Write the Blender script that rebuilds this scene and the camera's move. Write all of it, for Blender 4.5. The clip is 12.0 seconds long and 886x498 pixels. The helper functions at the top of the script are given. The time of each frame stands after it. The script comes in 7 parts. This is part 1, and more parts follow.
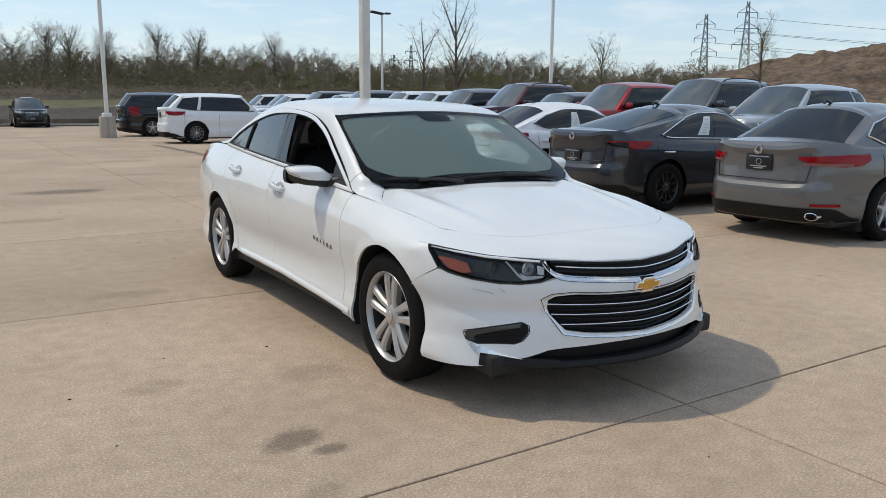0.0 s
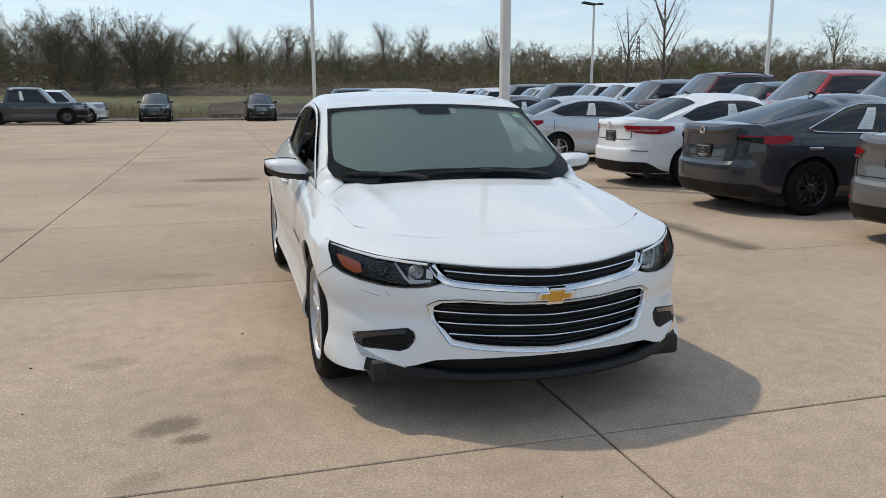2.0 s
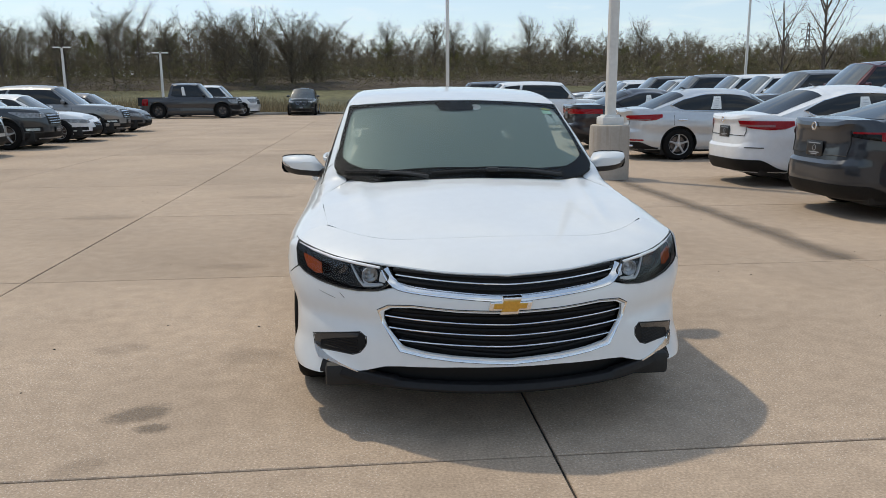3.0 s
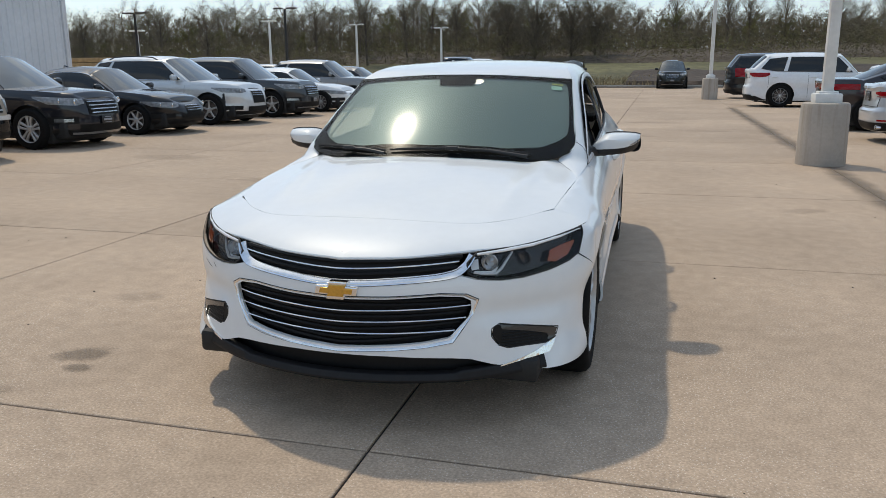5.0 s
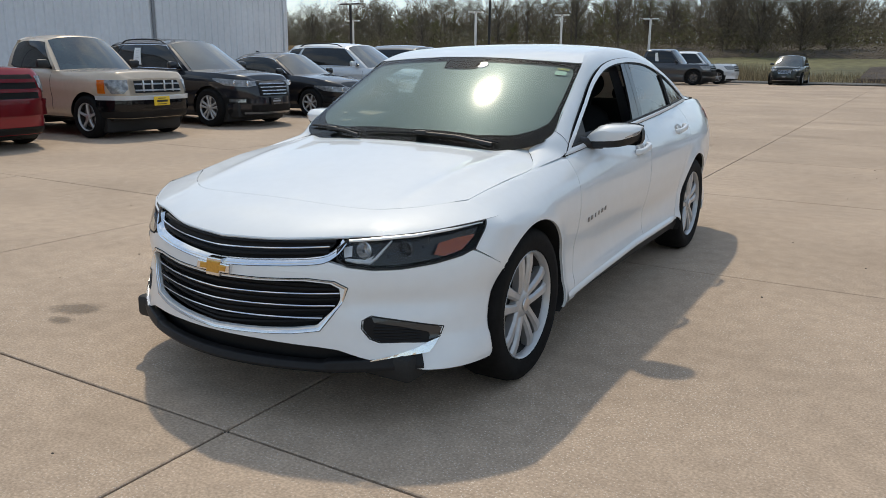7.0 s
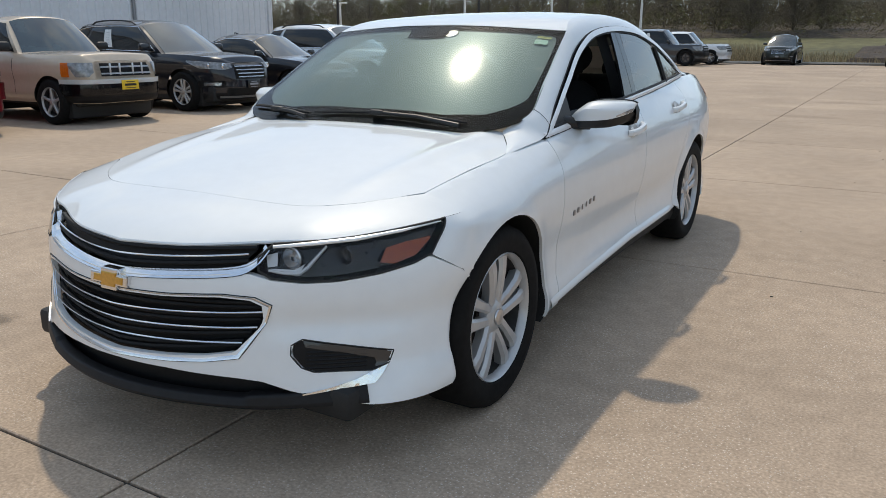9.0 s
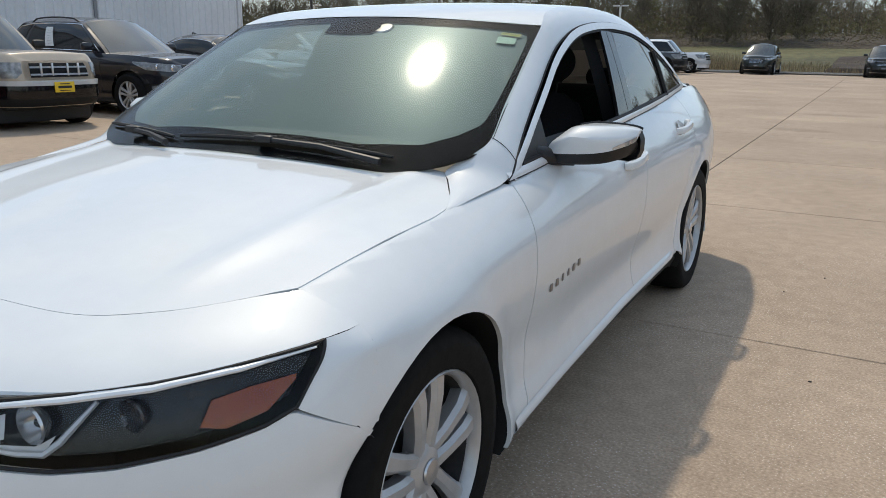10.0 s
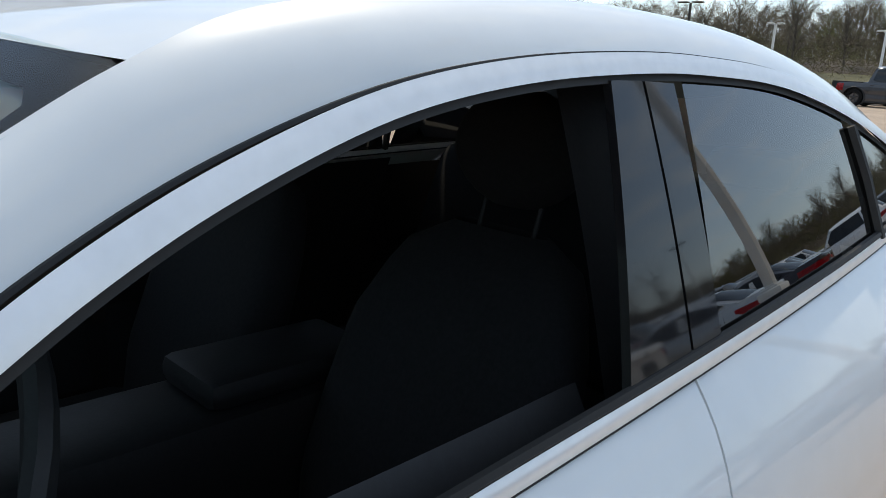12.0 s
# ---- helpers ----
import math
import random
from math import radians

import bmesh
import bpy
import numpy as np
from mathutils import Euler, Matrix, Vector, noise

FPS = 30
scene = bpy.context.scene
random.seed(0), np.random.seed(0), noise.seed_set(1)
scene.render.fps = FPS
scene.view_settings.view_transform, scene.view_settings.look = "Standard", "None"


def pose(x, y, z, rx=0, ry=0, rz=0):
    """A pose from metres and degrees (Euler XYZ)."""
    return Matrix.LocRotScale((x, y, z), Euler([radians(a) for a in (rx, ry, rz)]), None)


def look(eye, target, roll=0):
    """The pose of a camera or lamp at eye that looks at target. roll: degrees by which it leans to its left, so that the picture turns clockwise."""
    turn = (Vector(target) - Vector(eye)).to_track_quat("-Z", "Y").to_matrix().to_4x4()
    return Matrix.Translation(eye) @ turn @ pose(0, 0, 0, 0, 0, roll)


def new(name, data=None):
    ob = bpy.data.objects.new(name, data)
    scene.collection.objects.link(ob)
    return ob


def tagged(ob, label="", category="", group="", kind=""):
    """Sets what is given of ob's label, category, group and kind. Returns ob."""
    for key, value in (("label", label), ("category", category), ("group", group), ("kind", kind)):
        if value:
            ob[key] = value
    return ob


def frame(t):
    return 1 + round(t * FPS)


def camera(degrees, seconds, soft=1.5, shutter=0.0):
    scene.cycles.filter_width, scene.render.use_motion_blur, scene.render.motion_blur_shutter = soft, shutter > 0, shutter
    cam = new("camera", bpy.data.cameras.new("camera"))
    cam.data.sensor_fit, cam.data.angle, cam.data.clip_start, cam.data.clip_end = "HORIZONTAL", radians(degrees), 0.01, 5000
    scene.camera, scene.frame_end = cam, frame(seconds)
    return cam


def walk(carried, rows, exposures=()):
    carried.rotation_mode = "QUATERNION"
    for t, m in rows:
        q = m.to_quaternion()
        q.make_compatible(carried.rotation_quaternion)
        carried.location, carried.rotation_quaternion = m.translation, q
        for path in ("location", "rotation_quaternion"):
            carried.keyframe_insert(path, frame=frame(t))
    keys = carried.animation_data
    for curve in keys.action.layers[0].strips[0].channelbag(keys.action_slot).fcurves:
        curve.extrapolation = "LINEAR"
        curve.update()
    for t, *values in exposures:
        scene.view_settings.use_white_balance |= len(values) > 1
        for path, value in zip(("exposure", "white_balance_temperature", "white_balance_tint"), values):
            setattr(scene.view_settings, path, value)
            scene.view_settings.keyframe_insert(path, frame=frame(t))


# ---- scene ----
cam = camera(59.5, 12.0, 0.5)
PATH = [
    (0, (-2.737, -3.431, 1.393), (-1.674, -1.776, 1.033), 0.5),
    (0.5, (-2.482, -3.526, 1.389), (-1.495, -1.826, 1.022), 0.1),
    (1, (-2.169, -3.673, 1.417), (-1.292, -1.916, 1.038), 0.3),
    (1.5, (-1.752, -3.728, 1.404), (-1.027, -1.902, 1.028), 0.1),
    (2, (-1.354, -3.862, 1.395), (-0.798, -1.979, 1.016), -0.0),
    (2.5, (-0.961, -3.961, 1.41), (-0.59, -2.035, 1.021), -0.3),
    (3, (-0.553, -3.886, 1.411), (-0.363, -1.934, 1.016), -0.3),
    (3.2, (-0.392, -3.881, 1.407), (-0.273, -1.925, 1.01), -0.4),
    (4.8, (0.975, -3.594, 1.393), (0.52, -1.698, 0.944), -0.4),
    (5, (1.152, -3.593, 1.408), (0.634, -1.716, 0.952), -0.4),
    (5.5, (1.484, -3.475, 1.385), (0.804, -1.652, 0.923), -0.0),
    (6, (1.784, -3.294, 1.375), (0.955, -1.534, 0.912), 0.7),
    (6.5, (2.093, -3.14, 1.346), (1.149, -1.438, 0.886), 1.1),
    (6.7, (2.189, -3.045, 1.355), (1.204, -1.37, 0.884), 0.9),
    (8.5, (2.226, -2.783, 1.313), (1.222, -1.125, 0.82), -0.1),
    (9, (2.035, -2.409, 1.285), (1.061, -0.74, 0.77), 0.1),
    (9.5, (1.865, -1.932, 1.272), (0.919, -0.247, 0.755), 0.4),
    (10, (1.653, -1.413, 1.262), (0.728, 0.288, 0.759), 0.9),
    (10.5, (1.484, -0.846, 1.295), (0.568, 0.865, 0.811), 1.1),
    (11, (1.359, -0.262, 1.322), (0.43, 1.449, 0.863), 1.9),
    (11.5, (1.238, 0.333, 1.343), (0.186, 1.97, 0.882), 2.1),
    (11.7, (1.22, 0.54, 1.337), (0.057, 2.099, 0.872), 2.1),
    (12, (1.193, 0.861, 1.352), (-0.172, 2.241, 0.871), 3.1),
]
walk(cam, [(t, look(eye, target, roll)) for t, eye, target, roll in PATH], [(0, -0.19, 7650, 7.4), (6.5, -0.19, 7650, 7.4), (8.5, -0.12, 7650, 7.4), (9.5, -0.12, 7650, 7.4), (10, -0.16, 7650, 7.4), (10.5, -0.32, 7650, 7.4), (11, -0.33, 7650, 7.4), (11.5, -0.16, 7650, 7.4), (12, 0.06, 7650, 7.4)])

# ---------------------------------------------------------------- light
SUN_TO = Vector((-0.45, 0.50, 1.0)).normalized()
world = bpy.data.worlds.new("sky")
scene.world = world
world.use_nodes = True
wn = world.node_tree.nodes
sky = wn.new("ShaderNodeTexSky")
sky.sky_type = "NISHITA"
sky.sun_disc = False
sky.sun_elevation = math.asin(SUN_TO.z)
sky.sun_rotation = math.atan2(SUN_TO.x, SUN_TO.y)
sky.air_density, sky.dust_density, sky.ozone_density, sky.altitude = 1.0, 0.7, 2.5, 200
wl = world.node_tree.links


def wmath(op, a, b=0.5, c=0.0):
    n = wn.new("ShaderNodeMath")
    n.operation = op
    for i, v in enumerate((a, b, c)):
        if isinstance(v, (int, float)):
            n.inputs[i].default_value = v
        else:
            wl.new(v, n.inputs[i])
    return n.outputs[0]


def wmix(fac, a, b):
    n = wn.new("ShaderNodeMix")
    n.data_type = "RGBA"
    for key, v in (("Factor", fac), ("A", a), ("B", b)):
        if isinstance(v, (tuple, float)):
            n.inputs[key].default_value = v
        else:
            wl.new(v, n.inputs[key])
    return n.outputs["Result"]


sky_way = wn.new("ShaderNodeTexCoord").outputs["Generated"]
clear_sky = wmix(0.55, sky.outputs[0], (1.75, 2.60, 4.15, 1))
# cloud sheet: the direction laid out on a flat layer overhead
sky_xyz = wn.new("ShaderNodeSeparateXYZ")
wl.new(sky_way, sky_xyz.inputs[0])
sky_z = wmath("ADD", wmath("MAXIMUM", sky_xyz.outputs["Z"], 0.0), 0.12)
layer = wn.new("ShaderNodeCombineXYZ")
wl.new(wmath("DIVIDE", sky_xyz.outputs["X"], sky_z), layer.inputs[0])
wl.new(wmath("DIVIDE", sky_xyz.outputs["Y"], sky_z), layer.inputs[1])
cloud = wn.new("ShaderNodeTexNoise")
cloud.inputs["Scale"].default_value, cloud.inputs["Detail"].default_value, cloud.inputs["Roughness"].default_value, cloud.inputs["Distortion"].default_value = 2.3, 6, 0.55, 0.4
wl.new(layer.outputs[0], cloud.inputs["Vector"])
cover = wn.new("ShaderNodeMapRange")
cover.interpolation_type = "SMOOTHSTEP"
cover.inputs["From Min"].default_value, cover.inputs["From Max"].default_value, cover.inputs["To Max"].default_value = 0.46, 0.70, 0.75
wl.new(cloud.outputs["Fac"], cover.inputs["Value"])
toward = wn.new("ShaderNodeVectorMath")
toward.operation = "DOT_PRODUCT"
wl.new(sky_way, toward.inputs[0])
toward.inputs[1].default_value = tuple(SUN_TO)
halo = wmath("POWER", wmath("MAXIMUM", toward.outputs["Value"], 0.0), 26.0)
lit = wmix(halo, (4.6, 5.0, 5.5, 1), (9.0, 9.0, 8.8, 1))
climb = wn.new("ShaderNodeMapRange")
climb.inputs["From Min"].default_value, climb.inputs["From Max"].default_value, climb.inputs["To Min"].default_value = 0.15, 0.55, 0.35
wl.new(sky_xyz.outputs["Z"], climb.inputs["Value"])
veil = wmath("MAXIMUM", wmath("MULTIPLY", cover.outputs["Result"], climb.outputs["Result"]), wmath("MULTIPLY", halo, 0.45))
low_haze = wmath("MULTIPLY", wmath("POWER", wmath("SUBTRACT", 1.0, wmath("MAXIMUM", sky_xyz.outputs["Z"], 0.0)), 7.0), 0.20)
wl.new(wmix(low_haze, wmix(veil, clear_sky, lit), (2.9, 3.8, 5.0, 1)), wn["Background"].inputs[0])
wn["Background"].inputs[1].default_value = 0.235
sun = new("sun", bpy.data.lights.new("sun", "SUN"))
sun.data.energy, sun.data.angle, sun.data.color = 2.15, radians(1.6), (1.0, 0.95, 0.88)
sun.matrix_world = look(SUN_TO * 50, (0, 0, 0))


# ---------------------------------------------------------------- materials
def mat(name, color, rough=0.5, metal=0.0, coat=0.0, vary=0.0, scale=30.0, bump=0.0, spec=0.5, big=0.0, bigscale=1.2, emit=0.0, island=0.0, objrand=0.0):
    """A Principled surface with fine grain, a broad second scale of stains, and relief."""
    m = bpy.data.materials.new(name)
    m.use_nodes = True
    nt = m.node_tree
    b = nt.nodes["Principled BSDF"]
    b.inputs["Roughness"].default_value = rough
    b.inputs["Metallic"].default_value = metal
    b.inputs["Specular IOR Level"].default_value = spec
    b.inputs["Coat Weight"].default_value = coat
    b.inputs["Coat Roughness"].default_value = 0.03
    b.inputs["Base Color"].default_value = (*color, 1)
    if emit:
        b.inputs["Emission Color"].default_value = (*color, 1)
        b.inputs["Emission Strength"].default_value = emit
    geo = nt.nodes.new("ShaderNodeNewGeometry")
    last = None

    def darker(src, value, low, high):
        mix = nt.nodes.new("ShaderNodeMix")
        mix.data_type, mix.blend_type = "RGBA", "MULTIPLY"
        mix.inputs["Factor"].default_value = 1.0
        if src is None:
            mix.inputs["A"].default_value = (*color, 1)
        else:
            nt.links.new(src, mix.inputs["A"])
        ramp = nt.nodes.new("ShaderNodeMapRange")
        ramp.inputs["From Min"].default_value, ramp.inputs["From Max"].default_value = 0.3, 0.7
        ramp.inputs["To Min"].default_value, ramp.inputs["To Max"].default_value = low, high
        nt.links.new(value, ramp.inputs["Value"])
        nt.links.new(ramp.outputs[0], mix.inputs["B"])
        return mix.outputs["Result"]

    def grain(sc, detail=4.0):
        n = nt.nodes.new("ShaderNodeTexNoise")
        n.inputs["Scale"].default_value, n.inputs["Detail"].default_value = sc, detail
        nt.links.new(geo.outputs["Position"], n.inputs["Vector"])
        return n.outputs["Fac"]

    if vary:
        g = grain(scale)
        last = darker(last, g, 1 - vary, 1 + vary)
    if big:
        last = darker(last, grain(bigscale, 6), 1 - big, 1 + big * 0.6)
    if island:
        last = darker(last, geo.outputs["Random Per Island"], 1 - island, 1 + island)
    if objrand:
        oi = nt.nodes.new("ShaderNodeObjectInfo")
        last = darker(last, oi.outputs["Random"], 1 - objrand, 1 + objrand)
    if last is not None:
        nt.links.new(last, b.inputs["Base Color"])
    if bump:
        bn = nt.nodes.new("ShaderNodeBump")
        bn.inputs["Strength"].default_value, bn.inputs["Distance"].default_value = 0.6, bump
        nt.links.new(grain(scale * 1.7, 6), bn.inputs["Height"])
        nt.links.new(bn.outputs[0], b.inputs["Normal"])
    return m


def glass_mat(name, tint, gloss_rough=0.02, ior=1.5, haze_veil=0.0, sheen=(1, 1, 1)):
    """Thin tinted pane: clear tint with a mirror coat that grows at glancing angles, and a pale dust veil that stands
    in for haze.
    """
    m = bpy.data.materials.new(name)
    m.use_nodes = True
    nt = m.node_tree
    nt.nodes.remove(nt.nodes["Principled BSDF"])
    out = nt.nodes["Material Output"]
    tr = nt.nodes.new("ShaderNodeBsdfTransparent")
    tr.inputs[0].default_value = (*tint, 1)
    gl = nt.nodes.new("ShaderNodeBsdfGlossy")
    gl.inputs["Roughness"].default_value = gloss_rough
    gl.inputs[0].default_value = (*sheen, 1)
    fr = nt.nodes.new("ShaderNodeFresnel")
    fr.inputs["IOR"].default_value = ior
    mx = nt.nodes.new("ShaderNodeMixShader")
    nt.links.new(fr.outputs[0], mx.inputs[0])
    nt.links.new(tr.outputs[0], mx.inputs[1])
    nt.links.new(gl.outputs[0], mx.inputs[2])
    last = mx
    if haze_veil:
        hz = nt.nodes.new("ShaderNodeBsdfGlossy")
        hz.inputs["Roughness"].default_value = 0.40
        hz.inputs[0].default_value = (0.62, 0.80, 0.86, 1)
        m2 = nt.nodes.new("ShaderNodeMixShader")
        m2.inputs[0].default_value = haze_veil * 0.14
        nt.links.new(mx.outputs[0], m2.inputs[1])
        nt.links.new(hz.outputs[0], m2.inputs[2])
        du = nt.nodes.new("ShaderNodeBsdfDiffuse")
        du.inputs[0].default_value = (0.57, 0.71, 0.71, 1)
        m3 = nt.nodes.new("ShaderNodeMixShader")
        m3.inputs[0].default_value = haze_veil
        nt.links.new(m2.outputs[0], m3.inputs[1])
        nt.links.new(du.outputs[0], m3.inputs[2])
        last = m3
    nt.links.new(last.outputs[0], out.inputs["Surface"])
    return m


def paint(name, color, metallic=0.0, rough=0.32):
    return mat(name, color, rough=rough, metal=metallic, coat=1.0, vary=0.03, scale=14, big=0.04, bigscale=2.5, spec=0.12)


WHITE = mat("white_paint", (0.75, 0.77, 0.775), rough=0.4, spec=0.2, coat=0.9, vary=0.015, scale=18, big=0.03, bigscale=1.5)
BLACK = mat("black_plastic", (0.014, 0.014, 0.015), rough=0.5, vary=0.2, scale=60, bump=0.0004)
GLOSSBLACK = mat("gloss_black", (0.010, 0.010, 0.012), rough=0.08, coat=0.6, vary=0.1, scale=20)
GRILLE = mat("grille_black", (0.006, 0.006, 0.0065), rough=0.55, spec=0.25, vary=0.2, scale=60)
SEAL = mat("rubber_seal", (0.010, 0.010, 0.010), rough=0.65, vary=0.2, scale=80)
CHROME = mat("chrome", (0.82, 0.82, 0.82), rough=0.14, metal=1.0, vary=0.04, scale=40)
TRIMSILVER = mat("bright_trim", (0.86, 0.87, 0.88), rough=0.24, metal=0.25, vary=0.04, scale=40)
SATIN = mat("satin_silver", (0.62, 0.62, 0.63), rough=0.28, metal=0.9, vary=0.05, scale=40)
RIM = mat("rim_silver", (0.47, 0.47, 0.47), rough=0.34, metal=0.4, coat=0.4, vary=0.06, scale=25)
DARKRIM = mat("rim_black", (0.02, 0.02, 0.022), rough=0.3, coat=0.5, vary=0.1, scale=25)
TYRE = mat("tyre_rubber", (0.0095, 0.0092, 0.009), rough=0.75, spec=0.12, vary=0.25, scale=35, bump=0.001)
BARREL = mat("dark_barrel", (0.035, 0.033, 0.032), rough=0.6, vary=0.3, scale=30)
IRON = mat("brake_iron", (0.16, 0.14, 0.13), rough=0.45, metal=0.7, vary=0.3, scale=30)
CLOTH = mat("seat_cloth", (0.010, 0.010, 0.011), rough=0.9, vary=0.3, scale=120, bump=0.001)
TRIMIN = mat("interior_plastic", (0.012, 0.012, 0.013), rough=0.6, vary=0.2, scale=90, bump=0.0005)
HEADLINER = mat("headliner_grey", (0.20, 0.20, 0.20), rough=0.9, vary=0.1, scale=90)
AMBER = mat("amber_reflector", (0.42, 0.075, 0.012), rough=0.2, coat=0.8, vary=0.12, scale=60)
SIGNAL = mat("amber_signal_lens", (0.85, 0.22, 0.02), rough=0.2, coat=0.8, vary=0.12, scale=60)
REDLENS = mat("red_lens", (0.50, 0.006, 0.012), rough=0.12, coat=0.35, vary=0.1, scale=60)
TAILSTRIP = mat("pale_red_lens", (0.52, 0.22, 0.21), rough=0.2, coat=1.0, vary=0.1, scale=60)
CLEARLENS = mat("lamp_bowl", (0.62, 0.63, 0.64), rough=0.16, metal=0.7, coat=1.0, vary=0.2, scale=30)
GOLD = mat("gold_badge", (0.62, 0.34, 0.055), rough=0.28, metal=0.6, coat=0.7, vary=0.1, scale=90)
PAPER = mat("white_paper", (0.78, 0.78, 0.76), rough=0.8, vary=0.06, scale=30)
INK = mat("grey_ink", (0.30, 0.31, 0.33), rough=0.8, vary=0.1, scale=30)
YELLOWTAG = mat("yellow_tag", (0.75, 0.50, 0.03), rough=0.5, vary=0.1, scale=30)
PLATE = mat("black_plate", (0.012, 0.012, 0.013), rough=0.3, vary=0.2, scale=60)
WINDSHIELD = glass_mat("windshield_glass", (0.82, 0.88, 0.86), 0.10, 1.20)
PILLAR = mat("gloss_black_film", (0.010, 0.010, 0.011), rough=0.05, spec=0.5, vary=0.15, scale=30)
BRUSH = mat("brown_brush", (0.170, 0.136, 0.090), rough=0.95, island=0.10, vary=0.15, scale=0.05)
# pale veil colour stands in for sunlit haze and reflections on the windshield
HAZESHEET = glass_mat("painted_haze_sheet", (0.62, 0.70, 0.67), 0.33, 1.12, haze_veil=0.28, sheen=(0.62, 0.82, 0.86))
DOORGLASS = glass_mat("privacy_glass", (0.18, 0.21, 0.22), 0.01, 2.0)
LAMPGLASS = glass_mat("smoked_lamp_glass", (0.80, 0.80, 0.80), 0.01, 1.28)
CARGLASS = mat("parked_car_glass", (0.010, 0.012, 0.013), rough=0.03, coat=0.0, spec=0.5, vary=0.2, scale=3)
SCREENGLASS = mat("parked_car_windshield", (0.030, 0.042, 0.042), rough=0.03, coat=1.0, spec=0.6, vary=0.6, scale=2.2)
SCREENGLASS.node_tree.nodes["Principled BSDF"].inputs["Coat IOR"].default_value = 1.62
HEADLAMP = mat("headlamp_housing", (0.46, 0.47, 0.48), rough=0.18, metal=0.4, coat=1.0, vary=0.35, scale=16)


def concrete(name, base, objrand=0.06):
    """Weathered slab: pale aggregate specks, mottled dust, a faint broom texture."""
    m = mat(name, base, rough=0.88, vary=0.09, scale=9, big=0.15, bigscale=0.5, spec=0.25, objrand=objrand)
    nt = m.node_tree
    b = nt.nodes["Principled BSDF"]
    src = b.inputs["Base Color"].links[0].from_socket
    geo = [n for n in nt.nodes if n.type == "NEW_GEOMETRY"][0]
    vor = nt.nodes.new("ShaderNodeTexVoronoi")
    vor.inputs["Scale"].default_value = 85
    nt.links.new(geo.outputs["Position"], vor.inputs["Vector"])
    gate = nt.nodes.new("ShaderNodeTexNoise")
    gate.inputs["Scale"].default_value, gate.inputs["Detail"].default_value = 1.1, 5
    nt.links.new(geo.outputs["Position"], gate.inputs["Vector"])
    r1 = nt.nodes.new("ShaderNodeMapRange")
    r1.inputs["From Min"].default_value, r1.inputs["From Max"].default_value = 0.28, 0.10
    r1.inputs["To Min"].default_value, r1.inputs["To Max"].default_value = 0.0, 0.9
    nt.links.new(vor.outputs["Distance"], r1.inputs["Value"])
    r2 = nt.nodes.new("ShaderNodeMapRange")
    r2.inputs["From Min"].default_value, r2.inputs["From Max"].default_value = 0.34, 0.56
    nt.links.new(gate.outputs["Fac"], r2.inputs["Value"])
    mul = nt.nodes.new("ShaderNodeMath")
    mul.operation = "MULTIPLY"
    nt.links.new(r1.outputs[0], mul.inputs[0])
    nt.links.new(r2.outputs[0], mul.inputs[1])
    mix = nt.nodes.new("ShaderNodeMix")
    mix.data_type = "RGBA"
    mix.inputs["B"].default_value = (0.70, 0.63, 0.55, 1)
    nt.links.new(mul.outputs[0], mix.inputs["Factor"])
    nt.links.new(src, mix.inputs["A"])
    # sand grain, light and dark
    sand = nt.nodes.new("ShaderNodeTexNoise")
    sand.inputs["Scale"].default_value, sand.inputs["Detail"].default_value = 90, 4
    nt.links.new(geo.outputs["Position"], sand.inputs["Vector"])
    r3 = nt.nodes.new("ShaderNodeMapRange")
    r3.inputs["From Min"].default_value, r3.inputs["From Max"].default_value = 0.30, 0.70
    r3.inputs["To Min"].default_value, r3.inputs["To Max"].default_value = 0.75, 1.22
    nt.links.new(sand.outputs["Fac"], r3.inputs["Value"])
    m4 = nt.nodes.new("ShaderNodeMix")
    m4.data_type, m4.blend_type = "RGBA", "MULTIPLY"
    m4.inputs["Factor"].default_value = 1.0
    nt.links.new(mix.outputs["Result"], m4.inputs["A"])
    nt.links.new(r3.outputs[0], m4.inputs["B"])
    nt.links.new(m4.outputs["Result"], b.inputs["Base Color"])
    fine = nt.nodes.new("ShaderNodeTexNoise")
    fine.inputs["Scale"].default_value, fine.inputs["Detail"].default_value = 160, 4
    nt.links.new(geo.outputs["Position"], fine.inputs["Vector"])
    bn = nt.nodes.new("ShaderNodeBump")
    bn.inputs["Strength"].default_value, bn.inputs["Distance"].default_value = 0.35, 0.003
    nt.links.new(fine.outputs["Fac"], bn.inputs["Height"])
    nt.links.new(bn.outputs[0], b.inputs["Normal"])
    return m


SLAB = concrete("slab_concrete", (0.430, 0.326, 0.242), 0.04)
FARSLAB = concrete("far_concrete", (0.415, 0.316, 0.236), 0.0)
BASECON = mat("base_concrete", (0.45, 0.40, 0.345), rough=0.9, spec=0.2, vary=0.05, scale=22, big=0.10, bigscale=2.0, bump=0.002)
nt = BASECON.node_tree
pb = nt.nodes["Principled BSDF"]
src = pb.inputs["Base Color"].links[0].from_socket
mp = nt.nodes.new("ShaderNodeVectorMath")
mp.operation = "MULTIPLY"
mp.inputs[1].default_value = (9, 9, 0.5)
nt.links.new([n for n in nt.nodes if n.type == "NEW_GEOMETRY"][0].outputs["Position"], mp.inputs[0])
st = nt.nodes.new("ShaderNodeTexNoise")
st.inputs["Scale"].default_value, st.inputs["Detail"].default_value = 1.0, 4
nt.links.new(mp.outputs[0], st.inputs["Vector"])
sr = nt.nodes.new("ShaderNodeMapRange")
sr.inputs["From Min"].default_value, sr.inputs["From Max"].default_value, sr.inputs["To Max"].default_value = 0.52, 0.75, 0.6
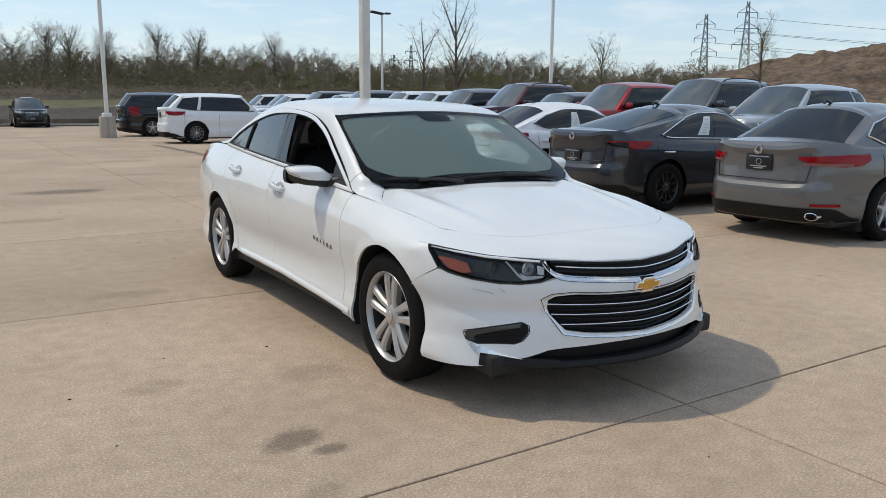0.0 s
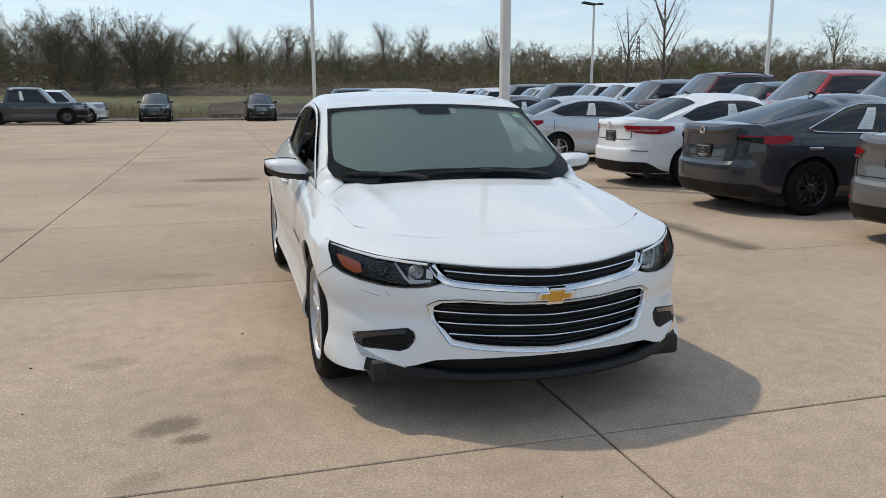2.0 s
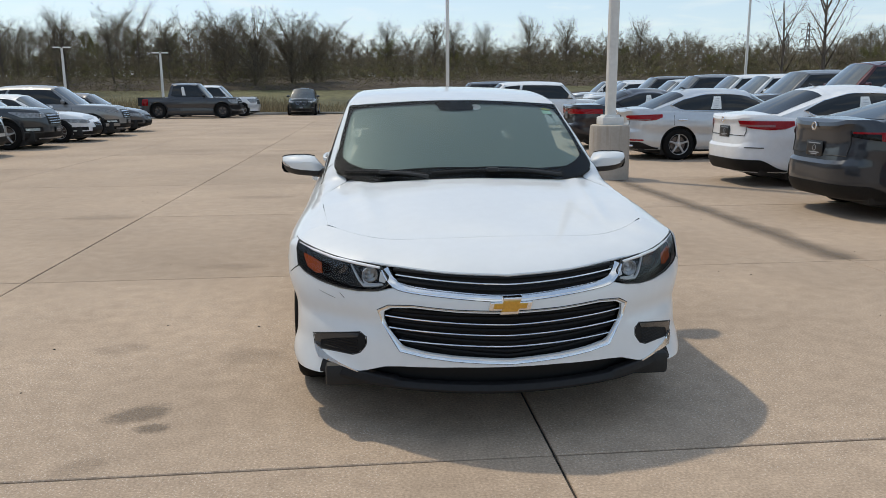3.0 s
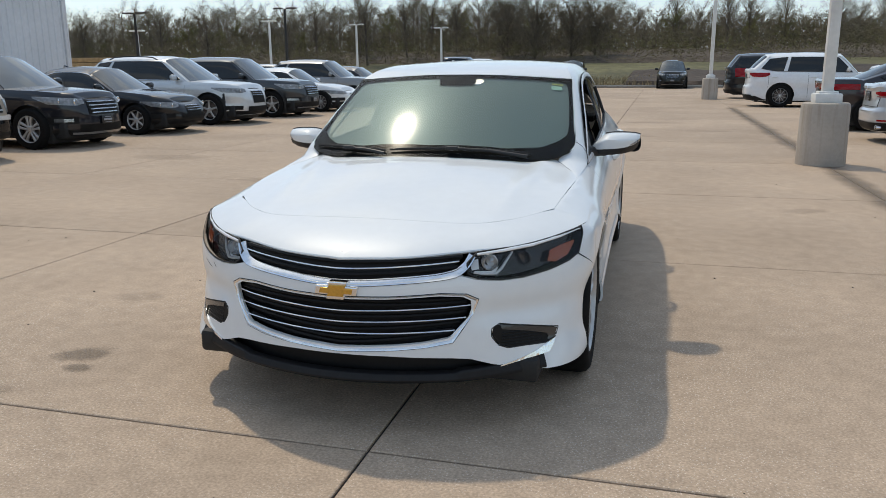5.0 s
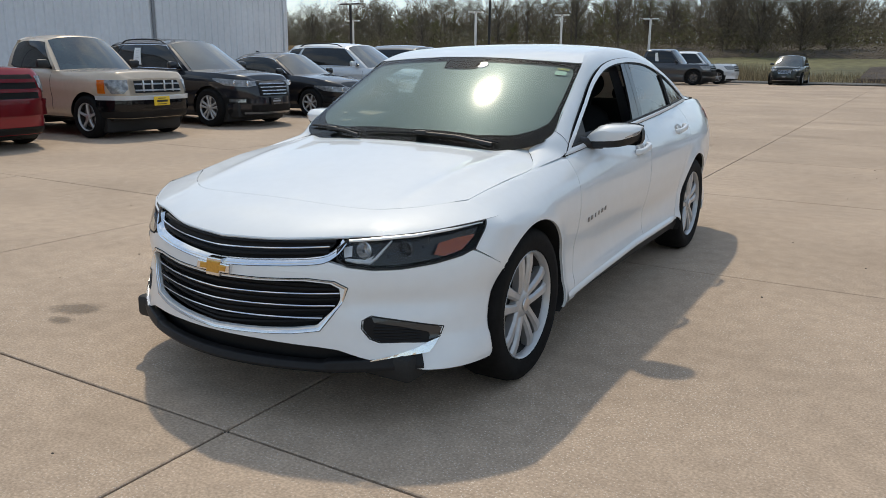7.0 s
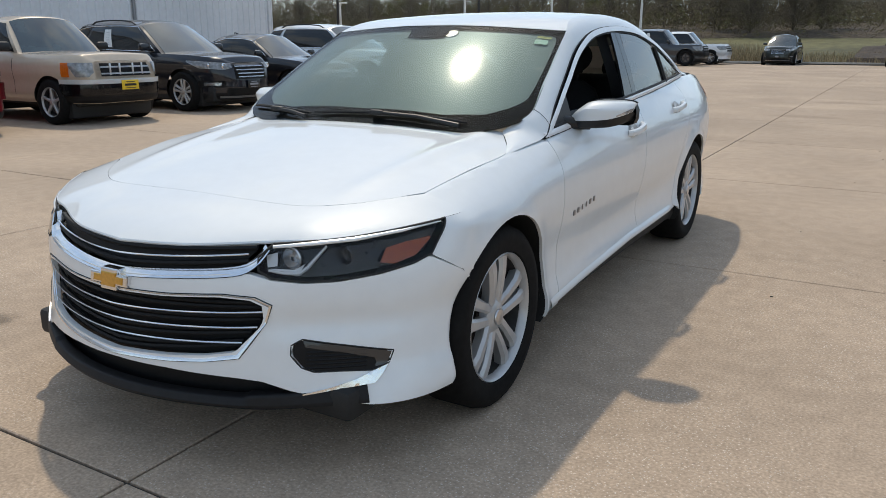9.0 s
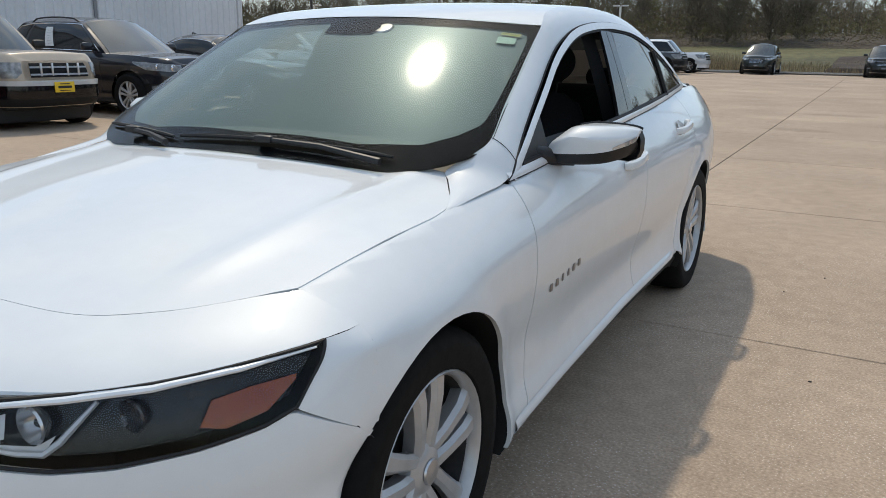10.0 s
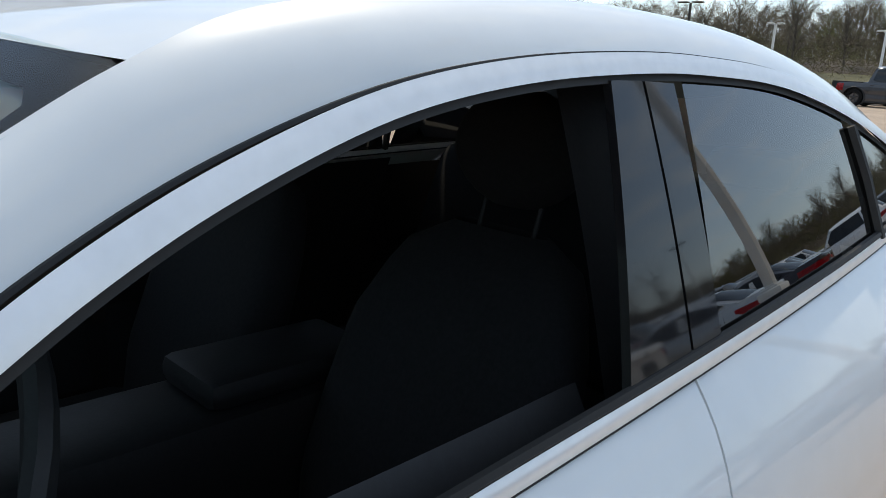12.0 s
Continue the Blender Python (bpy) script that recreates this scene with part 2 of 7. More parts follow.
nt.links.new(st.outputs["Fac"], sr.inputs["Value"])
mx = nt.nodes.new("ShaderNodeMix")
mx.data_type = "RGBA"
mx.inputs["B"].default_value = (0.20, 0.135, 0.085, 1)
nt.links.new(sr.outputs[0], mx.inputs["Factor"])
nt.links.new(src, mx.inputs["A"])
nt.links.new(mx.outputs["Result"], pb.inputs["Base Color"])
JOINT = mat("joint_filler", (0.035, 0.030, 0.026), rough=0.9, vary=0.3, scale=40)
POLEWHITE = mat("pole_white", (0.72, 0.71, 0.68), rough=0.45, vary=0.06, scale=12, big=0.08)
POLEDARK = mat("pole_bronze", (0.03, 0.025, 0.022), rough=0.5, vary=0.2, scale=12)
SIDING = mat("metal_siding", (0.66, 0.68, 0.71), rough=0.5, vary=0.04, scale=5, big=0.07, bigscale=0.4)
SOIL = mat("field_soil", (0.20, 0.15, 0.10), rough=0.95, vary=0.3, scale=0.9, big=0.35, bigscale=0.12, bump=0.15)
LITTER = mat("leaf_litter", (0.095, 0.073, 0.052), rough=0.95, vary=0.3, scale=1.5, big=0.3, bigscale=0.2, bump=0.2)
DARKSOIL = mat("plowed_soil", (0.060, 0.043, 0.032), rough=0.95, vary=0.4, scale=1.6, big=0.3, bigscale=0.3, bump=0.2)
GRASS = mat("spring_grass", (0.120, 0.112, 0.048), rough=0.9, vary=0.3, scale=1.2, big=0.35, bigscale=0.12, bump=0.1)
DRYGRASS = mat("dry_grass", (0.30, 0.23, 0.13), rough=0.95, vary=0.2, scale=3, island=0.35)
MOUND = mat("mound_soil", (0.140, 0.093, 0.060), rough=0.95, vary=0.5, scale=1.6, big=0.4, bigscale=0.35, bump=0.6)
BARK = mat("bark", (0.15, 0.12, 0.095), rough=0.95, vary=0.3, scale=8)
TWIG = mat("bare_twigs", (0.215, 0.175, 0.125), rough=0.95, island=0.12, vary=0.15, scale=0.05)
BUD = mat("budding_leaves", (0.180, 0.165, 0.072), rough=0.9, island=0.14, vary=0.2, scale=0.06)
for fm in (BRUSH, TWIG, BUD, BARK):
    # shading normals are bent up and towards the viewer so twigs look evenly lit
    nt = fm.node_tree
    gn = [n for n in nt.nodes if n.type == "NEW_GEOMETRY"][0]
    v1 = nt.nodes.new("ShaderNodeVectorMath")
    v1.operation = "MULTIPLY_ADD"
    v1.inputs[1].default_value, v1.inputs[2].default_value = (0.45, 0.45, 0.45), (0.0, -0.25, 0.75)
    nt.links.new(gn.outputs["Normal"], v1.inputs[0])
    v2 = nt.nodes.new("ShaderNodeVectorMath")
    v2.operation = "NORMALIZE"
    nt.links.new(v1.outputs[0], v2.inputs[0])
    nt.links.new(v2.outputs[0], nt.nodes["Principled BSDF"].inputs["Normal"])
    nt.nodes["Principled BSDF"].inputs["Specular IOR Level"].default_value = 0.0
STEEL = mat("pylon_steel", (0.20, 0.21, 0.22), rough=0.6, metal=0.3, vary=0.1, scale=2)


# ---------------------------------------------------------------- mesh helpers
def finish(bm, name, material, parent=None, label="", smooth=True, angle=38, m=None):
    me = bpy.data.meshes.new(name)
    bm.to_mesh(me)
    bm.free()
    if smooth:
        me.polygons.foreach_set("use_smooth", [True] * len(me.polygons))
        me.set_sharp_from_angle(angle=radians(angle))
    me.materials.append(material)
    ob = new(name, me)
    if m is not None:
        ob.matrix_basis = m
    if parent is not None:
        ob.parent = parent
    if label:
        ob["label"] = label
    return ob


def part(name, bm, material, parent, label="", **k):
    return finish(bm, name, material, parent, label, **k)


def thing(name, label, category, m=None, group="", kind=""):
    ob = new(name)
    ob.empty_display_size = 0.2
    if m is not None:
        ob.matrix_basis = m
    return tagged(ob, label, category, group, kind)


def box(bm, cx, cy, cz, sx, sy, sz, bevel=0.0, turn=None):
    r = bmesh.ops.create_cube(bm, size=1.0)
    vs = r["verts"]
    for v in vs:
        v.co = Vector((v.co.x * sx, v.co.y * sy, v.co.z * sz))
    if bevel:
        es = list({e for v in vs for e in v.link_edges})
        rb = bmesh.ops.bevel(bm, geom=es, offset=bevel, segments=2, affect="EDGES", profile=0.5)
        vs = list({v for f in rb["faces"] for v in f.verts} | {v for v in vs if v.is_valid})
    for v in vs:
        v.co = (turn @ v.co if turn is not None else v.co) + Vector((cx, cy, cz))
    return vs


def grid(bm, fn, nu, nv, close_u=False):
    """A sheet of quads through fn(u, v), u and v from 0 to 1."""
    rows = [[bm.verts.new(fn(i / nu, j / nv)) for j in range(nv + 1)] for i in range(nu if close_u else nu + 1)]
    for i in range(nu):
        a, b = rows[i], rows[(i + 1) % len(rows)]
        for j in range(nv):
            try:
                bm.faces.new((a[j], b[j], b[j + 1], a[j + 1]))
            except ValueError:
                pass
    return rows


def tube(bm, pts, r, n=8, caps=True, flat=1.0, up=None):
    """A round (or flattened) bar along points; r is a number or one radius for each point."""
    pts = [Vector(p) for p in pts]
    rings = []
    for i, p in enumerate(pts):
        d = (pts[min(i + 1, len(pts) - 1)] - pts[max(i - 1, 0)]).normalized()
        a = Vector(up) if up else (Vector((0, 0, 1)) if abs(d.z) < 0.9 else Vector((1, 0, 0)))
        s = d.cross(a).normalized()
        t = s.cross(d).normalized()
        rr = r[i] if isinstance(r, (list, tuple)) else r
        rings.append([bm.verts.new(p + s * (rr * math.cos(2 * math.pi * k / n)) + t * (rr * flat * math.sin(2 * math.pi * k / n))) for k in range(n)])
    for a, b in zip(rings, rings[1:]):
        for k in range(n):
            bm.faces.new((a[k], a[(k + 1) % n], b[(k + 1) % n], b[k]))
    if caps:
        bm.faces.new(rings[0][::-1])
        bm.faces.new(rings[-1])


def disc_lathe(bm, profile, n, axis="x", centre=(0, 0, 0), close=False):
    """Spin (offset along the axis, radius) pairs round the axis."""
    c = Vector(centre)
    rings = []
    for a, r in profile:
        ring = []
        for k in range(n):
            t = 2 * math.pi * k / n
            p = (a, r * math.cos(t), r * math.sin(t)) if axis == "x" else ((r * math.cos(t), a, r * math.sin(t)) if axis == "y" else (r * math.cos(t), r * math.sin(t), a))
            ring.append(bm.verts.new(c + Vector(p)))
        rings.append(ring)
    for a, b in zip(rings, rings[1:]):
        for k in range(n):
            bm.faces.new((a[k], a[(k + 1) % n], b[(k + 1) % n], b[k]))
    if close:
        bm.faces.new(rings[0][::-1])
        bm.faces.new(rings[-1])


def lerp(x, xs, ys):
    return float(np.interp(x, xs, ys))


def smooth(a, b, x):
    t = min(1.0, max(0.0, (x - a) / (b - a)))
    return t * t * (3 - 2 * t)


def spline(pts, n):
    """n+1 points evenly along a Catmull-Rom curve through pts."""
    P = [Vector(p) for p in pts]
    out = []
    for i in range(len(P) - 1):
        a, b, c, d = P[max(i - 1, 0)], P[i], P[i + 1], P[min(i + 2, len(P) - 1)]
        for k in range(16):
            t = k / 16
            out.append(0.5 * ((2 * b) + (c - a) * t + (2 * a - 5 * b + 4 * c - d) * t * t + (3 * b - a - 3 * c + d) * t ** 3))
    out.append(P[-1])
    L = [0.0]
    for p, q in zip(out, out[1:]):
        L.append(L[-1] + (q - p).length)
    res = []
    for k in range(n + 1):
        s = L[-1] * k / n
        i = int(np.searchsorted(L, s, side="right")) - 1
        i = min(max(i, 0), len(out) - 2)
        f = (s - L[i]) / max(L[i + 1] - L[i], 1e-9)
        res.append(out[i].lerp(out[i + 1], min(max(f, 0), 1)))
    return res


def inside(poly, a, b):
    c = False
    for (x0, y0), (x1, y1) in zip(poly, poly[1:] + poly[:1]):
        if (y0 > b) != (y1 > b) and a < (x1 - x0) * (b - y0) / (y1 - y0) + x0:
            c = not c
    return c


def nearest(poly, a, b):
    best = None
    for (x0, y0), (x1, y1) in zip(poly, poly[1:] + poly[:1]):
        dx, dy = x1 - x0, y1 - y0
        t = min(1, max(0, ((a - x0) * dx + (b - y0) * dy) / max(dx * dx + dy * dy, 1e-12)))
        px, py = x0 + dx * t, y0 + dy * t
        d = (px - a) ** 2 + (py - b) ** 2
        if best is None or d < best[0]:
            best = (d, px, py)
    return best[1], best[2]


def panel(bm, lift, keep, holes=(), step=0.02, flange=0.0, inward=None):
    """The part of a curved sheet lift(a, b) that lies in the outline keep, less the holes; its rim turns inward by flange."""
    A = [p[0] for p in keep]
    B = [p[1] for p in keep]
    na, nb = max(2, math.ceil((max(A) - min(A)) / step)), max(2, math.ceil((max(B) - min(B)) / step))
    pts, ok = {}, {}
    for i in range(na + 1):
        for j in range(nb + 1):
            a, b = min(A) + (max(A) - min(A)) * i / na, min(B) + (max(B) - min(B)) * j / nb
            good = inside(keep, a, b) and not any(inside(h, a, b) for h in holes)
            pts[i, j], ok[i, j] = (a, b), good
    verts = {}

    def vert(k):
        if k not in verts:
            a, b = pts[k]
            if not ok[k]:
                cands = [nearest(keep, a, b)] if not inside(keep, a, b) else []
                cands += [nearest(h, a, b) for h in holes if inside(h, a, b)]
                a, b = min(cands, key=lambda q: (q[0] - a) ** 2 + (q[1] - b) ** 2)
            verts[k] = bm.verts.new(lift(a, b))
        return verts[k]

    faces = []
    for i in range(na):
        for j in range(nb):
            ks = [(i, j), (i + 1, j), (i + 1, j + 1), (i, j + 1)]
            if sum(ok[k] for k in ks) >= 1:
                vs = [vert(k) for k in ks]
                faces.append(bm.faces.new(vs))
    bmesh.ops.remove_doubles(bm, verts=list(bm.verts), dist=0.0008)
    if flange:
        bm.normal_update()
        rim = [e for e in bm.edges if len(e.link_faces) == 1]
        made = {}

        def deep(v):
            if v not in made:
                made[v] = bm.verts.new(v.co + inward(v.co) * flange)
            return made[v]

        for e in rim:
            u, w = e.verts
            f = bm.faces.new((w, u, deep(u), deep(w)))
    bmesh.ops.recalc_face_normals(bm, faces=list(bm.faces))


class Raw:
    """Plain lists of points and faces, for meshes of very many pieces."""

    def __init__(self):
        self.v, self.f = [], []

    def tri(self, a, b, c):
        k = len(self.v)
        self.v += [tuple(a), tuple(b), tuple(c)]
        self.f.append((k, k + 1, k + 2))

    def bar(self, pts, radii, n=4):
        k = len(self.v)
        for p, r in zip(pts, radii):
            self.v += [(p[0] + r * math.cos(6.2832 * i / n), p[1] + r * math.sin(6.2832 * i / n), p[2]) for i in range(n)]
        for j in range(len(pts) - 1):
            for i in range(n):
                a, b = k + j * n + i, k + j * n + (i + 1) % n
                self.f.append((a, b, b + n, a + n))

    def ob(self, name, material, parent=None):
        me = bpy.data.meshes.new(name)
        me.from_pydata(self.v, [], self.f)
        me.materials.append(material)
        o = new(name, me)
        if parent is not None:
            o.parent = parent
        return o


def circle2(cx, cy, r, n=40, a0=0.0, a1=2 * math.pi):
    return [(cx + r * math.cos(a0 + (a1 - a0) * k / n), cy + r * math.sin(a0 + (a1 - a0) * k / n)) for k in range(n)]


# ---------------------------------------------------------------- ground
def height(x, y):
    h = -0.03
    h += 0.34 * smooth(10.2, 15.0, x)
    h += 3.0 * smooth(54, 112, y) + 1.2 * smooth(60, 200, math.hypot(x, y))
    r = math.hypot((x - 92) / 40, (y - 44) / 26)
    if r < 1:
        h += 8.0 * (1 - r * r) * (0.9 + 0.25 * noise.noise((x * 0.12, y * 0.12, 3))) + (0.9 * noise.noise((x * 0.4, y * 0.4, 9)) + 0.5 * noise.noise((x * 0.9, y * 0.9, 2))) * (1 - r)
    if y > 54:
        h += 0.25 * noise.noise((x * 0.25, y * 0.25, 0)) * smooth(54, 60, y)
    return h


bm = bmesh.new()
xs = [-1800, -900, -450, -240] + list(np.arange(-140, 161, 4.0)) + [240, 450, 900, 1800]
ys = [-1800, -700, -250, -90] + list(np.arange(-40, 165, 4.0)) + [230, 450, 900, 1800]
rows = [[bm.verts.new((x, y, height(x, y))) for y in ys] for x in xs]
for i in range(len(xs) - 1):
    for j in range(len(ys) - 1):
        bm.faces.new((rows[i][j], rows[i + 1][j], rows[i + 1][j + 1], rows[i][j + 1]))
ground = tagged(finish(bm, "ground", GRASS), "rough spring grass and soil field round the lot", "ground", kind="structure")


def patch(name, x0, x1, y0, y1, material, label, category, lift=0.02, nx=30, ny=12, wob=0.0):
    b = bmesh.new()

    def fn(u, v):
        x, y = x0 + (x1 - x0) * u, y0 + (y1 - y0) * v
        if wob and (v in (0.0, 1.0)):
            y += wob * noise.noise((x * 0.15, y, 5))
        rim = u in (0.0, 1.0) or v in (0.0, 1.0)
        return (x, y, height(x, y) + (-0.5 if rim and lift > 0.2 else lift))

    grid(b, fn, nx, ny)
    return tagged(finish(b, name, material), label, category, kind="structure")


patch("soil_strip", -2, 62, 55.0, 74, DARKSOIL, "dark freshly plowed soil behind the lot", "soil", 0.38, 90, 20, 2.0)
patch("brush_floor", -140, 70, 84, 130, LITTER, "brown leaf litter under the woods", "soil", 0.4, 60, 16, 3.0)
patch("dry_verge", -60, 60, 52.2, 56.5, SOIL, "dry brown verge along the lot edge", "verge", 0.06, 60, 4, 0.5)
patch("mound", 50, 134, 16, 72, MOUND, "big heap of brown excavated soil", "soil heap", 0.6, 120, 80)
patch("pavement_far", 10.3, 48, -14, 52, FARSLAB, "pale concrete lot that rises gently", "pavement", 0.02, 30, 30)
# unseen ground behind the camera, added to bounce light onto the car's front
patch("pavement_behind", -40, 48, -70, -14.1, FARSLAB, "unseen pale concrete behind the camera, added to bounce light", "pavement", 0.02, 12, 8)
patch("pavement_side", -40, -14.97, -14, 52, FARSLAB, "pale concrete lot beside the metal building", "pavement", 0.02, 8, 20)

# the slab bed and its kerb
bm = bmesh.new()
grid(bm, lambda u, v: (-16 + 27 * u, -14.2 + 66.4 * v, -0.012), 6, 12)
bed = tagged(finish(bm, "pavement", JOINT), "concrete parking lot with dark joints between slabs", "pavement", kind="structure")
bm = bmesh.new()
tube(bm, [(-40, 52.3, 0.05), (-10, 52.3, 0.05), (20, 52.3, 0.05), (48, 52.3, 0.3)], 0.11, 6)
tagged(finish(bm, "kerb", BASECON), "low concrete kerb at the lot edge", "kerb", kind="structure")

# slabs 3.35 by 3.25 m with narrow recessed joints
JX, JY, DX, DY = 0.16, -1.09, 3.35, 3.25
slab_mesh = None
for ix in range(-4, 3):
    for iy in range(-4, 16):
        if slab_mesh is None:
            bm = bmesh.new()
            g, e = 0.006, 0.004
            top = [(g + e, g + e, 0), (DX - g - e, g + e, 0), (DX - g - e, DY - g - e, 0), (g + e, DY - g - e, 0)]
            low = [(g, g, -0.004), (DX - g, g, -0.004), (DX - g, DY - g, -0.004), (g, DY - g, -0.004)]
            bot = [(x, y, -0.03) for x, y, z in low]
            T, Lw, Bt = ([bm.verts.new(p) for p in q] for q in (top, low, bot))
            bm.faces.new(T)
            for k in range(4):
                bm.faces.new((Lw[k], Lw[(k + 1) % 4], T[(k + 1) % 4], T[k]))
                bm.faces.new((Bt[k], Bt[(k + 1) % 4], Lw[(k + 1) % 4], Lw[k]))
            ob = finish(bm, "slab", SLAB, bed, smooth=False)
            slab_mesh = ob.data
        else:
            ob = new("slab", slab_mesh)
            ob.parent = bed
        ob.location = (JX + ix * DX, JY + iy * DY, random.uniform(-0.001, 0.001))


def stain_mat(name, color, strength):
    m = mat(name, color, rough=0.85)
    nt = m.node_tree
    b = nt.nodes["Principled BSDF"]
    tc = nt.nodes.new("ShaderNodeTexCoord")
    ln = nt.nodes.new("ShaderNodeVectorMath")
    ln.operation = "LENGTH"
    nt.links.new(tc.outputs["Object"], ln.inputs[0])
    ns = nt.nodes.new("ShaderNodeTexNoise")
    ns.inputs["Scale"].default_value, ns.inputs["Detail"].default_value = 3.0, 5
    nt.links.new(tc.outputs["Object"], ns.inputs["Vector"])
    ad = nt.nodes.new("ShaderNodeMath")
    ad.operation = "MULTIPLY_ADD"
    ad.inputs[1].default_value = -0.9
    nt.links.new(ns.outputs["Fac"], ad.inputs[0])
    nt.links.new(ln.outputs["Value"], ad.inputs[2])
    mr = nt.nodes.new("ShaderNodeMapRange")
    mr.inputs["From Min"].default_value, mr.inputs["From Max"].default_value = 0.42, 0.05
    mr.inputs["To Max"].default_value = strength
    nt.links.new(ad.outputs[0], mr.inputs["Value"])
    nt.links.new(mr.outputs[0], b.inputs["Alpha"])
    return m


STAIN = stain_mat("oil_stain", (0.12, 0.10, 0.08), 0.36)
FAINT = stain_mat("faint_stain", (0.18, 0.145, 0.115), 0.13)
for k, (x, y, a, b_, tr_, mt) in enumerate([(-1.60, -0.50, 0.17, 0.11, 20, STAIN), (-1.50, -0.66, 0.09, 0.06, 0, STAIN), (-1.68, -1.0, 0.12, 0.09, 40, FAINT),
                                            (-1.2, 10.3, 0.75, 0.42, 5, STAIN), (-1.68, 2.55, 0.36, 0.14, -6, FAINT), (-2.0, 7.0, 0.5, 0.2, 0, FAINT),
                                            (-1.2, 0.25, 0.22, 0.18, 10, FAINT), (-1.95, 0.45, 0.2, 0.12, 10, FAINT), (2.6, 4.6, 0.30, 0.16, 30, FAINT),
                                            (-2.4, 16.0, 0.8, 0.4, 0, FAINT), (0.6, 13.0, 0.7, 0.35, 0, FAINT), (2.2, 14.5, 0.6, 0.3, 0, FAINT),
                                            (-3.6, 5.4, 0.5, 0.25, 0, FAINT), (-2.9, -0.9, 0.3, 0.15, 20, FAINT), (1.0, 17.0, 0.9, 0.4, 0, FAINT), (-6.5, 7.5, 0.8, 0.4, 0, FAINT)]):
    bm = bmesh.new()
    bmesh.ops.create_circle(bm, cap_ends=True, segments=32, radius=1.0)
    tagged(finish(bm, "oil_stain", mt, smooth=False, m=pose(x, y, 0.0045 + 0.0002 * k, 0, 0, tr_) @ Matrix.Diagonal((a * 1.15, b_ * 1.15, 1, 1))),
           "dark oil stain soaked into the concrete", "stain", kind="structure")

# worn dark strip along the joint beside the lamp post
STRIP = mat("damp_strip", (0.13, 0.108, 0.086), rough=0.85)
nt = STRIP.node_tree
tc = nt.nodes.new("ShaderNodeTexCoord")
sep = nt.nodes.new("ShaderNodeSeparateXYZ")
nt.links.new(tc.outputs["Object"], sep.inputs[0])
ab = nt.nodes.new("ShaderNodeMath")
ab.operation = "ABSOLUTE"
nt.links.new(sep.outputs["X"], ab.inputs[0])
ns = nt.nodes.new("ShaderNodeTexNoise")
ns.inputs["Scale"].default_value, ns.inputs["Detail"].default_value = 2.2, 5
nt.links.new(tc.outputs["Object"], ns.inputs["Vector"])
ma = nt.nodes.new("ShaderNodeMath")
ma.operation = "MULTIPLY_ADD"
ma.inputs[1].default_value = -0.32
nt.links.new(ns.outputs["Fac"], ma.inputs[0])
nt.links.new(ab.outputs[0], ma.inputs[2])
mr = nt.nodes.new("ShaderNodeMapRange")
mr.inputs["From Min"].default_value, mr.inputs["From Max"].default_value, mr.inputs["To Max"].default_value = 0.06, -0.14, 0.5
nt.links.new(ma.outputs[0], mr.inputs["Value"])
nt.links.new(mr.outputs[0], nt.nodes["Principled BSDF"].inputs["Alpha"])
for yc, half_l in ((5.4, 3.2), (17, 8.0)):
    bm = bmesh.new()
    grid(bm, lambda u, v: (-0.3 + 0.6 * u, -half_l + 2 * half_l * v, 0), 2, 8)
    tagged(finish(bm, "joint_stain", STRIP, smooth=False, m=pose(3.51, yc, 0.0042)), "dark damp stain along a concrete joint", "stain", kind="structure")

# crumbs of gravel and a leaf or two
bm = bmesh.new()
rng = random.Random(4)
for k in range(80):
    x, y = rng.uniform(-4, 4.5), rng.uniform(-3.2, 9)
    s = rng.uniform(0.003, 0.007)
    r = bmesh.ops.create_icosphere(bm, subdivisions=1, radius=s)
    for v in r["verts"]:
        v.co = Vector((v.co.x * rng.uniform(0.8, 1.8), v.co.y, v.co.z * 0.6)) + Vector((x, y, s * 0.4))
tagged(finish(bm, "gravel_crumbs", mat("crumb_dark", (0.09, 0.075, 0.06), rough=0.9, island=0.5), smooth=False), "scattered dark gravel crumbs on concrete", "gravel", kind="stuff")


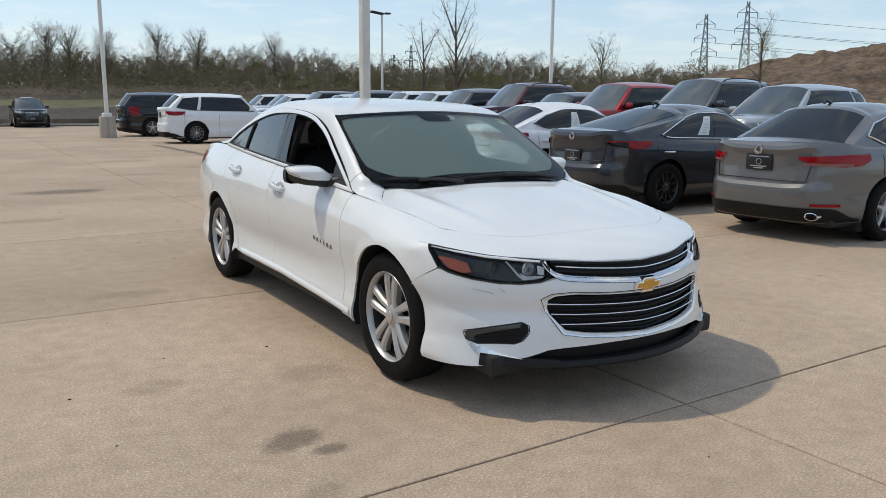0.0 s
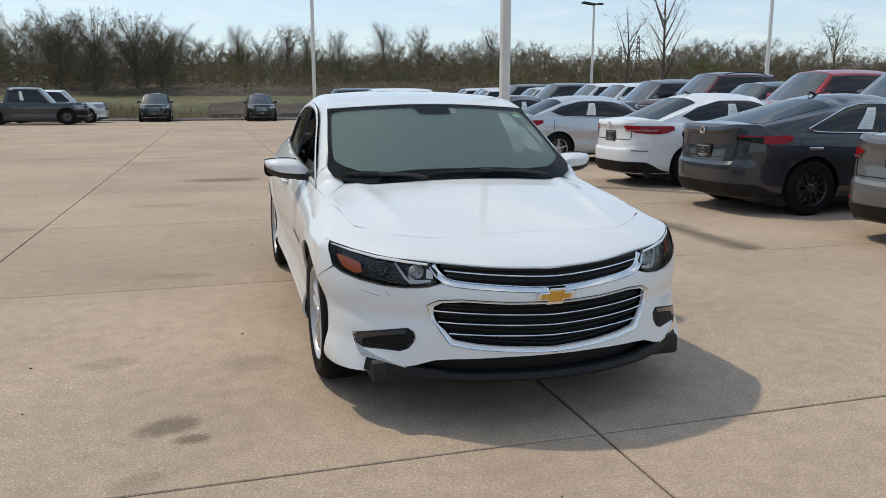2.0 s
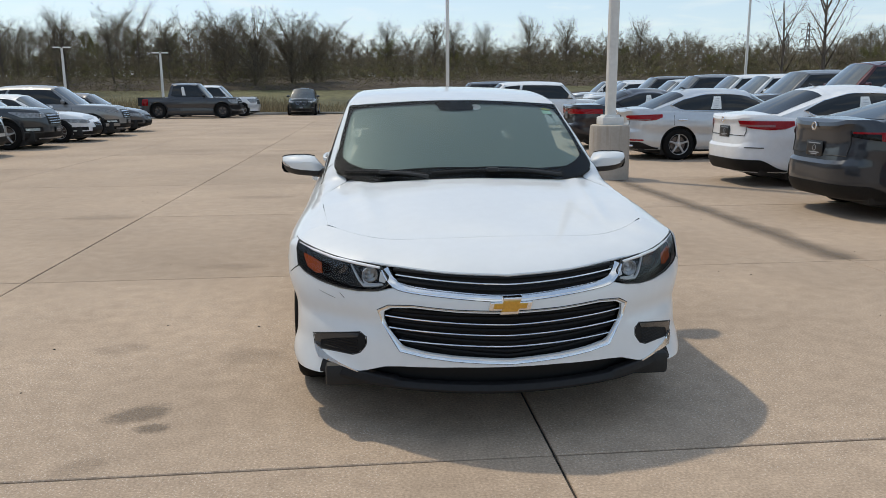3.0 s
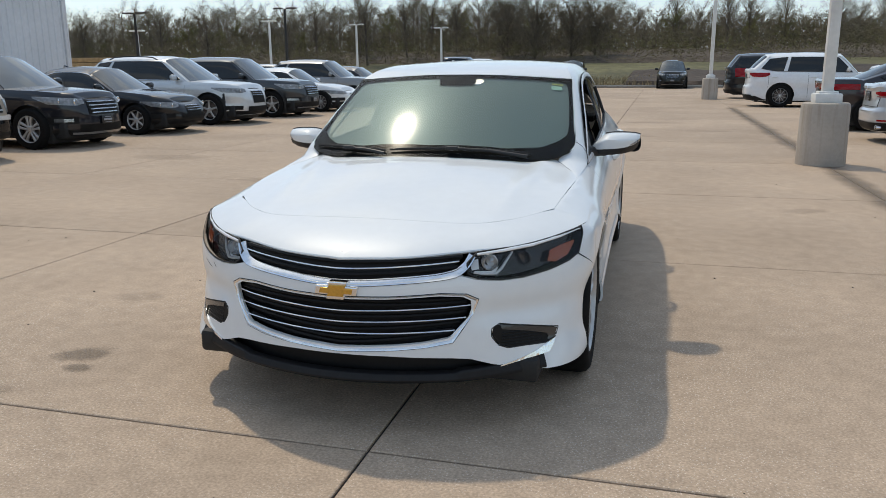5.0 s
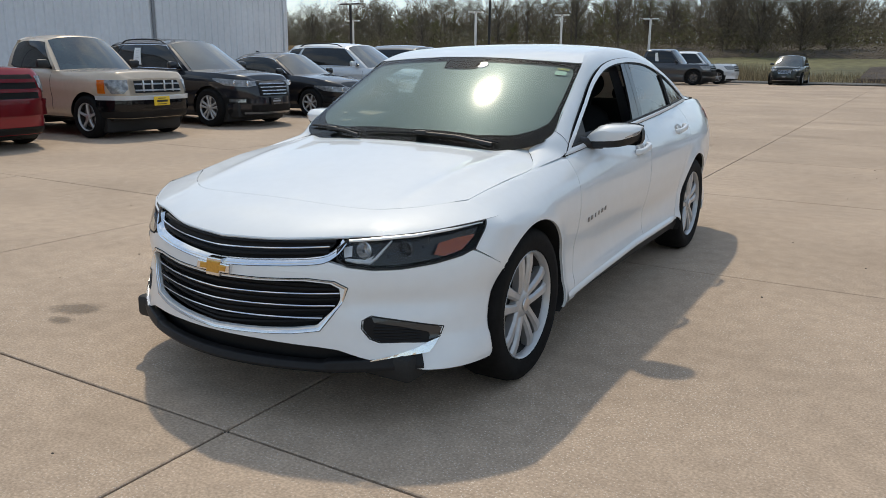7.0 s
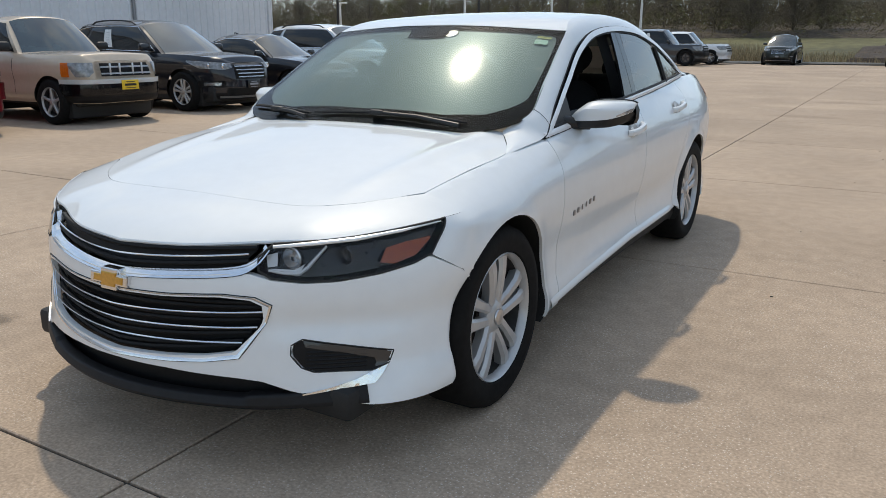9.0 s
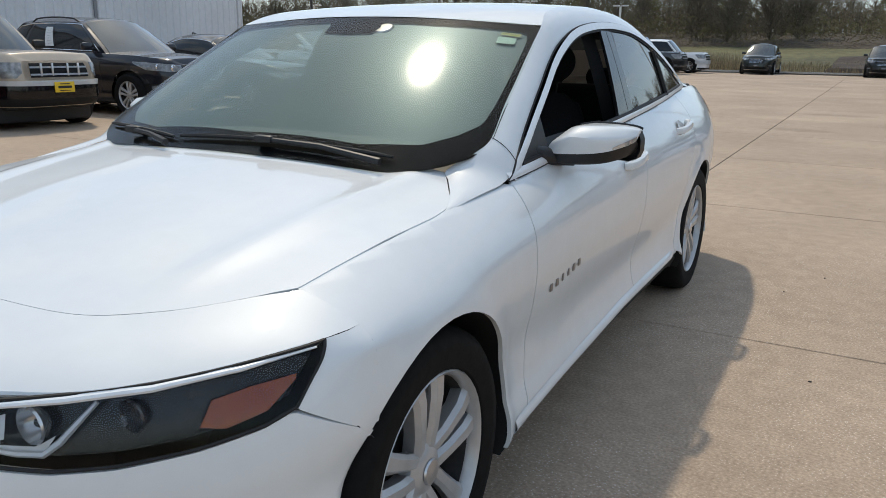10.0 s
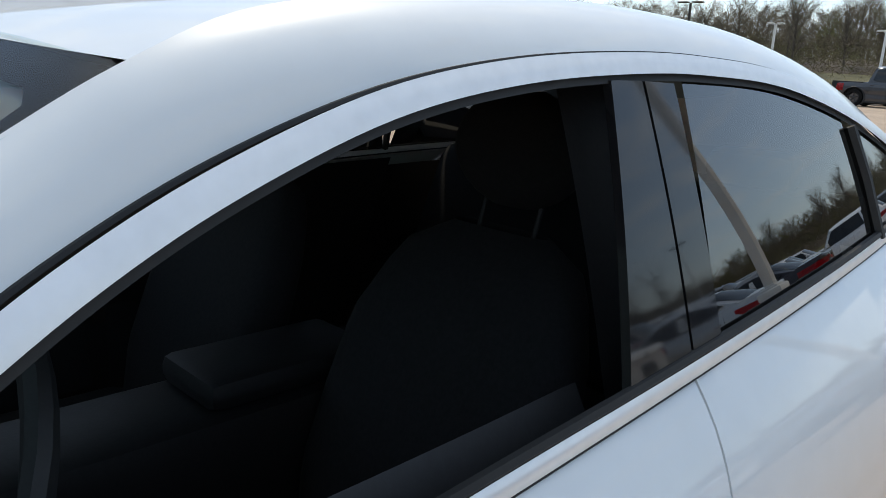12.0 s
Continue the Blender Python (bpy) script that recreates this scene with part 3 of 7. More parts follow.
# ---------------------------------------------------------------- parked vehicles
def wheel(parent, x, y, r, rw, style, side, rimmat, width=0.22):
    """Tyre, rim with spokes and hub under one wheel; side is +1 or -1 along x, the outer face."""
    w = new("wheel")
    w.parent = parent
    w.location = (x, y, r)
    w.rotation_euler = (0.3, 0, 0 if side > 0 else math.pi)
    h = width
    bm = bmesh.new()
    disc_lathe(bm, [(-h, rw * 0.96), (-h, r * 0.90), (-h * 0.93, r * 0.97), (-h * 0.8, r), (-h * 0.2, r), (-0.012, r * 0.975), (0.004, r * 0.92), (0.006, r * 0.84), (0.0, rw * 1.02), (-0.014, rw * 0.985)], 40)
    part("tyre", bm, TYRE, w)
    bm = bmesh.new()
    disc_lathe(bm, [(-0.006, rw * 1.0), (-0.002, rw * 0.985), (-0.012, rw * 0.945), (-0.035, rw * 0.93)], 40)
    n, k = {"five": (5, 1), "double": (5, 2), "ten": (10, 1), "seven": (7, 1), "six": (6, 1)}[style]
    for i in range(n):
        for d in ((0,) if k == 1 else (-1, 1)):
            a = 2 * math.pi * i / n
            lat = {0.16: 0.58, 0.45: 0.27, 0.75: 0.213, 0.965: 0.205}
            wb, wt = (0.040, 0.042) if k == 2 else ((0.05, 0.035) if n < 8 else (0.024, 0.020))
            secs = []
            for f, ww, xo in ((0.16, wb, -0.028), (0.45, wb * 0.85, -0.018), (0.75, wt, -0.014), (0.965, wt * 1.3, -0.02)):
                ang = a + d * lat[f]
                c = Vector((0, math.cos(ang), math.sin(ang))) * (rw * f)
                t = Vector((0, -math.sin(ang), math.cos(ang)))
                s = ww * rw / 0.21 * 0.5
                secs.append([bm.verts.new(c + t * (-s) + Vector((xo - 0.012, 0, 0))), bm.verts.new(c + t * (-s * 0.55) + Vector((xo, 0, 0))),
                             bm.verts.new(c + t * (s * 0.55) + Vector((xo, 0, 0))), bm.verts.new(c + t * s + Vector((xo - 0.012, 0, 0))),
                             bm.verts.new(c + t * (s * 0.7) + Vector((xo - 0.045, 0, 0))), bm.verts.new(c + t * (-s * 0.7) + Vector((xo - 0.045, 0, 0)))])
            for p, q in zip(secs, secs[1:]):
                for j in range(6):
                    bm.faces.new((p[j], p[(j + 1) % 6], q[(j + 1) % 6], q[j]))
    disc_lathe(bm, [(-0.06, rw * 0.30), (-0.032, rw * 0.27), (-0.022, rw * 0.20), (-0.018, rw * 0.14), (-0.016, 0.0005)], 24)
    rim = part("rim", bm, rimmat, w)
    bm = bmesh.new()
    disc_lathe(bm, [(-0.016, rw * 0.13), (-0.011, rw * 0.12), (-0.009, 0.0005)], 20)
    part("centre_cap", bm, SATIN if rimmat is not DARKRIM else DARKRIM, rim)
    bm = bmesh.new()
    disc_lathe(bm, [(-0.10, 0.0005), (-0.085, rw * 0.3), (-0.085, rw * 0.74), (-0.10, rw * 0.75), (-0.11, 0.0005)], 32)
    part("brake_disc", bm, IRON, w)
    bm = bmesh.new()
    disc_lathe(bm, [(-0.033, rw * 0.935), (-0.15, rw * 0.90), (-0.16, 0.0005)], 32)
    part("rim_barrel", bm, BARREL, w)
    return w


def vehicle(name, label, m, color, L, W, H, belt, hood_z, deck_z, wb, fo, r, cowl, roof0, roof1, back, paintmat=None, group="", rimmat=RIM, style="five", clear=0.22, kind="sedan",
            wins=((0.05, 0.46), (0.48, 0.82), (0.84, 0.97)), front="bar", rear="plain", trim=None, cladding=False, rails=False, sheet=False, nose=0.13, roofmat=None, bed=None, tag=PLATE, shade=0.86, ne=5.0):
    """A parked vehicle whose nose points to -y in its own frame; lengths run from the nose (0) to the tail (L)."""
    v = thing(name, label, "car" if kind != "pickup" else "pickup truck", m, group)
    P = paintmat or paint("paint_" + name, color)
    hw = W / 2
    y0 = -L / 2
    fax, rax = y0 + fo, y0 + fo + wb
    wells = [(fax, r), (rax, r)]

    def top(l):
        if bed:
            return lerp(l, [0, nose, cowl, cowl + 0.4, bed, bed + 0.02, L], [hood_z - 0.10, hood_z, belt - 0.03, belt, belt, deck_z, deck_z])
        return lerp(l, [0, nose, cowl * 0.6, cowl, cowl + 0.35, (cowl + back) / 2, back - 0.25, back, L - 0.06, L], [hood_z - 0.09, hood_z, hood_z + (belt - hood_z) * 0.62, belt - 0.015, belt, belt + 0.02, belt + 0.05, deck_z, deck_z, deck_z - 0.04])

    def perim(s):
        """Half outline in plan, from nose centre to tail centre."""
        a = (s - 0.5) * math.pi
        cy, cx = math.sin(a), math.cos(a)
        e = ne if kind == "pickup" else (3.5 if cy < 0 else 4.3)
        return hw * abs(cx) ** (2 / e), (L / 2) * math.copysign(abs(cy) ** (2 / e), cy)

    round_ = {"sedan": 1.0, "suv": 0.75, "pickup": 0.55}[kind]

    def sect(z, zt):
        f = (z - clear) / max(zt - clear, 0.01)
        return lerp(f, [0, 0.06, 0.2, 0.42, 0.62, 0.8, 0.93, 1.0], [0.93, 0.965, 0.985, 0.975, 1.0, 0.99, 0.955, 0.905])

    def surf(s, z, off=0.0):
        x, y = perim(s)
        zt = top(y + L / 2)
        k = sect(z, zt)
        f = (z - clear) / max(zt - clear, 0.01)
        if y < 0:
            lean = round_ * lerp(f, [0, 0.10, 0.30, 0.55, 0.72, 0.86, 0.95, 1.0], [0.10, 0.035, 0.0, 0.012, 0.045, 0.10, 0.17, 0.26])
        else:
            lean = lerp(f, [0, 0.08, 0.20, 0.38, 0.46, 0.50, 0.72, 0.90, 0.95, 1.0], [0.10, 0.05, 0.012, 0.0, 0.008, 0.050, 0.075, 0.062, 0.035, 0.045])
        yy = y + (lean if y < 0 else -lean) * abs(y / (L / 2)) ** 6
        n = Vector((x / hw ** 2 * (abs(x) / hw) ** 3, y / (L / 2) ** 2 * (abs(y) / (L / 2)) ** 3, 0))
        n = n.normalized() if n.length > 1e-9 else Vector((1, 0, 0))
        return Vector((x * k, yy, z)) + n * off

    # painted lower body, in one shell with the wheel arches open
    ns, nz = 140, 20
    # spread the samples evenly along the outline
    dense = [perim(k / 2000) for k in range(2001)]
    acc = [0.0]
    for p, q in zip(dense, dense[1:]):
        acc.append(acc[-1] + math.hypot(q[0] - p[0], q[1] - p[1]))
    svals = [float(np.interp(acc[-1] * i / ns, acc, np.linspace(0, 1, 2001))) for i in range(ns + 1)]
    bm = bmesh.new()
    for sg in (1, -1):
        vs = {}
        hid = {}
        for i, s in enumerate(svals):
            for j in range(nz + 1):
                yy = perim(s)[1]
                zt = top(yy + L / 2)
                z = clear + (zt - clear) * j / nz
                p = surf(s, z)
                bad = None
                for wy, wr in wells:
                    d = math.hypot(p.y - wy, z - r)
                    if abs(p.x) > hw * 0.75 and d < wr * 1.16 and p.y > y0 + 0.2:
                        bad = wy
                        ang = math.atan2(z - r, p.y - wy)
                        if ang < -0.45:
                            ang = -0.45 if abs(ang) < math.pi / 2 else math.pi + 0.45
                        nzv = max(clear, r + wr * 1.16 * math.sin(ang))
                        p = Vector((p.x, wy + wr * 1.16 * math.cos(ang), nzv))
                hid[i, j] = bad
                vs[i, j] = bm.verts.new((p.x * sg, p.y, p.z))
        for i in range(ns):
            for j in range(nz):
                ks = [(i, j), (i + 1, j), (i + 1, j + 1), (i, j + 1)]
                if all(hid[k] is not None for k in ks):
                    continue
                bm.faces.new([vs[k] for k in (ks if sg > 0 else ks[::-1])])
    # hood, deck and shoulders, out to the top edge of the shell
    edge = [surf(s, top(perim(s)[1] + L / 2)) for s in svals]
    for sg in (1, -1):
        def cap(u, w_):
            e = edge[int(round(u * ns))]
            q = 1 - math.sin(w_ * math.pi / 2)
            d = min(e.y + L / 2, L / 2 - e.y)
            return Vector((sg * e.x * q, e.y, e.z + 0.045 * (1 - q * q) * smooth(0.05, 0.45, d)))
        grid(bm, cap, ns, 12)
    bmesh.ops.remove_doubles(bm, verts=list(bm.verts), dist=0.002)
    bmesh.ops.recalc_face_normals(bm, faces=list(bm.faces))
    part("body", bm, P, v, angle=32)
    bm = bmesh.new()
    box(bm, 0, 0, clear + 0.10, W * 0.80, L * 0.88, 0.30, 0.04)
    for wy, wr in wells:
        box(bm, 0, wy, r + 0.08, W * 0.86, wr * 2.25, wr * 1.9, 0.05)
    part("underbody", bm, SEAL, v)

    def room(y):
        """Half width that the body leaves for the cabin at y."""
        e = ne if kind == "pickup" else (3.5 if y < 0 else 4.3)
        return 0.885 * hw * max(0.05, 1 - abs(2 * y / L) ** e) ** (1 / e)

    # greenhouse
    xb, xr = hw * 0.895, hw * shade * 0.80
    yb = [y0 + cowl, y0 + back]
    yr = [y0 + roof0, y0 + roof1]
    zb0, zr = belt + 0.0, H - 0.05

    def bowf(f):
        return 0.10 * f * f

    def zbase(y):
        return top(y + L / 2) - 0.02

    def face(which, u, vv, off=0.0):
        b = 0.02 * math.sin(math.pi * vv)
        if which == "side":
            yl = yb[0] + 0.16 + (yb[1] - yb[0] - 0.26) * u
            yh = yr[0] + 0.08 + (yr[1] - yr[0] - 0.14) * u
            y = yl + (yh - yl) * vv
            tap = 1 - 0.06 * max(0, (u - 0.55)) / 0.45 - 0.03 * max(0, 0.2 - u) / 0.2
            xl = min(xb * tap, room(yl))
            x = xl + (min(xr * tap, xl) - xl) * vv + b - 0.05 * vv ** 7
            z = zbase(yl) + (zr - 0.01 - zbase(yl)) * vv - (0.09 if kind == "sedan" else 0.035) * abs(2 * u - 1) ** 3 * vv - 0.015 * vv ** 6
            return Vector((x + off, y, z + off * 0.35))
        q = 2 * u - 1
        if which == "front":
            yl, yh = yb[0] + 0.16 * q * q, yr[0] + 0.08 * q * q
            x = (xb * 0.97 + (xr - xb * 0.97) * vv) * q
            z = zbase(yb[0]) + (zr - zbase(yb[0])) * vv + 0.03 * (1 - q * q) * vv - (0.115 if kind == "sedan" else 0.06) * q ** 4 * vv
            d = Vector((0, -1, 0.9)).normalized()
            y = yl + (yh - yl) * vv - b
        else:
            yl, yh = yb[1] - 0.10 * q * q, yr[1] - 0.06 * q * q
            xl = min(xb * 0.94 * 0.95, room(yb[1]))
            x = (xl + (min(xr * 0.94, xl) - xl) * vv) * q
            z = zbase(yb[1]) + (zr - zbase(yb[1])) * vv + 0.03 * (1 - q * q) * vv - (0.115 if kind == "sedan" else 0.06) * q ** 4 * vv
            d = Vector((0, 1, 0.7)).normalized()
            y = yl + (yh - yl) * vv + b
        return Vector((x, y, z)) + d * off

    bm = bmesh.new()
    grid(bm, lambda u, w_: face("front", u, w_), 20, 8)
    grid(bm, lambda u, w_: face("rear", u, w_), 20, 8)
    for sg in (1, -1):
        grid(bm, lambda u, w_: face("side", u, w_) * 1.0 if sg > 0 else Vector((-face("side", u, w_).x, *face("side", u, w_).yz)), 24, 8)

    for which, uu, fu in (("front", 0.0, 1.0), ("rear", 1.0, 1.0)):
        for sg in (1, -1):
            grid(bm, lambda a_, w_: (lambda q_: Vector((q_.x * sg, q_.y, q_.z)))(face("side", uu, w_).lerp(face(which, fu, w_), a_) + Vector((0.012 * math.sin(math.pi * a_), 0, 0))), 4, 8)
            # corner of the roof between the pillar and the end of the roof skin

    def rf(u, w_):
        f0, f1 = face("front", u, 1.0), face("rear", u, 1.0)
        p = f0.lerp(f1, w_)
        s = face("side", w_, 1.0)
        q = 2 * u - 1
        plain = p.copy()
        p.x = s.x * q
        p.y += (s.y - p.y) * abs(q) ** 3
        p.z = lerp(w_, [0, 1], [f0.z, f1.z]) + (0.025 if kind == "pickup" else 0.05) * math.sin(math.pi * min(1, max(0, w_))) ** 0.6 * (1 - 0.35 * q * q)
        p.z += (s.z - p.z) * abs(q) ** 4
        if w_ in (0.0, 1.0):
            return plain
        if abs(q) > 0.999:
            return Vector((s.x * q, s.y, s.z))
        return plain.lerp(p, smooth(0, 0.12, w_) * smooth(0, 0.12, 1 - w_))
    grid(bm, rf, 20, 24)
    for which, uu, un in (("front", 0.0, 1 / 24), ("rear", 1.0, 23 / 24)):
        for sg in (1, -1):
            tri = [face("side", uu, 1.0), face(which, 1.0, 1.0), face("side", un, 1.0)]
            bm.faces.new([bm.verts.new((q_.x * sg, q_.y, q_.z)) for q_ in tri])
    bmesh.ops.remove_doubles(bm, verts=list(bm.verts), dist=0.004)
    bmesh.ops.recalc_face_normals(bm, faces=list(bm.faces))
    part("roof", bm, roofmat or P, v, angle=50)
    bm = bmesh.new()
    grid(bm, lambda u, w_: face("front", 0.035 + 0.93 * u, 0.03 + 0.93 * w_, 0.006), 12, 6)
    part("windshield", bm, SCREENGLASS, v)
    bm = bmesh.new()
    grid(bm, lambda u, w_: face("rear", 0.06 + 0.88 * u, 0.08 + 0.84 * w_, 0.006), 12, 6)
    part("rear_window", bm, CARGLASS, v)
    # window band: the lower edge climbs and the upper edge falls towards the back
    def vlow(u):
        return 0.08 + (0.30 if kind == "sedan" else 0.16) * smooth(0.74, 1.0, u) ** 1.3

    def vhigh(u):
        return 0.91 - (0.14 if kind == "sedan" else 0.07) * smooth(0.70, 1.0, u)

    def band_pt(u, w_, off):
        return face("side", u, vlow(u) + (vhigh(u) - vlow(u)) * w_, off)
    u0_, u1_ = wins[0][0], wins[-1][1]
    for sg in (1, -1):
        bm = bmesh.new()
        grid(bm, lambda u, w_: (lambda p: Vector((p.x * sg, p.y, p.z)))(band_pt(u0_ + ((wins[1][1] if kind == "suv" and len(wins) == 3 else u1_) - u0_) * u, w_, 0.0035)), 24, 6)
        part("pillar_cover", bm, PILLAR, v)
        for a, b in wins:
            bm = bmesh.new()
            grid(bm, lambda u, w_: (lambda p: Vector((p.x * sg, p.y, p.z)))(band_pt(a + (b - a) * u, w_, 0.006)), 8, 6)
            part("side_window", bm, CARGLASS, v)
        bm = bmesh.new()
        pts = [band_pt(u0_ + (u1_ - u0_) * k / 20, 0.0, 0.010) for k in range(21)]
        if trim == "full":
            pts += [band_pt(u0_ + (u1_ - u0_) * (20 - k) / 20, 1.02, 0.010) for k in range(21)]
            pts.append(pts[0])
        tube(bm, [(p.x * sg, p.y, p.z) for p in pts], 0.009, 6)
        part("window_trim", bm, CHROME if trim else SEAL, v)
        # door seams, handles, mirror
        for u in ([0.03, 0.47, 0.86] if kind != "pickup" else [0.05, 0.52, 0.95]):
            p0 = face("side", u, 0.0)
            bm = bmesh.new()
            line = []
            for k in range(11):
                z = clear + 0.12 + (top(p0.y + L / 2) - clear - 0.15) * k / 10
                s = float(np.interp(p0.y, [p[1] for p in dense[::20]], np.linspace(0, 1, len(dense[::20]))))
                q = surf(s, z, 0.0005)
                if all(math.hypot(q.y - wy, z - r) > wr * 1.18 for wy, wr in wells):
                    line.append((q.x * sg, q.y, q.z))
            if len(line) > 2:
                tube(bm, line, 0.0045, 5)
                part("door_seam", bm, SEAL, v)
        for u in ((0.40, 0.80) if kind != "pickup" else (0.46, 0.88)):
            p0 = face("side", u, 0.0)
            s = float(np.interp(p0.y, [p[1] for p in dense[::20]], np.linspace(0, 1, len(dense[::20]))))
            q = surf(s, belt - 0.13, 0.018)
            bm = bmesh.new()
            box(bm, q.x * sg, q.y, q.z, 0.03, 0.20, 0.03, 0.012)
            part("door_handle", bm, CHROME if trim else P, v)
        p0 = face("side", 0.09, 0.12)
        bm = bmesh.new()
        box(bm, (p0.x + 0.15) * sg, p0.y - 0.02, p0.z + 0.06, 0.22, 0.10, 0.14, 0.045)
        box(bm, (p0.x + 0.03) * sg, p0.y, p0.z + 0.01, 0.10, 0.06, 0.04, 0.015)
        part("wing_mirror", bm, P if kind != "pickup" else BLACK, v)
    for sg in (1, -1):
        for wy, wr in wells:
            wheel(v, sg * (hw - 0.025), wy, r, r * 0.66, style, sg, rimmat)
    # dark sills and bumper feet
    def band(z0, z1, sa, sb, off, material, nm, n=40, sides=(1, -1), lbl=""):
        lamp = {"headlight": 1, "tail_light": -1}.get(nm, 0)
        for sg in sides:
            b2 = bmesh.new()

            def fn(u, w_):
                s = sa + (sb - sa) * u
                za, zb_ = (z0 if not callable(z0) else z0(u)), (z1 if not callable(z1) else z1(u))
                if lamp and rear not in ("bar", "tall") or lamp == 1:
                    e = 1 - u
                    thick = min(1.0, 0.22 + e / 0.30) * (1.0 - 0.30 * smooth(0.75, 1.0, e)) if lamp == 1 else lerp(u, [0, 0.12, 0.35, 0.75, 1], [0.45, 0.85, 1.0, 0.9, 0.40])
                    za = zb_ - (zb_ - za) * thick
                p = surf(s, za + (zb_ - za) * w_, off)
                return Vector((p.x * sg, p.y, p.z))
            rows2 = grid(b2, fn, n, 4)
            bmesh.ops.solidify(b2, geom=list(b2.faces), thickness=0.012)
            bmesh.ops.recalc_face_normals(b2, faces=list(b2.faces))
            hl = part(nm, b2, material, v, lbl)
            if lamp == 1 and front not in ("pickup", "heavy"):
                for f, rr in ((0.22, 0.42), (0.55, 0.34)):
                    za, zb_ = (z0 if not callable(z0) else z0(f)), (z1 if not callable(z1) else z1(f))
                    p = surf(sa + (sb - sa) * f, za + (zb_ - za) * 0.55, off + 0.004)
                    b2 = bmesh.new()
                    disc_lathe(b2, [(-0.010, (zb_ - za) * rr), (-0.012, (zb_ - za) * rr * 0.8), (0.006, (zb_ - za) * rr * 0.6), (-0.006, 0.0005)], 16, "y", (p.x * sg, p.y, p.z))
                    part("lamp_bowl", b2, CHROME, hl)
    def s_at(x):
        """Outline position on the nose where the half width is x."""
        lim = hw * 0.9
        s0 = float(np.interp(min(x, lim), [p[0] for p in dense[:1001]], np.linspace(0, 0.5, 1001)))
        if x <= lim:
            return s0
        d0 = float(np.interp(s0, np.linspace(0, 1, 2001), acc))
        return float(np.interp(d0 + (x - lim) / (hw * 0.1) * 0.17, acc, np.linspace(0, 1, 2001)))
    hz = hood_z
    low = clear + 0.02
    if cladding:
        band(low - 0.02, low + 0.17, 0.0, s_at(hw * 0.98), 0.012, BLACK, "lower_bumper")
        band(low - 0.02, low + 0.17, 1 - s_at(hw * 0.98), 1.0, 0.012, BLACK, "rear_lower_bumper")
        for sg in (1, -1):
            for wy, wr in wells:
                b2 = bmesh.new()
                pts = []
                for k in range(25):
                    a = -0.25 + (math.pi + 0.5) * k / 24
                    pts.append(((hw * 0.988) * sg, wy + wr * 1.2 * math.cos(a), max(clear, r + wr * 1.2 * math.sin(a))))
                tube(b2, pts, 0.035, 6, flat=0.5)
                part("arch_cladding", b2, BLACK, v)
    else:
        if front != "pickup":
            band(low - 0.01, low + 0.09, 0.0, s_at(hw * 0.9), 0.01, BLACK, "lower_bumper")
        band(low - 0.01, lambda u: low + 0.02 + (0.12 if rear != "fusion" else 0.15) * smooth(0.0, 0.35, u), 1 - s_at(hw * 0.95), 1.0, 0.012, BLACK, "rear_lower_bumper")
    g0, g1 = hz - 0.30, hz - 0.09
    if front == "pickup":
        band(hz - 0.36, hz - 0.10, 0.0, s_at(hw * 0.60), 0.014, P, "grille_surround")
        band(hz - 0.33, hz - 0.13, 0.0, s_at(hw * 0.52), 0.022, SEAL, "grille")
        for kz in (0.18, 0.28):
            band(hz - kz - 0.02, hz - kz + 0.005, 0.0, s_at(hw * 0.52), 0.032, SATIN, "grille_bar")
        for fx in (0.14, 0.34):
            for sg in (1, -1):
                b2 = bmesh.new()
                q = surf(s_at(hw * fx), hz - 0.23, 0.034)
                box(b2, q.x * sg, q.y, q.z, 0.03, 0.02, 0.2, 0.006)
                part("grille_post", b2, SATIN, v)
        band(hz - 0.34, hz - 0.12, s_at(hw * 0.63), s_at(hw * 0.885), 0.016, HEADLAMP, "headlight")
        band(hz - 0.34, hz - 0.12, s_at(hw * 0.885), s_at(hw * 0.96), 0.016, SIGNAL, "turn_signal")
        # chrome bumper: bright strip, then black painted in place of its dark reflection
        band(hz - 0.445, hz - 0.375, 0.0, s_at(hw * 0.985), 0.050, TRIMSILVER, "bumper")
        band(hz - 0.63, hz - 0.445, 0.0, s_at(hw * 0.985), 0.046, GLOSSBLACK, "bumper_face")
        band(hz - 0.74, hz - 0.62, 0.0, s_at(hw * 0.95), 0.035, BLACK, "bumper_valance")
    elif front == "heavy":
        band(hz - 0.42, hz - 0.08, 0.0, s_at(hw * 0.62), 0.014, SEAL, "grille")
        for kz in (0.16, 0.30):
            band(hz - kz - 0.03, hz - kz + 0.02, 0.0, s_at(hw * 0.62), 0.03, P if color[0] > 0.2 else SATIN, "grille_bar")
        band(hz - 0.34, hz - 0.10, s_at(hw * 0.65), s_at(hw * 0.99), 0.016, HEADLAMP, "headlight")
        band(hz - 0.66, hz - 0.44, 0.0, s_at(hw * 0.985), 0.045, P if color[0] > 0.2 else BLACK, "bumper")
    elif front == "suv":
        band(g0 - 0.08, g1, 0.0, s_at(hw * 0.42), 0.012, SEAL, "grille")
        for k in range(4):
            z = g0 - 0.05 + k * 0.065
            band(z, z + 0.02, 0.0, s_at(hw * (0.36 + 0.015 * k)), 0.022, CHROME, "grille_bar")
        band(lambda u: g1 - 0.13 + 0.05 * u, lambda u: g1 + 0.0 + 0.05 * u, s_at(hw * 0.47), s_at(hw * 0.985), 0.012, HEADLAMP, "headlight")
        band(clear + 0.22, clear + 0.34, s_at(hw * 0.62), s_at(hw * 0.88), 0.012, SEAL, "fog_lamp_pocket")
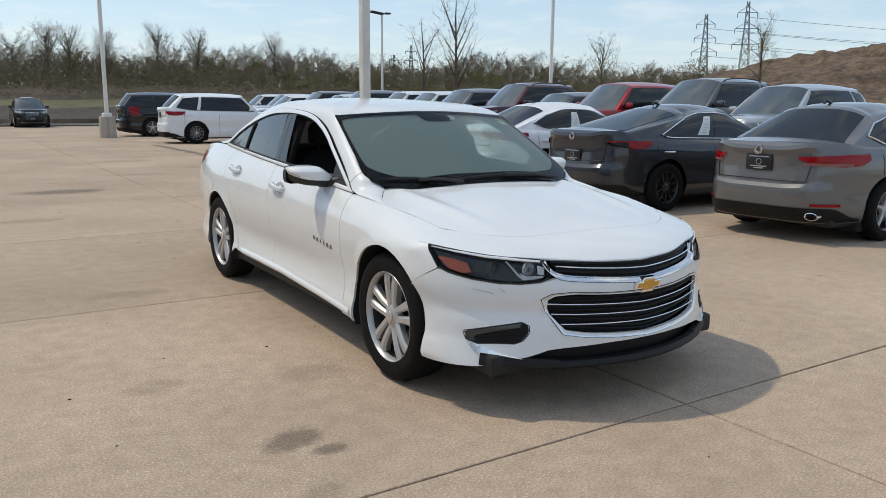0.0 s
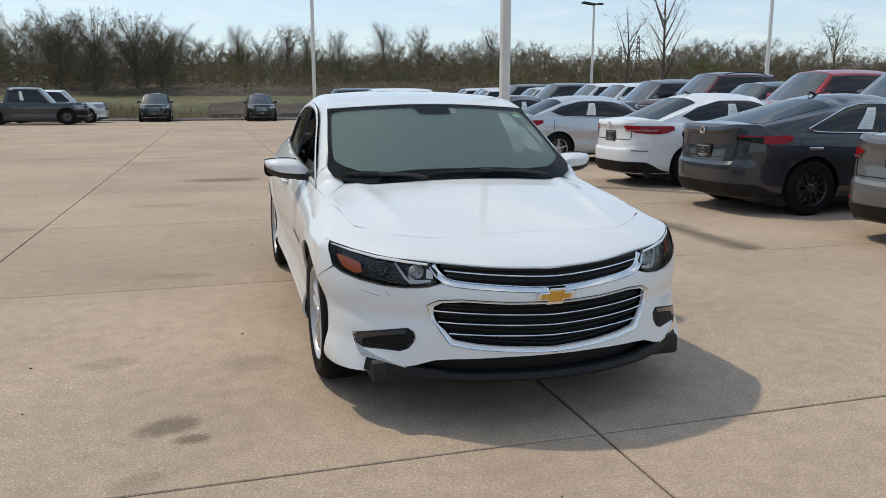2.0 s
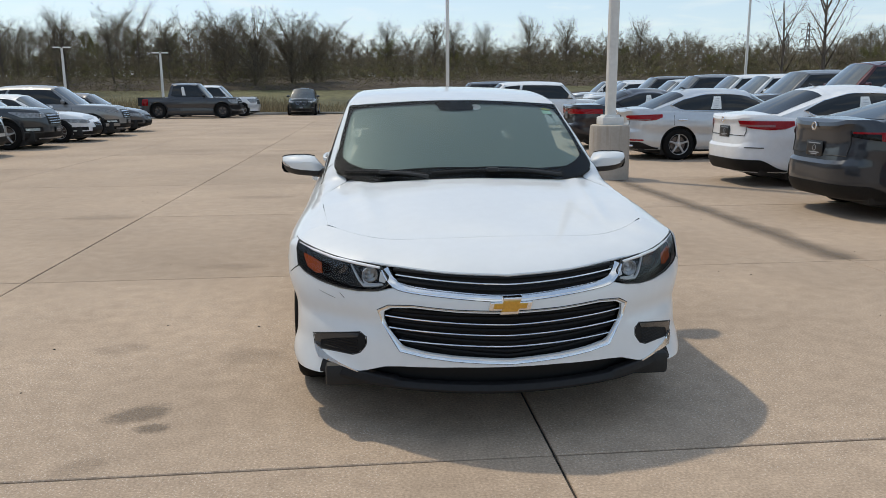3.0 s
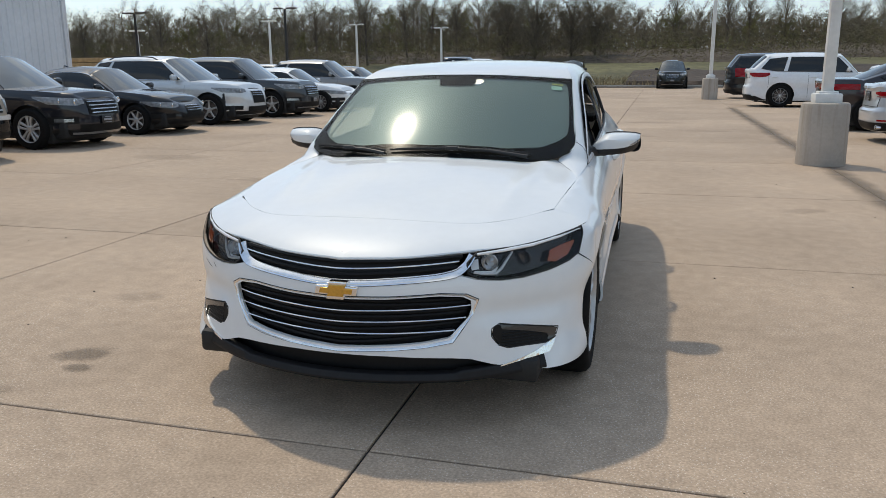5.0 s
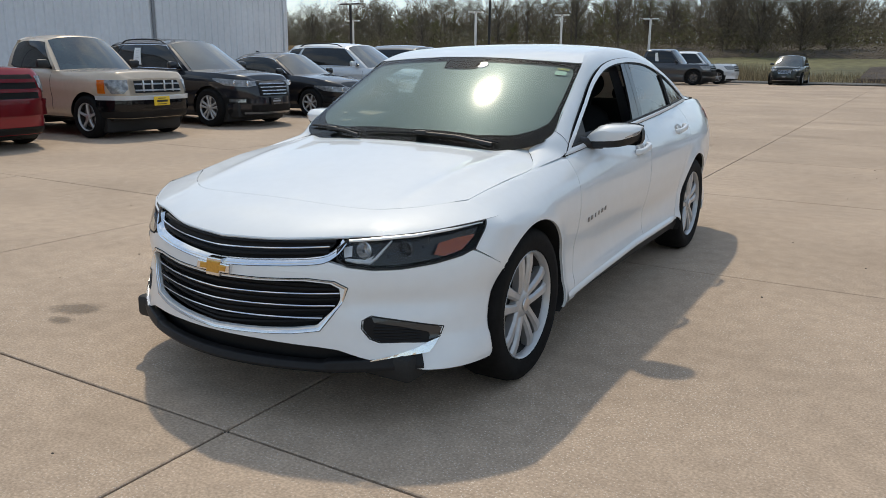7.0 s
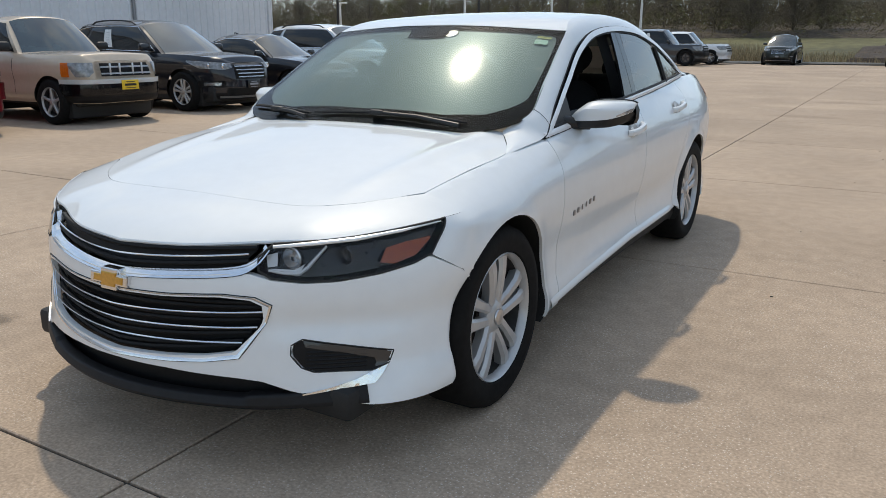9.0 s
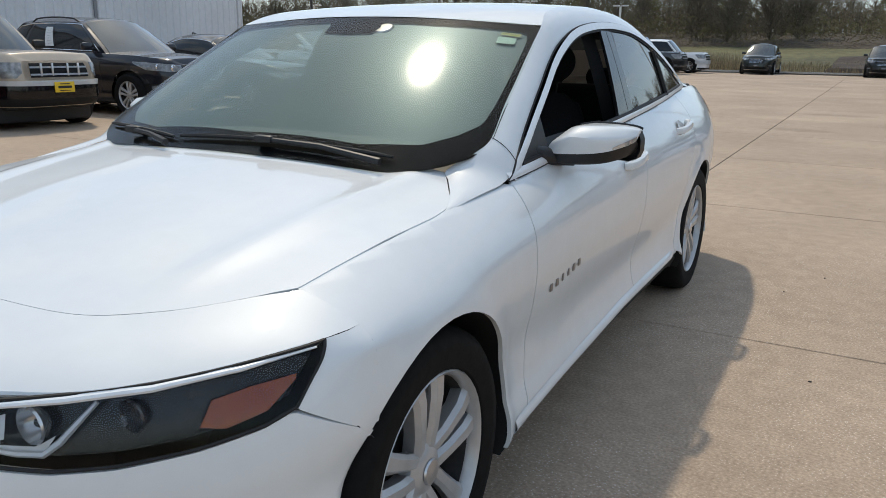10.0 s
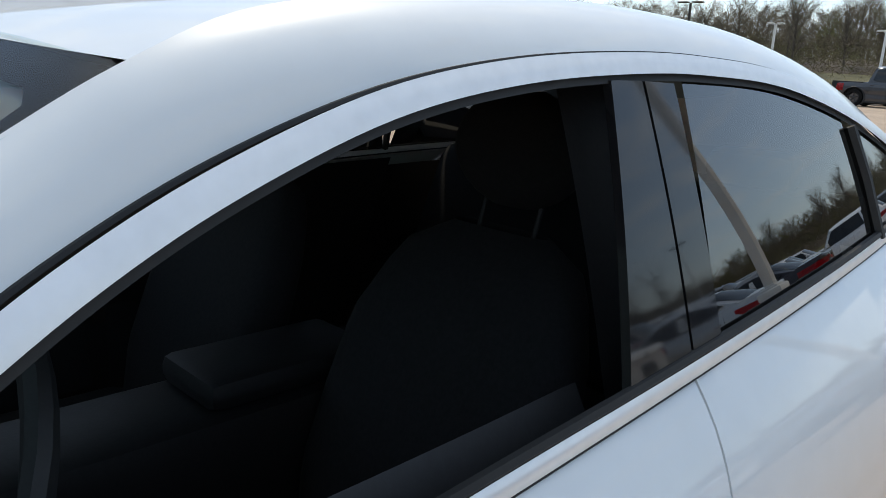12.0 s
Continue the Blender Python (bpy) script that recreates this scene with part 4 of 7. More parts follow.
        band(clear + 0.25, clear + 0.31, s_at(hw * 0.68), s_at(hw * 0.84), 0.018, CLEARLENS, "fog_lamp")
        band(clear + 0.08, clear + 0.20, 0.0, s_at(hw * 0.6), 0.014, SEAL, "lower_intake")
        band(clear + 0.02, clear + 0.06, 0.0, s_at(hw * 0.7), 0.024, SATIN, "skid_plate")
    else:
        band(g0 - 0.16 if front == "tall" else g0 + 0.02, g1, 0.0, s_at(hw * (0.30 if front == "tall" else 0.36)), 0.012, SEAL, "grille")
        for k in range(3):
            z = g0 + 0.04 + k * 0.05
            band(z, z + 0.012, 0.0, s_at(hw * (0.29 if front == "tall" else 0.35)), 0.02, CHROME, "grille_bar")
        band(lambda u: g1 - 0.12 + 0.05 * u, lambda u: g1 + 0.0 + 0.04 * u, s_at(hw * 0.50), s_at(hw * 0.98), 0.012, HEADLAMP, "headlight")
        band(clear + 0.10, clear + 0.22, 0.0, s_at(hw * 0.5), 0.014, SEAL, "lower_intake")
        band(clear + 0.14, clear + 0.24, s_at(hw * 0.62), s_at(hw * 0.88), 0.012, SEAL, "fog_lamp_pocket")
    # tail
    R = lambda x: 1 - s_at(x)
    dz = deck_z
    if rear == "optima":
        band(lambda u: dz - 0.25 + 0.02 * u, lambda u: dz - 0.105 - 0.035 * u, R(hw * 0.99), R(hw * 0.42), 0.012, REDLENS, "tail_light")
        band(lambda u: dz - 0.235 + 0.005 * u, lambda u: dz - 0.205 + 0.002 * u, R(hw * 0.86), R(hw * 0.47), 0.016, TAILSTRIP, "tail_light_strip")
        band(dz - 0.655, dz - 0.625, R(hw * 0.82), R(hw * 0.60), 0.016, REDLENS, "reflector")
    elif rear == "wrap":
        band(lambda u: dz - 0.25 + 0.05 * u, lambda u: dz - 0.13, R(hw * 0.992), R(hw * 0.58), 0.012, REDLENS, "tail_light")
        band(lambda u: dz - 0.225 + 0.04 * u, lambda u: dz - 0.15, R(hw * 0.80), R(hw * 0.56), 0.017, PILLAR, "tail_light_lens")
    elif rear == "fusion":
        band(lambda u: dz - 0.23 + 0.03 * u, lambda u: dz - 0.09, R(hw * 0.992), R(hw * 0.40), 0.012, REDLENS, "tail_light")
        band(lambda u: dz - 0.175, lambda u: dz - 0.145, R(hw * 0.85), R(hw * 0.42), 0.016, TAILSTRIP, "tail_light_strip")
        band(dz - 0.49, dz - 0.475, R(hw * 0.80), R(hw * 0.60), 0.014, BLACK, "bumper_slot")
    elif rear == "bar":
        band(dz - 0.22, dz - 0.10, R(hw * 0.99), R(0.02), 0.012, REDLENS, "tail_light")
    elif rear == "suv":
        band(lambda u: dz - 0.30 + 0.02 * u, lambda u: dz - 0.14, R(hw * 0.992), R(hw * 0.55), 0.012, REDLENS, "tail_light")
        band(clear + 0.10, clear + 0.20, R(hw * 0.7), 1.0, 0.014, BLACK, "bumper_step")
    elif rear == "tall":
        band(dz - 0.42, dz - 0.05, R(hw * 0.992), R(hw * 0.80), 0.012, REDLENS, "tail_light")
    if kind != "pickup":
        bm = bmesh.new()
        y = surf(1.0, dz - 0.30).y
        zz = dz - 0.22 if rear in ("optima",) else (dz - 0.34 if rear in ("wrap",) else dz - 0.26)
        box(bm, 0, surf(1.0, zz, 0.014).y, zz, 0.32, 0.012, 0.17, 0.004)
        pl = part("licence_plate", bm, PLATE, v, "black dealer plate with pale unreadable lettering")
        for z2, w2 in ((0.06, 0.24), (-0.045, 0.20), (-0.065, 0.12)):
            bm = bmesh.new()
            box(bm, 0, surf(1.0, zz, 0.0215).y, zz + z2, w2, 0.003, 0.012)
            part("plate_bar", bm, INK, pl)
        bm = bmesh.new()
        disc_lathe(bm, [(0.0, 0.035), (0.002, 0.035), (0.002, 0.028), (0.0, 0.028)], 16, "y", (0, surf(1.0, zz, 0.020).y, zz + 0.005))
        part("plate_ring", bm, INK, pl)
        bm = bmesh.new()
        yb2 = surf(1.0, dz - 0.09, 0.016).y
        disc_lathe(bm, [(0, 0.052), (0.006, 0.048), (0.006, 0.030), (0.002, 0.026)], 20, "y", (0, yb2, dz - 0.085))
        part("badge", bm, CHROME, v)
        bm = bmesh.new()
        for sg in (1, -1):
            pts = [surf(R(hw * f), dz - (0.40 if rear in ("optima", "wrap") else 0.31), 0.004) for f in (0.0, 0.1, 0.2, 0.3, 0.4, 0.52)]
            pts += [surf(R(hw * 0.545), dz - 0.25, 0.003), surf(R(hw * 0.55), dz - 0.12, 0.003)]
            tube(bm, [(p.x * sg, p.y, p.z) for p in pts], 0.0055, 5)
        part("trunk_seam", bm, SEAL, v)
    if front in ("suv", "pickup") or tag is not PLATE:
        bm = bmesh.new()
        zt = hz - 0.47 if front == "pickup" else clear + 0.27
        yf = surf(0.0, zt, 0.06 if front == "pickup" else 0.03).y
        box(bm, 0, yf, zt, 0.32, 0.012, 0.15, 0.004)
        pl = part("front_plate", bm, tag, v, "dealer tag with unreadable lettering")
        for z2, w2, h2 in ((0.045, 0.16, 0.012), (0.0, 0.22, 0.035), (-0.05, 0.18, 0.010)):
            bm = bmesh.new()
            box(bm, 0, yf - 0.008, zt + z2, w2, 0.003, h2)
            part("plate_bar", bm, PLATE if tag is not PLATE else INK, pl)
    if rails:
        for sg in (1, -1):
            bm = bmesh.new()
            pts = []
            for k in range(11):
                p = face("side", 0.10 + 0.78 * k / 10, 1.0)
                pts.append((p.x * 0.93 * sg, p.y, p.z + (0.035 if 0 < k < 10 else 0.0) + 0.045 * math.sin(math.pi * k / 10) ** 0.5))
            tube(bm, pts, 0.016, 6)
            part("roof_rail", bm, BLACK, v)
    if sheet:
        for sg in ((1, -1) if sheet == 2 else (sheet,)):
            bm = bmesh.new()
            a = wins[1][0] + 0.02
            grid(bm, lambda u, w_: (lambda p: Vector((p.x * sg, p.y, p.z)))(face("side", a + 0.09 * u, 0.18 + 0.62 * w_, 0.009)), 4, 4)
            st = part("window_sheet", bm, PAPER, v, "white price sheet stuck inside the window")
            for k in range(6):
                bm = bmesh.new()
                p = face("side", a + 0.045, 0.26 + 0.085 * k, 0.012)
                box(bm, p.x * sg, p.y, p.z, 0.002, 0.09, 0.004)
                part("print_bar", bm, INK, st)
    if kind == "sedan":
        bm = bmesh.new()
        p0 = rf(0.5, 0.9)
        tube(bm, [(0, p0.y - 0.10, p0.z + 0.0), (0, p0.y, p0.z + 0.035), (0, p0.y + 0.05, p0.z + 0.05), (0, p0.y + 0.06, p0.z)], [0.012, 0.02, 0.012, 0.015], 6)
        part("antenna_fin", bm, GLOSSBLACK, v)
    if rear == "optima":
        for sg in (-1,):
            bm = bmesh.new()
            q = surf(R(hw * 0.62), clear + 0.08, 0.06)
            disc_lathe(bm, [(-0.06, 0.042), (0.012, 0.046), (0.014, 0.040), (-0.05, 0.036)], 20, "y", (0, 0, 0))
            bmesh.ops.scale(bm, vec=(1.7, 1, 0.9), verts=list(bm.verts))
            part("exhaust_tip", bm, CHROME, v, m=Matrix.Translation((q.x * sg, q.y, q.z)))
    if bed:
        bm = bmesh.new()
        box(bm, 0, (y0 + bed + L / 2) / 2 + 0.02, deck_z - 0.2, W * 0.8, (L - bed) - 0.12, 0.5)
        part("bed_liner", bm, SEAL, v)
    return v


def facing(x, y, yaw):
    return pose(x, y, 0.0, 0, 0, yaw)


E = 90   # nose towards +x
Wn = -90  # nose towards -x
lot = "cars parked in the lot"
# row beside the hero car, tails towards the lane
GREY = paint("paint_taupe_grey", (0.150, 0.150, 0.152), 0.45, 0.36)
vehicle("sedan", "metallic taupe grey sedan parked tail out with dealer plate", facing(4.72 + 2.43, 1.88, E), (0.2, 0.2, 0.2), 4.86, 1.86, 1.465, 0.97, 0.80, 1.055, 2.805, 0.97, 0.335, 1.45, 2.35, 3.75, 4.40, GREY, lot, rear="optima", trim="full", style="five")
TGREY = paint("paint_midnight_grey", (0.036, 0.040, 0.048), 0.45, 0.30)
vehicle("sedan", "dark metallic grey electric fastback sedan with black wheels", facing(4.60 + 2.35, 4.75, E), (0.05, 0.05, 0.06), 4.70, 1.86, 1.443, 0.95, 0.72, 1.10, 2.875, 0.84, 0.335, 1.15, 2.05, 3.15, 4.42, TGREY, lot, rear="wrap", rimmat=DARKRIM, style="ten", sheet=-1, trim="full", wins=((0.05, 0.46), (0.49, 0.86)))
SEDW = paint("paint_sedan_white", (0.78, 0.79, 0.80))
vehicle("sedan", "white sedan with wide red tail lights and black bumper base", facing(4.95 + 2.44, 7.85, E), (0.8, 0.8, 0.8), 4.87, 1.85, 1.475, 0.97, 0.78, 1.07, 2.85, 0.97, 0.33, 1.35, 2.3, 3.55, 4.45, SEDW, lot, rear="fusion", sheet=-1, trim="full", wins=((0.05, 0.45), (0.48, 0.80), (0.82, 0.96)))
SILV = paint("paint_silver", (0.55, 0.57, 0.59), 0.55, 0.3)
vehicle("sedan", "silver sedan with a white price sheet in its window", facing(4.85 + 2.46, 12.75, E), (0.6, 0.6, 0.6), 4.92, 1.85, 1.455, 0.97, 0.78, 1.06, 2.83, 1.0, 0.33, 1.32, 2.15, 3.6, 4.45, SILV, lot, rear="optima", sheet=-1, trim="full")
vehicle("sedan", "dark plum grey muscle sedan with full width tail light", facing(4.55 + 2.5, 16.0, E), (0.03, 0.027, 0.03), 5.0, 1.9, 1.48, 0.98, 0.84, 1.10, 3.05, 0.95, 0.35, 1.6, 2.45, 3.5, 4.3, paint("paint_plum_grey", (0.035, 0.030, 0.034), 0.6, 0.3), lot, rear="bar", sheet=-1, rimmat=DARKRIM)
vehicle("suv", "white three-row utility vehicle parked tail out", facing(4.0 + 2.55, 26.4, E), (0.8, 0.8, 0.8), 5.1, 1.93, 1.80, 1.14, 1.02, 1.30, 3.04, 0.95, 0.385, 1.45, 2.1, 4.45, 4.95, SEDW, lot, rear="suv", kind="suv", wins=((0.04, 0.36), (0.39, 0.68), (0.72, 0.96)), rimmat=mat("rim_gunmetal", (0.34, 0.34, 0.34), rough=0.3, metal=0.6, vary=0.1), style="ten")
vehicle("suv", "long black utility vehicle parked beside a white one", facing(3.85 + 2.75, 33.6, E), (0.01, 0.01, 0.01), 5.5, 2.0, 1.90, 1.2, 1.1, 1.35, 3.2, 1.0, 0.40, 1.5, 2.2, 5.0, 5.4, paint("paint_black", (0.010, 0.010, 0.012)), lot, rear="tall", kind="suv", wins=((0.04, 0.34), (0.37, 0.64), (0.68, 0.97)))
# opposite row on the rising lot, noses towards the lane
def up(x, y, yaw):
    return pose(x, y, height(x, y) + 0.02, 0, 0, yaw)


SUVK = dict(kind="suv", front="suv", rear="suv", wins=((0.05, 0.40), (0.43, 0.74), (0.78, 0.96)), clear=0.24)
far_row = [
    (7.3, "silver grey crossover parked nose out", (0.42, 0.44, 0.45), 1.72, 0.5),
    (9.8, "dark grey utility vehicle with roof rails", (0.10, 0.10, 0.105), 1.90, 0.6),
    (12.3, "bright red pickup-sized vehicle with a windshield sticker", (0.36, 0.014, 0.018), 1.88, 0.2),
    (14.8, "charcoal crossover parked nose out", (0.06, 0.065, 0.07), 1.62, 0.4),
    (17.2, "dark red large utility vehicle", (0.075, 0.012, 0.014), 1.94, 0.3),
    (19.7, "grey utility vehicle parked nose out", (0.14, 0.14, 0.145), 1.82, 0.5),
    (22.3, "white crossover parked nose out", (0.72, 0.73, 0.74), 1.74, 0.0),
    (24.9, "white utility vehicle parked nose out", (0.70, 0.71, 0.72), 1.76, 0.0),
    (27.6, "graphite utility vehicle parked nose out", (0.07, 0.075, 0.08), 1.86, 0.4),
    (30.4, "pale silver crossover parked nose out", (0.55, 0.56, 0.57), 1.70, 0.3),
    (33.3, "black utility vehicle parked nose out", (0.012, 0.012, 0.014), 1.86, 0.0),
    (36.3, "white crossover in the far row", (0.72, 0.72, 0.72), 1.72, 0.0),
]
for k, (y, lab, col, H_, met) in enumerate(far_row):
    vehicle("suv", lab, up(13.3 + 0.25 * math.sin(k * 2.1), y, Wn), col, 4.85, 1.92, H_, H_ * 0.615, H_ * 0.565, H_ * 0.68, 2.85, 0.95, 0.365, 1.35, 2.15, 4.25, 4.72, paint("paint_far", col, met), lot,
            rails=(k in (1, 4)), **SUVK)
for k, (x, y, lab, col) in enumerate([(22, 31, "silver crossover in a distant row", (0.5, 0.5, 0.5)), (22.5, 36, "white crossover in a distant row", (0.7, 0.7, 0.7)), (23, 41, "dark crossover in a distant row", (0.03, 0.03, 0.03)),
                                      (14, 39.5, "pale silver crossover in a distant row", (0.6, 0.6, 0.6)), (14.5, 44.5, "white crossover at the end of the row", (0.7, 0.7, 0.7))]):
    vehicle("suv", lab, up(x, y, Wn), col, 4.8, 1.9, 1.75, 1.08, 0.99, 1.2, 2.85, 0.95, 0.36, 1.35, 2.15, 4.2, 4.7, paint("paint_dist", col, 0.2), lot, **SUVK)

# opposite side of the lane, noses towards the lane
X0 = -8.85
vehicle("pickup_truck", "dark red pickup truck parked nose out", facing(X0 - 2.9, 3.35, E + 180 - 180), (0.3, 0.01, 0.02), 5.8, 2.0, 1.9, 1.18, 1.16, 1.15, 3.57, 1.0, 0.41, 1.75, 2.5, 4.0, 4.3, paint("paint_cherry", (0.24, 0.010, 0.018), 0.2), lot, kind="pickup", front="heavy", rear="tall", bed=4.35, wins=((0.05, 0.48), (0.52, 0.92)), style="five")
bpy.context.view_layer.update()
TAN = paint("paint_tan", (0.55, 0.45, 0.345), 0.15)
vehicle("pickup_truck", "tan beige compact pickup truck with chrome bumper and yellow tag", facing(X0 - 2.4, 6.1, E), (0.45, 0.36, 0.27), 4.8, 1.78, 1.72, 1.12, 1.09, 1.06, 2.83, 0.80, 0.355, 1.45, 2.05, 3.05, 3.25, TAN, lot, kind="pickup", front="pickup", rear="tall", bed=3.3, wins=((0.06, 0.90),), clear=0.34, tag=YELLOWTAG, style="five", ne=5.0)
vehicle("suv", "black midsize crossover with chrome barred grille and roof rails", facing(X0 - 2.45, 8.95, E), (0.012, 0.013, 0.018), 4.90, 1.88, 1.70, 1.08, 0.99, 1.2, 2.80, 0.95, 0.37, 1.35, 2.25, 4.2, 4.75, paint("paint_night", (0.012, 0.013, 0.018)), lot, rails=True, sheet=-1, style="double", trim="full", **SUVK)
vehicle("sedan", "black older sedan with chrome window trim", facing(X0 - 2.55, 12.15, E), (0.01, 0.01, 0.012), 4.78, 1.82, 1.46, 0.95, 0.78, 1.05, 2.71, 0.95, 0.325, 1.35, 2.15, 3.5, 4.3, paint("paint_jet", (0.010, 0.010, 0.012)), lot, front="tall", rear="optima", trim="full", style="seven")
vehicle("suv", "large silver crossover with a tall dark grille", facing(X0 - 2.75, 15.25, E), (0.6, 0.61, 0.62), 5.09, 1.98, 1.74, 1.10, 1.0, 1.2, 3.0, 0.95, 0.385, 1.35, 2.3, 4.4, 4.95, paint("paint_ice", (0.60, 0.62, 0.63), 0.4), lot, kind="suv", front="tall", rear="suv", trim="full", wins=SUVK["wins"], clear=0.24, rails=True)
vehicle("suv", "dark graphite crossover with black cladding", facing(X0 - 2.55, 18.4, E), (0.05, 0.055, 0.06), 4.95, 1.95, 1.74, 1.10, 1.02, 1.2, 2.98, 0.95, 0.38, 1.35, 2.25, 4.2, 4.8, paint("paint_graph", (0.045, 0.05, 0.055), 0.5), lot, cladding=True, **SUVK)
vehicle("sedan", "white sport sedan with multi-spoke wheels", facing(X0 - 2.3, 21.4, E), (0.75, 0.75, 0.75), 4.7, 1.83, 1.42, 0.92, 0.76, 1.02, 2.8, 0.88, 0.325, 1.3, 2.1, 3.45, 4.2, SEDW, lot, front="tall", rear="optima", style="ten")
vehicle("suv", "metallic grey rounded crossover parked nose out", facing(X0 - 2.4, 24.6, E), (0.22, 0.22, 0.22), 4.82, 1.89, 1.71, 1.08, 1.0, 1.2, 2.82, 0.95, 0.37, 1.3, 2.15, 4.1, 4.65, paint("paint_mercury", (0.25, 0.245, 0.24), 0.6), lot, **SUVK)
vehicle("sedan", "grey sedan parked nose out", facing(X0 - 2.5, 27.8, E), (0.1, 0.1, 0.1), 4.8, 1.84, 1.46, 0.95, 0.78, 1.05, 2.8, 0.95, 0.33, 1.3, 2.1, 3.5, 4.3, paint("paint_ash", (0.10, 0.10, 0.105), 0.5), lot, rear="optima")
vehicle("pickup_truck", "dark grey crew cab pickup truck with window sheet", facing(-11.0, 45.0, E), (0.06, 0.06, 0.065), 5.9, 2.05, 2.05, 1.22, 1.2, 1.18, 3.7, 0.98, 0.44, 1.6, 2.35, 3.95, 4.25, paint("paint_slate", (0.055, 0.057, 0.062), 0.4), lot, kind="pickup", front="heavy", rear="tall", bed=4.3, wins=((0.05, 0.48), (0.52, 0.92)), rimmat=DARKRIM, cladding=True, sheet=-1)
vehicle("pickup_truck", "white crew cab pickup truck behind a grey one", facing(-10.4, 48.6, E), (0.75, 0.75, 0.75), 5.9, 2.05, 1.96, 1.22, 1.2, 1.18, 3.7, 0.98, 0.42, 1.6, 2.35, 3.95, 4.25, SEDW, lot, kind="pickup", front="heavy", rear="tall", bed=4.3, wins=((0.05, 0.48), (0.52, 0.92)))
for k, (x, y, col) in enumerate([(-24, 42, (0.7, 0.7, 0.7)), (-24, 45.5, (0.5, 0.5, 0.5)), (-24, 49, (0.08, 0.08, 0.09)), (-24, 38.5, (0.3, 0.05, 0.05))]):
    vehicle("suv", "distant parked crossover beyond the pickup trucks", facing(x, y, E), col, 4.7, 1.87, 1.68, 1.05, 0.97, 1.15, 2.75, 0.95, 0.36, 1.3, 2.1, 4.0, 4.6, paint("paint_back", col, 0.2), lot, **SUVK)
# end of the lane
vehicle("suv", "dark green-black crossover facing down the lane", facing(1.85, 50.6, 0), (0.014, 0.017, 0.017), 4.85, 1.93, 1.76, 1.10, 1.02, 1.2, 2.93, 0.88, 0.375, 1.3, 2.2, 4.2, 4.7, paint("paint_deep", (0.014, 0.017, 0.017), 0.3), lot, **SUVK)
vehicle("suv", "dark grey-green crossover at the end of the lot", facing(-4.75, 51.0, 0), (0.03, 0.036, 0.035), 5.1, 1.97, 1.79, 1.12, 1.03, 1.2, 3.02, 0.95, 0.375, 1.35, 2.25, 4.4, 4.95, paint("paint_moss", (0.030, 0.037, 0.036), 0.5), lot, **SUVK)


# ---------------------------------------------------------------- lamp posts, building, pylons
def lamp_post(x, y, base=0.0):
    v = thing("lamp_post", "tall white square lamp post on a round concrete base", "lamp post", pose(x, y, 0), "white lamp posts")
    bm = bmesh.new()
    disc_lathe(bm, [(-0.02, 0.335), (0.82, 0.325), (0.87, 0.315), (0.885, 0.29), (0.885, 0.0005)], 36, "z")
    part("concrete_base", bm, BASECON, v, "weathered concrete base with brown streaks")
    bm = bmesh.new()
    box(bm, 0, 0, 0.945, 0.36, 0.36, 0.14, 0.025)
    box(bm, 0, 0, 1.02, 0.26, 0.26, 0.05, 0.015)
    part("base_cover", bm, POLEWHITE, v)
    bm = bmesh.new()
    box(bm, 0, 0, 4.9, 0.145, 0.145, 7.9, 0.01)
    part("pole", bm, POLEWHITE, v)
    bm = bmesh.new()
    for s in (1, -1):
        box(bm, 0.55 * s, 0, 8.8, 0.55, 0.36, 0.10, 0.03)
        tube(bm, [(0, 0, 8.7), (0.3 * s, 0, 8.78)], 0.03, 8)
    part("lamp_head", bm, POLEWHITE, v)
    return v


lamp_post(3.45, 8.72)
lamp_post(3.2, 32.1)
v = thing("street_lamp", "slim white light pole between the parked rows", "lamp post", pose(26.5, 31, 0.3))
bm = bmesh.new()
tube(bm, [(0, 0, -0.1), (0, 0, 9.5)], [0.11, 0.09], 10)
part("pole", bm, POLEWHITE, v)
v = thing("street_lamp", "grey light pole with a flat double head", "lamp post", pose(30.5, 58.5, 0.3))
bm = bmesh.new()
tube(bm, [(0, 0, -0.1), (0, 0, 9.0)], [0.12, 0.09], 10)
part("pole", bm, POLEWHITE, v)
bm = bmesh.new()
box(bm, -0.5, 0, 9.1, 1.2, 0.5, 0.16, 0.04, Matrix.Rotation(0.12, 3, "Y"))
box(bm, 0.55, 0, 9.1, 0.5, 0.45, 0.14, 0.04)
part("lamp_head", bm, POLEDARK, v)


def t_lamp(x, y, h, material, wide, lab):
    v = thing("street_lamp", lab, "lamp post", pose(x, y, height(x, y)), "small lamp posts")
    b = bmesh.new()
    tube(b, [(0, 0, -0.1), (0, 0, h)], [0.11, 0.08], 8)
    part("pole", b, material, v)
    b = bmesh.new()
    for s in (1, -1):
        box(b, wide * 0.30 * s, 0, h + 0.05, wide * 0.42, 0.30, 0.09, 0.03)
    part("lamp_head", b, material, v)


for x, y, h in ((-27.0, 50.5, 4.8), (-21.3, 53.5, 4.6), (-15.6, 57.0, 4.4), (-34, 44.5, 4.0)):
    t_lamp(x, y, h, POLEWHITE, 1.1, "short pale lamp post with a crossbar head")
for x, y, h in ((-23.3, 45.7, 5.3), (-31.5, 41, 4.9)):
    t_lamp(x, y, h, POLEDARK, 1.6, "dark bronze lamp post with twin flat heads")

